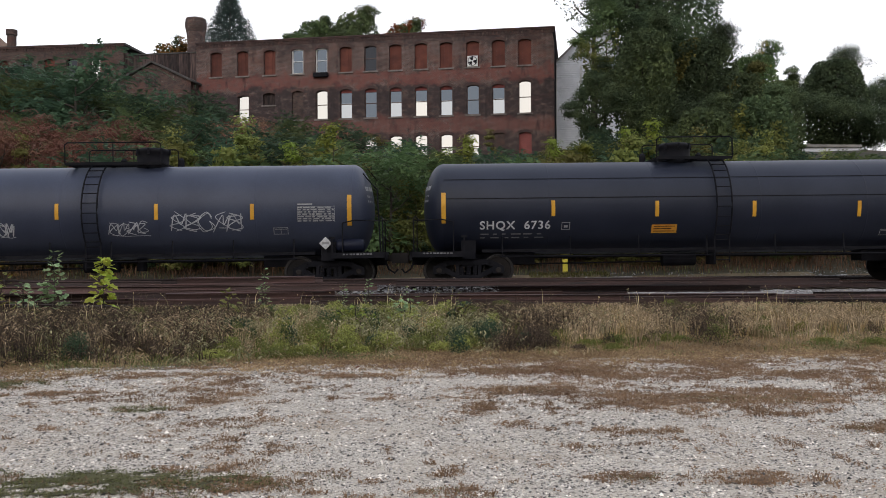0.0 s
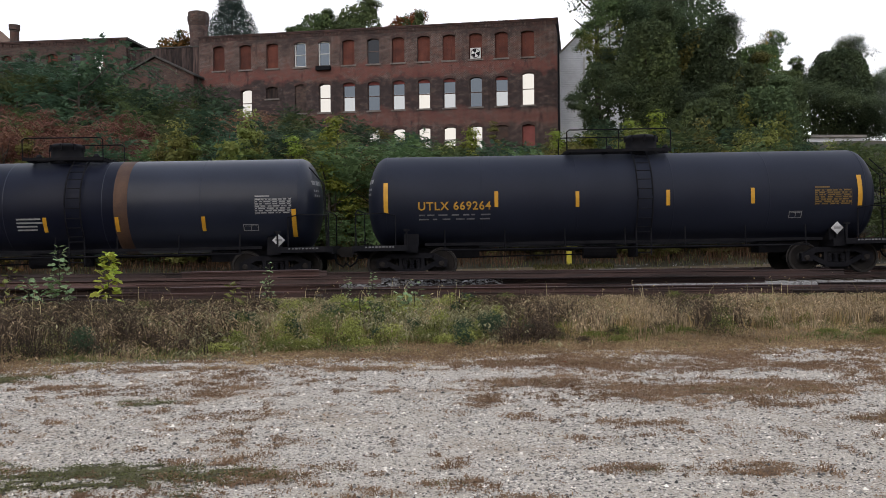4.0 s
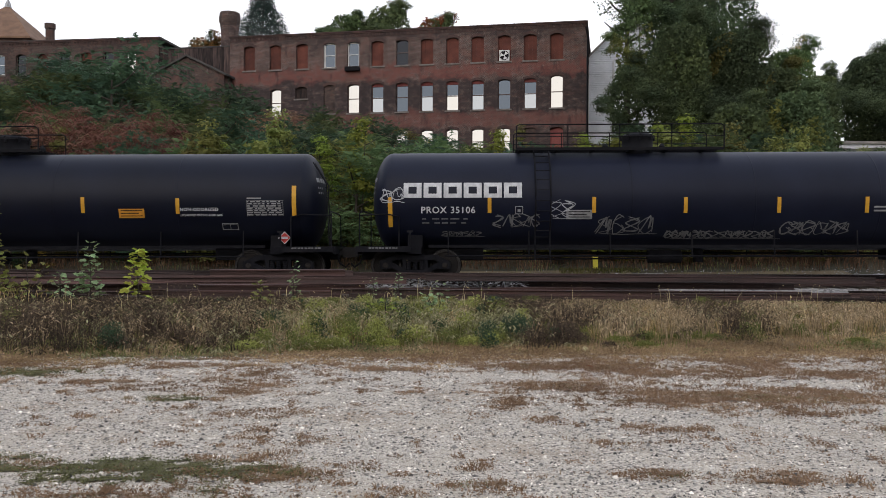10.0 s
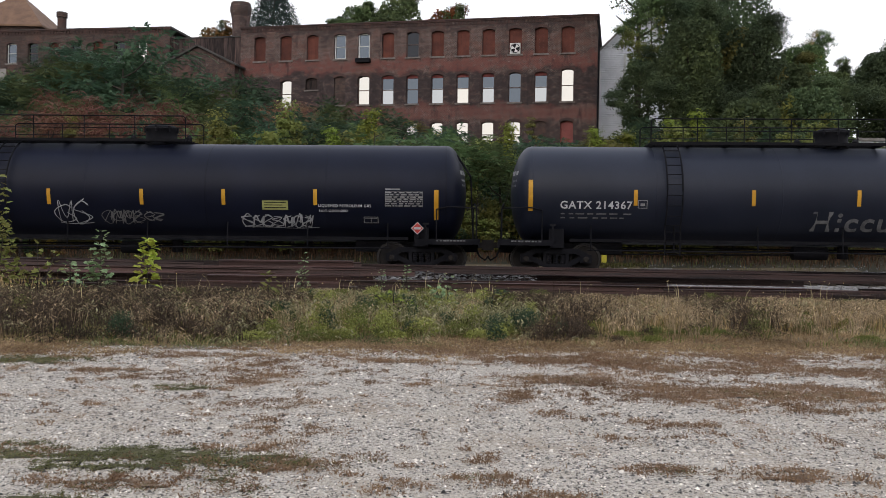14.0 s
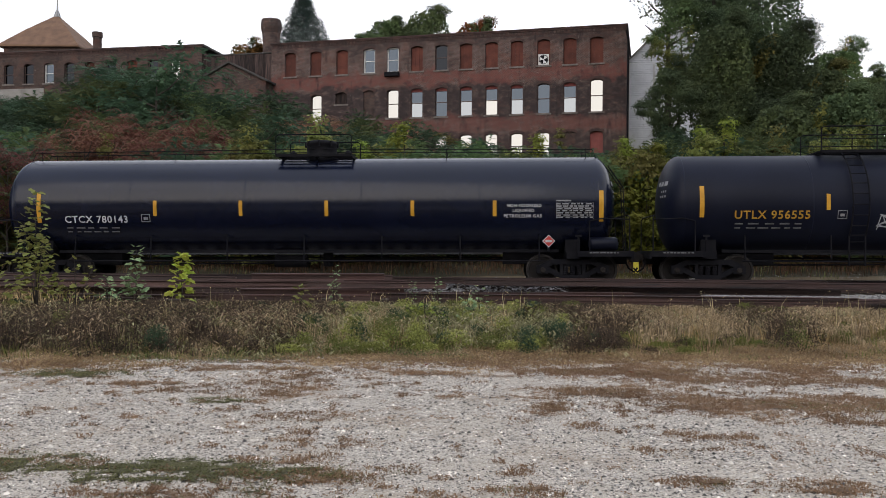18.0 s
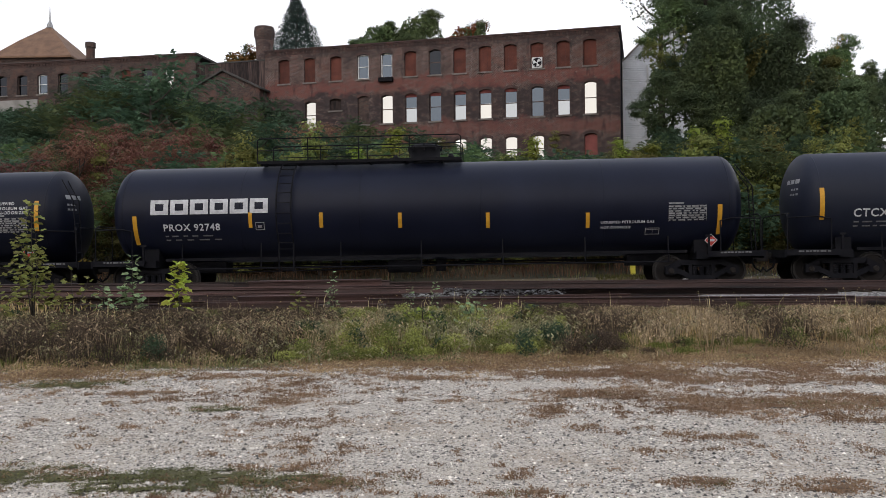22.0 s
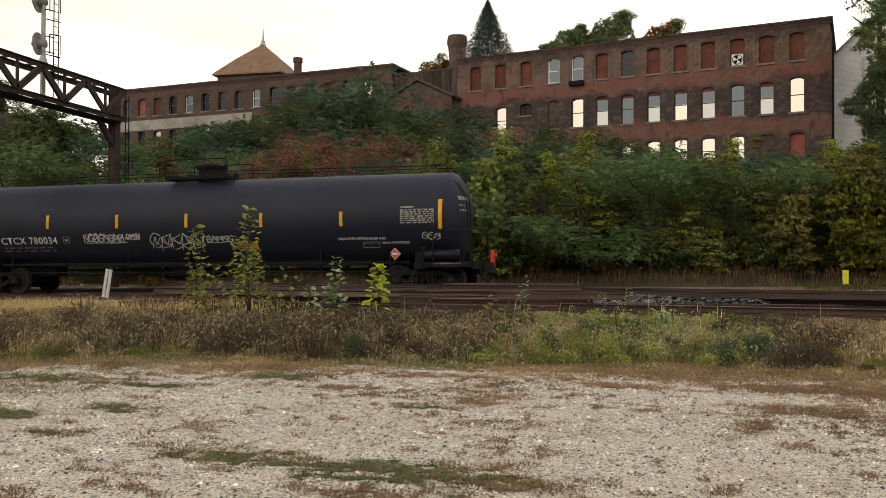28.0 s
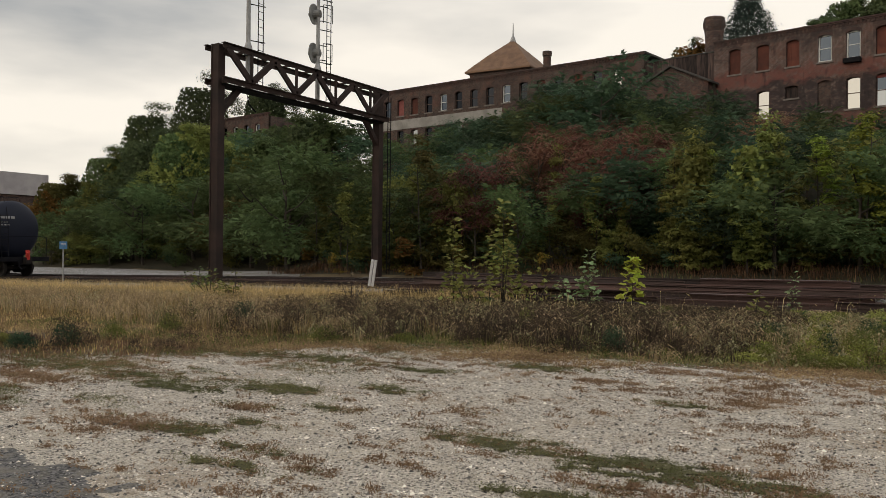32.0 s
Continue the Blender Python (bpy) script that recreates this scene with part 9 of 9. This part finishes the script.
def build_trees():
    T, S, G, O, Y = M_LEAF_TREE, M_LEAF_SHADE, M_LEAF, M_LEAF_OLIVE, M_LEAF_GOLD
    # the group beside the white house
    clump_tree("broadleaf_tree", "tall blackish green tree rising over its neighbours", 23.0, 65, 11.0, 29.5, 11.5, [S, T], 101, 80000, 260, 0.13, oval, 0.58, 0.4)
    clump_tree("broadleaf_tree", "tall dark tree with a leaning crown", 19.6, 64, 14.0, 27.0, 8.0, [T, S], 120, 38000, 140, 0.13, oval, 0.5, 0.35, 0.2)
    clump_tree("broadleaf_tree", "full mid-green maple in front of its taller neighbour", 17.6, 56, 6.6, 17.6, 7.0, [T, G], 102, 60000, 200, 0.11, oval, 0.55, 0.25)
    clump_tree("broadleaf_tree", "dark green tree with browning lower boughs", 22.5, 58, 6.8, 17.6, 8.2, [S, O], 116, 56000, 200, 0.115, oval, 0.66, 0.25)
    clump_tree("broadleaf_tree", "slender dark tree before the white house", 14.6, 58, 7.6, 15.0, 4.0, [T, S], 103, 18000, 60, 0.12, oval, 0.5, 0.12, 0.12, (0.13, 0.21))
    clump_tree("broadleaf_tree", "thin tree with yellowing leaves before the white house", 15.6, 60, 12.6, 20.0, 4.6, [G, O], 119, 16000, 56, 0.12, oval, 0.5, 0.12, 0.06, (0.12, 0.19))
    clump_tree("broadleaf_tree", "tall open-crowned tree with spreading boughs", 16.8, 68, 20.6, 28.5, 11.5, [T, S], 104, 34000, 110, 0.125, umbrella, 0.5, 0.30, 0.03, (0.07, 0.13))
    clump_tree("broadleaf_tree", "green tree with yellow and orange boughs", 29.3, 65, 8.5, 18.0, 6.8, [G, Y], 105, 42000, 150, 0.12, oval, 0.60, 0.25)
    clump_tree("broadleaf_tree", "brownish olive tree on the slope", 26.0, 60, 6.8, 15.4, 6.4, [T, O], 106, 32000, 80, 0.125, oval, 0.5, 0.2)
    clump_tree("broadleaf_tree", "green tree with a rounded crown on the slope", 28.2, 58, 6.6, 14.4, 5.0, [G, T], 115, 26000, 70, 0.125, oval, 0.55, 0.18)
    clump_tree("broadleaf_tree", "dark green tree on the slope", 24.0, 52, 5.2, 12.0, 6.6, [T, O], 117, 28000, 80, 0.12, oval, 0.62, 0.2)
    clump_tree("broadleaf_tree", "green tree on the slope below the house", 19.8, 51, 4.6, 11.0, 6.4, [T, G], 118, 28000, 80, 0.12, oval, 0.5, 0.2)
    clump_tree("broadleaf_tree", "olive treetop far behind the garage", 36.0, 95, 10.0, 19.5, 7.0, [O, G], 107, 12000, 50, 0.20, oval, 0.5, 0.2)
    clump_tree("maple_tree", "broad dark green maple beside the garage", 42.0, 76, 11.0, 20.2, 11.0, [S, T], 108, 60000, 220, 0.14, umbrella, 0.6, 0.3)
    clump_tree("maple_tree", "broad dark green maple beside the garage", 50.0, 76, 10.6, 20.6, 10.5, [S, T], 109, 50000, 200, 0.14, umbrella, 0.6, 0.3)
    # young poplars that stand free at the foot of the bank
    for x, y, top, wide, mats, seed in ((-6.6, 34.6, 6.3, 2.7, [M_LEAF_POPLAR, M_LEAF_OLIVE], 131), (-8.8, 35.0, 6.0, 2.3, [M_LEAF_OLIVE, M_LEAF_POPLAR], 132), (7.8, 34.6, 6.1, 3.2, [M_LEAF_POPLAR, M_LEAF_LIME], 133), (5.5, 34.4, 4.4, 2.2, [M_LEAF_POPLAR, M_LEAF_OLIVE], 134), (10.2, 35.0, 6.4, 3.0, [M_LEAF_OLIVE, M_LEAF_POPLAR], 135)):
        clump_tree("young_poplar", "young poplar with yellowing leaves at the foot of the bank", x, y, 1.2, top, wide, mats, seed, 5200, 46, 0.12, oval, 0.5, 0.05, 0.2)
    # beyond the mill roofs
    clump_tree("broadleaf_tree", "green treetop showing above the mill roof", -10.0, 115, 28, 33.6, 8.0, [G, T], 111, 14000, 60, 0.24, oval, 0.55, 0.3, 0.1)
    clump_tree("broadleaf_tree", "green treetop showing above the mill roof", -4.4, 116, 28, 35.2, 10.5, [G, T], 112, 20000, 80, 0.24, oval, 0.55, 0.3, 0.1)
    clump_tree("broadleaf_tree", "orange autumn treetop showing above the mill roof", 2.4, 120, 28.5, 34.7, 10.0, [M_LEAF_ORANGE, G], 113, 18000, 70, 0.24, oval, 0.62, 0.3, 0.1)
    clump_tree("broadleaf_tree", "yellowing treetop beside the chimney", -28.2, 110, 21, 29.2, 8.0, [Y, G], 114, 14000, 60, 0.24, oval, 0.52, 0.3, 0.1)
    # conifer
    r = np.random.default_rng(121)
    n, tall = 42000, 23.2
    drop = tall * r.uniform(0.0, 0.72, n) ** 0.62
    tier = 0.72 + 0.28 * ((drop / 1.15 + 0.3 * np.sin(r.integers(0, 9, n))) % 1.0)
    a, q = r.uniform(0, math.tau, n), r.uniform(0.25, 1.0, n) ** 0.6
    wide = 0.06 + 0.66 * drop * tier * (0.85 + 0.3 * value_noise(a * 1.6, drop * 0.9, 5))
    c = np.stack([np.cos(a) * wide * q, np.sin(a) * wide * q, tall - drop - 0.25 * wide * q], -1)
    nrm = np.stack([np.cos(a) * 0.5, np.sin(a) * 0.5, np.full(n, 0.8)], -1) + r.normal(size=(n, 3)) * 0.25
    nrm /= np.linalg.norm(nrm, axis=1, keepdims=True)
    v, f = leaf_arrays(c, nrm, 0.46, 0.13, r)
    crown = raw_mesh("crown", v, f, M_LEAF_FIR)
    plant("spruce_tree", "tall dark pointed spruce behind the mill", "tree", crown, trunk_mesh("trunk", 22.5, 0.3, 121, 8, 1.2), Matrix.Translation((-20.6, 110, 13.4)))
    # woods along the ridge to the far side of the gantry
    for i, (x, y, low, top, w, mats) in enumerate(((-97.0, 91, 8, 27.6, 15.0, [T, S]), (-89.5, 97, 12, 26.6, 12.0, [T, S]), (-105.5, 88, 6, 23.4, 13.0, [T, G]), (-53.6, 48.0, 3.0, 11.6, 8.0, [M_LEAF_POPLAR, G]), (-62.5, 52.0, 3.4, 12.0, 8.5, [T, G]), (-47.5, 50.0, 4.0, 10.2, 6.0, [G, O]), (-68.0, 52.0, 3.0, 10.6, 7.5, [G, O]), (-74.0, 51.0, 2.2, 8.2, 7.0, [O, Y]), (-51.0, 58.0, 5.0, 13.4, 8.0, [T, G]), (-46.0, 55.0, 5.0, 12.6, 7.5, [G, T]))):
        clump_tree("broadleaf_tree", "leafy tree in the woods beyond the gantry" if i > 3 else ("yellow-green tree in the woods beyond the gantry" if i == 3 else "dark treetop rising behind the woods"), x, y, low, top, w, mats, 130 + i, 20000, 80, 0.16 if y < 80 else 0.22, oval, 0.55, 0.25, 0.26 if y < 80 else 0.55)


build_trees()


def leafy_sapling(name, label, x, y, top, spread, n, leaf, material, seed, stems=1, z0=None):
    """A young plant whose large leaves are pieces of their own."""
    rnd = random.Random(seed)
    gz = float(ground_z(x, y)) - 0.05
    h = top - gz
    ob = tagged(empty(name, Matrix.Translation((x, y, gz))), label, "sapling")
    lm = bmesh.new()
    rim = ((0, 0, 0), (0.22, 0.46, 0.06), (0.46, 0.28, 0.03), (0.76, 0.36, 0.03), (0.80, 0.16, 0.0), (1.0, 0, -0.10), (0.80, -0.16, 0.0), (0.76, -0.36, 0.03), (0.46, -0.28, 0.03), (0.22, -0.46, 0.06))
    vs = [lm.verts.new(p) for p in rim]
    mid = lm.verts.new((0.5, 0, -0.03))
    for k in range(10):
        lm.faces.new((vs[k], vs[(k + 1) % 10], mid))
    me = mesh_of(lm, "leaf")
    me.materials.append(material)
    for s in range(stems):
        ox, oy = (rnd.uniform(-spread, spread) * 0.5, rnd.uniform(-spread, spread) * 0.5) if s else (0, 0)
        hs = h * (1.0 if s == 0 else rnd.uniform(0.5, 0.85))
        bm = bmesh.new()
        pts = [(ox * k / 4 * 1.2 + rnd.uniform(-0.02, 0.02), oy * k / 4 * 1.2, hs * k / 4) for k in range(5)]
        tube(bm, pts, [0.018, 0.015, 0.012, 0.009, 0.004], 5)
        part("stem", bm, M_BARK, ob)
        for k in range(n // stems):
            u = 0.22 + 0.78 * (k + 0.5) / (n // stems)
            i = min(3, int(u * 4))
            p = Vector(pts[i]).lerp(Vector(pts[i + 1]), u * 4 - i)
            a = k * 2.4 + rnd.uniform(-0.5, 0.5)
            reach = spread * (1.05 - u) * rnd.uniform(0.15, 0.8) + 0.03
            lf = new("leaf", me)
            lf.parent = ob
            sc = leaf * rnd.uniform(0.65, 1.2)
            lf.matrix_basis = Matrix.Translation(p + Vector((math.cos(a) * reach, math.sin(a) * reach, rnd.uniform(-0.03, 0.06)))) @ Matrix.Rotation(a, 4, "Z") @ Matrix.Rotation(rnd.uniform(-0.75, 0.55), 4, "Y") @ Matrix.Rotation(rnd.uniform(-0.7, 0.7), 4, "X") @ Matrix.Scale(sc, 4)
    return ob


def build_saplings():
    leafy_sapling("poplar_sapling", "bright lime-green poplar sapling in the verge", -6.05, 18.2, 1.42, 0.30, 70, 0.19, M_LEAF_BRIGHT, 201)
    leafy_sapling("leafy_weed", "tall weed with pale sage-green leaves", -7.35, 18.9, 1.56, 0.38, 80, 0.16, M_LEAF_PALE, 202, 2)
    leafy_sapling("leafy_weed", "low weed with pale green leaves", -7.9, 18.6, 0.95, 0.4, 30, 0.14, M_LEAF_PALE, 203, 2)
    leafy_sapling("poplar_sapling", "tall bushy poplar sapling in the verge", -8.95, 17.5, 2.70, 0.85, 330, 0.145, M_LEAF_POPLAR, 204, 4)
    leafy_sapling("poplar_sapling", "slim poplar sapling in the verge", -10.35, 17.6, 2.32, 0.5, 150, 0.145, M_LEAF_POPLAR, 205, 2)
    leafy_sapling("poplar_sapling", "low bushy poplar sapling in the verge", -9.7, 17.2, 1.45, 0.9, 90, 0.14, M_LEAF_POPLAR, 206, 4)
    leafy_sapling("poplar_sapling", "low poplar sapling in the verge", -8.2, 17.7, 1.35, 0.6, 50, 0.14, M_LEAF_POPLAR, 207, 3)
    leafy_sapling("leafy_weed", "low green weed with broad leaves", -3.2, 17.0, 0.78, 0.4, 40, 0.13, M_LEAF_OLIVE, 208, 2)
    leafy_sapling("leafy_weed", "bushy bright green weed", 0.4, 15.9, 0.85, 0.5, 90, 0.10, M_LEAF_PALE, 209, 5)
    leafy_sapling("leafy_weed", "bushy green and yellow weed", -0.6, 15.2, 0.62, 0.6, 80, 0.09, M_LEAF_LIME, 210, 5)
    leafy_sapling("leafy_weed", "bushy olive green weed in the verge", 1.3, 16.2, 0.7, 0.5, 70, 0.09, M_LEAF_OLIVE, 211, 5)
    leafy_sapling("leafy_weed", "tall thin pale weed stalk", -2.75, 18.8, 1.15, 0.14, 50, 0.09, M_LEAF_PALE, 212, 2)
    leafy_sapling("leafy_weed", "thin pale weed stalk", -1.0, 18.6, 0.85, 0.1, 30, 0.07, M_LEAF_PALE, 213, 1)
    leafy_sapling("leafy_weed", "thin pale weed stalk", -0.45, 18.7, 0.9, 0.1, 30, 0.07, M_LEAF_PALE, 214, 1)
    leafy_sapling("leafy_weed", "bushy weeds in the dry meadow", -16.8, 16.8, 0.95, 0.9, 110, 0.11, M_LEAF_OLIVE, 215, 6)
    leafy_sapling("leafy_weed", "bushy weeds in the dry meadow", -18.6, 17.6, 1.0, 0.9, 110, 0.11, M_LEAF_OLIVE, 216, 6)
    leafy_sapling("leafy_weed", "dark bushy weed in the verge", -12.4, 16.2, 1.0, 0.7, 90, 0.09, M_BROWNWEED, 217, 6)
    leafy_sapling("leafy_weed", "green weeds by the gantry foot", -21.6, 20.0, 0.95, 0.9, 90, 0.12, M_LEAF, 218, 6)


build_saplings()


# ---- small things beside the line ----
def build_small():
    x, y = 7.16, 33.5
    z = float(ground_z(x, y))
    post = tagged(empty("marker_post", Matrix.Translation((x, y, z))), "short bright yellow marker post behind the tracks", "post")
    bm = bmesh.new()
    box(bm, -0.1, 0.1, -0.05, 0.05, -0.1, 1.21 - z)
    part("post", bm, M_YELPOST, post)
    bm = bmesh.new()
    box(bm, -0.11, 0.11, -0.06, 0.06, 1.21 - z, 1.24 - z)
    part("cap", bm, M_YELPOST, post)
    r = np.random.default_rng(71)
    gx, gy = r.uniform(5.6, 8.8, 1500), r.uniform(32.5, 33.3, 1500)
    blades("grass_tuft", gx, gy, r.uniform(0.04, 0.18, 1500), 0.015, 0.7, M_GRASS, "rough grass round the foot of the marker post", 72)
    # leaning white marker boards by the far foot of the gantry
    mk = tagged(empty("white_marker", pose(-16.5, 22.8, 0.42, 0, 9, 0)), "pair of leaning white marker boards by the track", "marker")
    for dx in (-0.065, 0.065):
        bm = bmesh.new()
        box(bm, dx - 0.045, dx + 0.045, -0.02, 0.02, -0.1, 0.80)
        part("board", bm, M_WHITE, mk)
    # small blue sign on a thin post
    sx, sy = -47.5, 33.0
    sx, sy = -54.64 * 0.62, 37.9 * 0.62
    sz = float(ground_z(sx, sy))
    sg = tagged(empty("blue_sign", Matrix.Translation((sx, sy, sz)) @ Matrix.Rotation(radians(55), 4, "Z")), "small blue sign on a thin grey post", "sign")
    bm = bmesh.new()
    tube(bm, [(0, 0, -0.1), (0, 0, 1.78 - sz)], 0.03, 8)
    part("post", bm, M_GALV, sg)
    bm = bmesh.new()
    box(bm, -0.16, 0.16, -0.05, -0.03, 1.42 - sz, 1.76 - sz)
    part("sign_plate", bm, M_BLUE, sg)
    bm = bmesh.new()
    for k in range(2):
        box(bm, -0.1, 0.1, -0.056, -0.052, 1.66 - sz - k * 0.06, 1.68 - sz - k * 0.06)
    part("sign_line", bm, M_WHITE, sg)
    # fallen leaves on the lot
    rnd = random.Random(9)
    lm = bmesh.new()
    vs = [lm.verts.new(p) for p in ((-0.5, 0, 0.03), (-0.1, 0.35, 0.12), (0.3, 0.3, 0.08), (0.5, 0, 0), (0.3, -0.3, 0.1), (-0.1, -0.35, 0.1))]
    lm.faces.new(vs)
    me = mesh_of(lm, "fallen_leaf")
    me.materials.append(M_LEAF_ORANGE)
    for lx, ly, s in ((6.6, 12.9, 0.22), (0.6, 6.9, 0.08), (-1.7, 5.55, 0.07), (2.2, 10.6, 0.1), (-3.5, 10.3, 0.09), (1.2, 10.8, 0.08), (-0.4, 11.1, 0.1), (3.3, 11.2, 0.1)):
        ob = new("fallen_leaf", me)
        ob.matrix_world = pose(lx, ly, float(ground_z(lx, ly)) + 0.02, rnd.uniform(-15, 15), rnd.uniform(-15, 15), rnd.uniform(0, 360)) @ Matrix.Scale(s, 4)
        tagged(ob, "curled orange-brown leaf lying on the ground", "leaf", group="fallen leaves")


build_small()


# ---- ties under the rails ----
def build_ties():
    bm = bmesh.new()
    box(bm, -0.11, 0.11, -1.3, 1.3, -0.16, 0.0)
    me = mesh_of(bm, "tie")
    me.materials.append(M_TIE)
    for base, off in zip(TRACKS, (0.0, 4.2)):
        for k in range(150):
            x = -52 + k * 0.56
            ob = new("tie", me)
            ob.parent = base
            ob.matrix_basis = pose(x, float(track_y(x)) + off, float(rail_z(x)) - 0.172, 0, 0, 0.4 * math.sin(k * 1.7))


build_ties()


def motions():
    for car, mid, tc in TRAIN:
        walk(car, [(t, car_pose(mid, tc, t)) for t in range(0, 33)])
    step = 2 / 30
    turns = [(k * step, -math.degrees(travelled(k * step) / 0.457)) for k in range(481)]
    for ws in SPINNING:
        x, y, z = ws.location
        walk(ws, [(t, pose(x, y, z, 0, a, 0)) for t, a in turns])


motions()
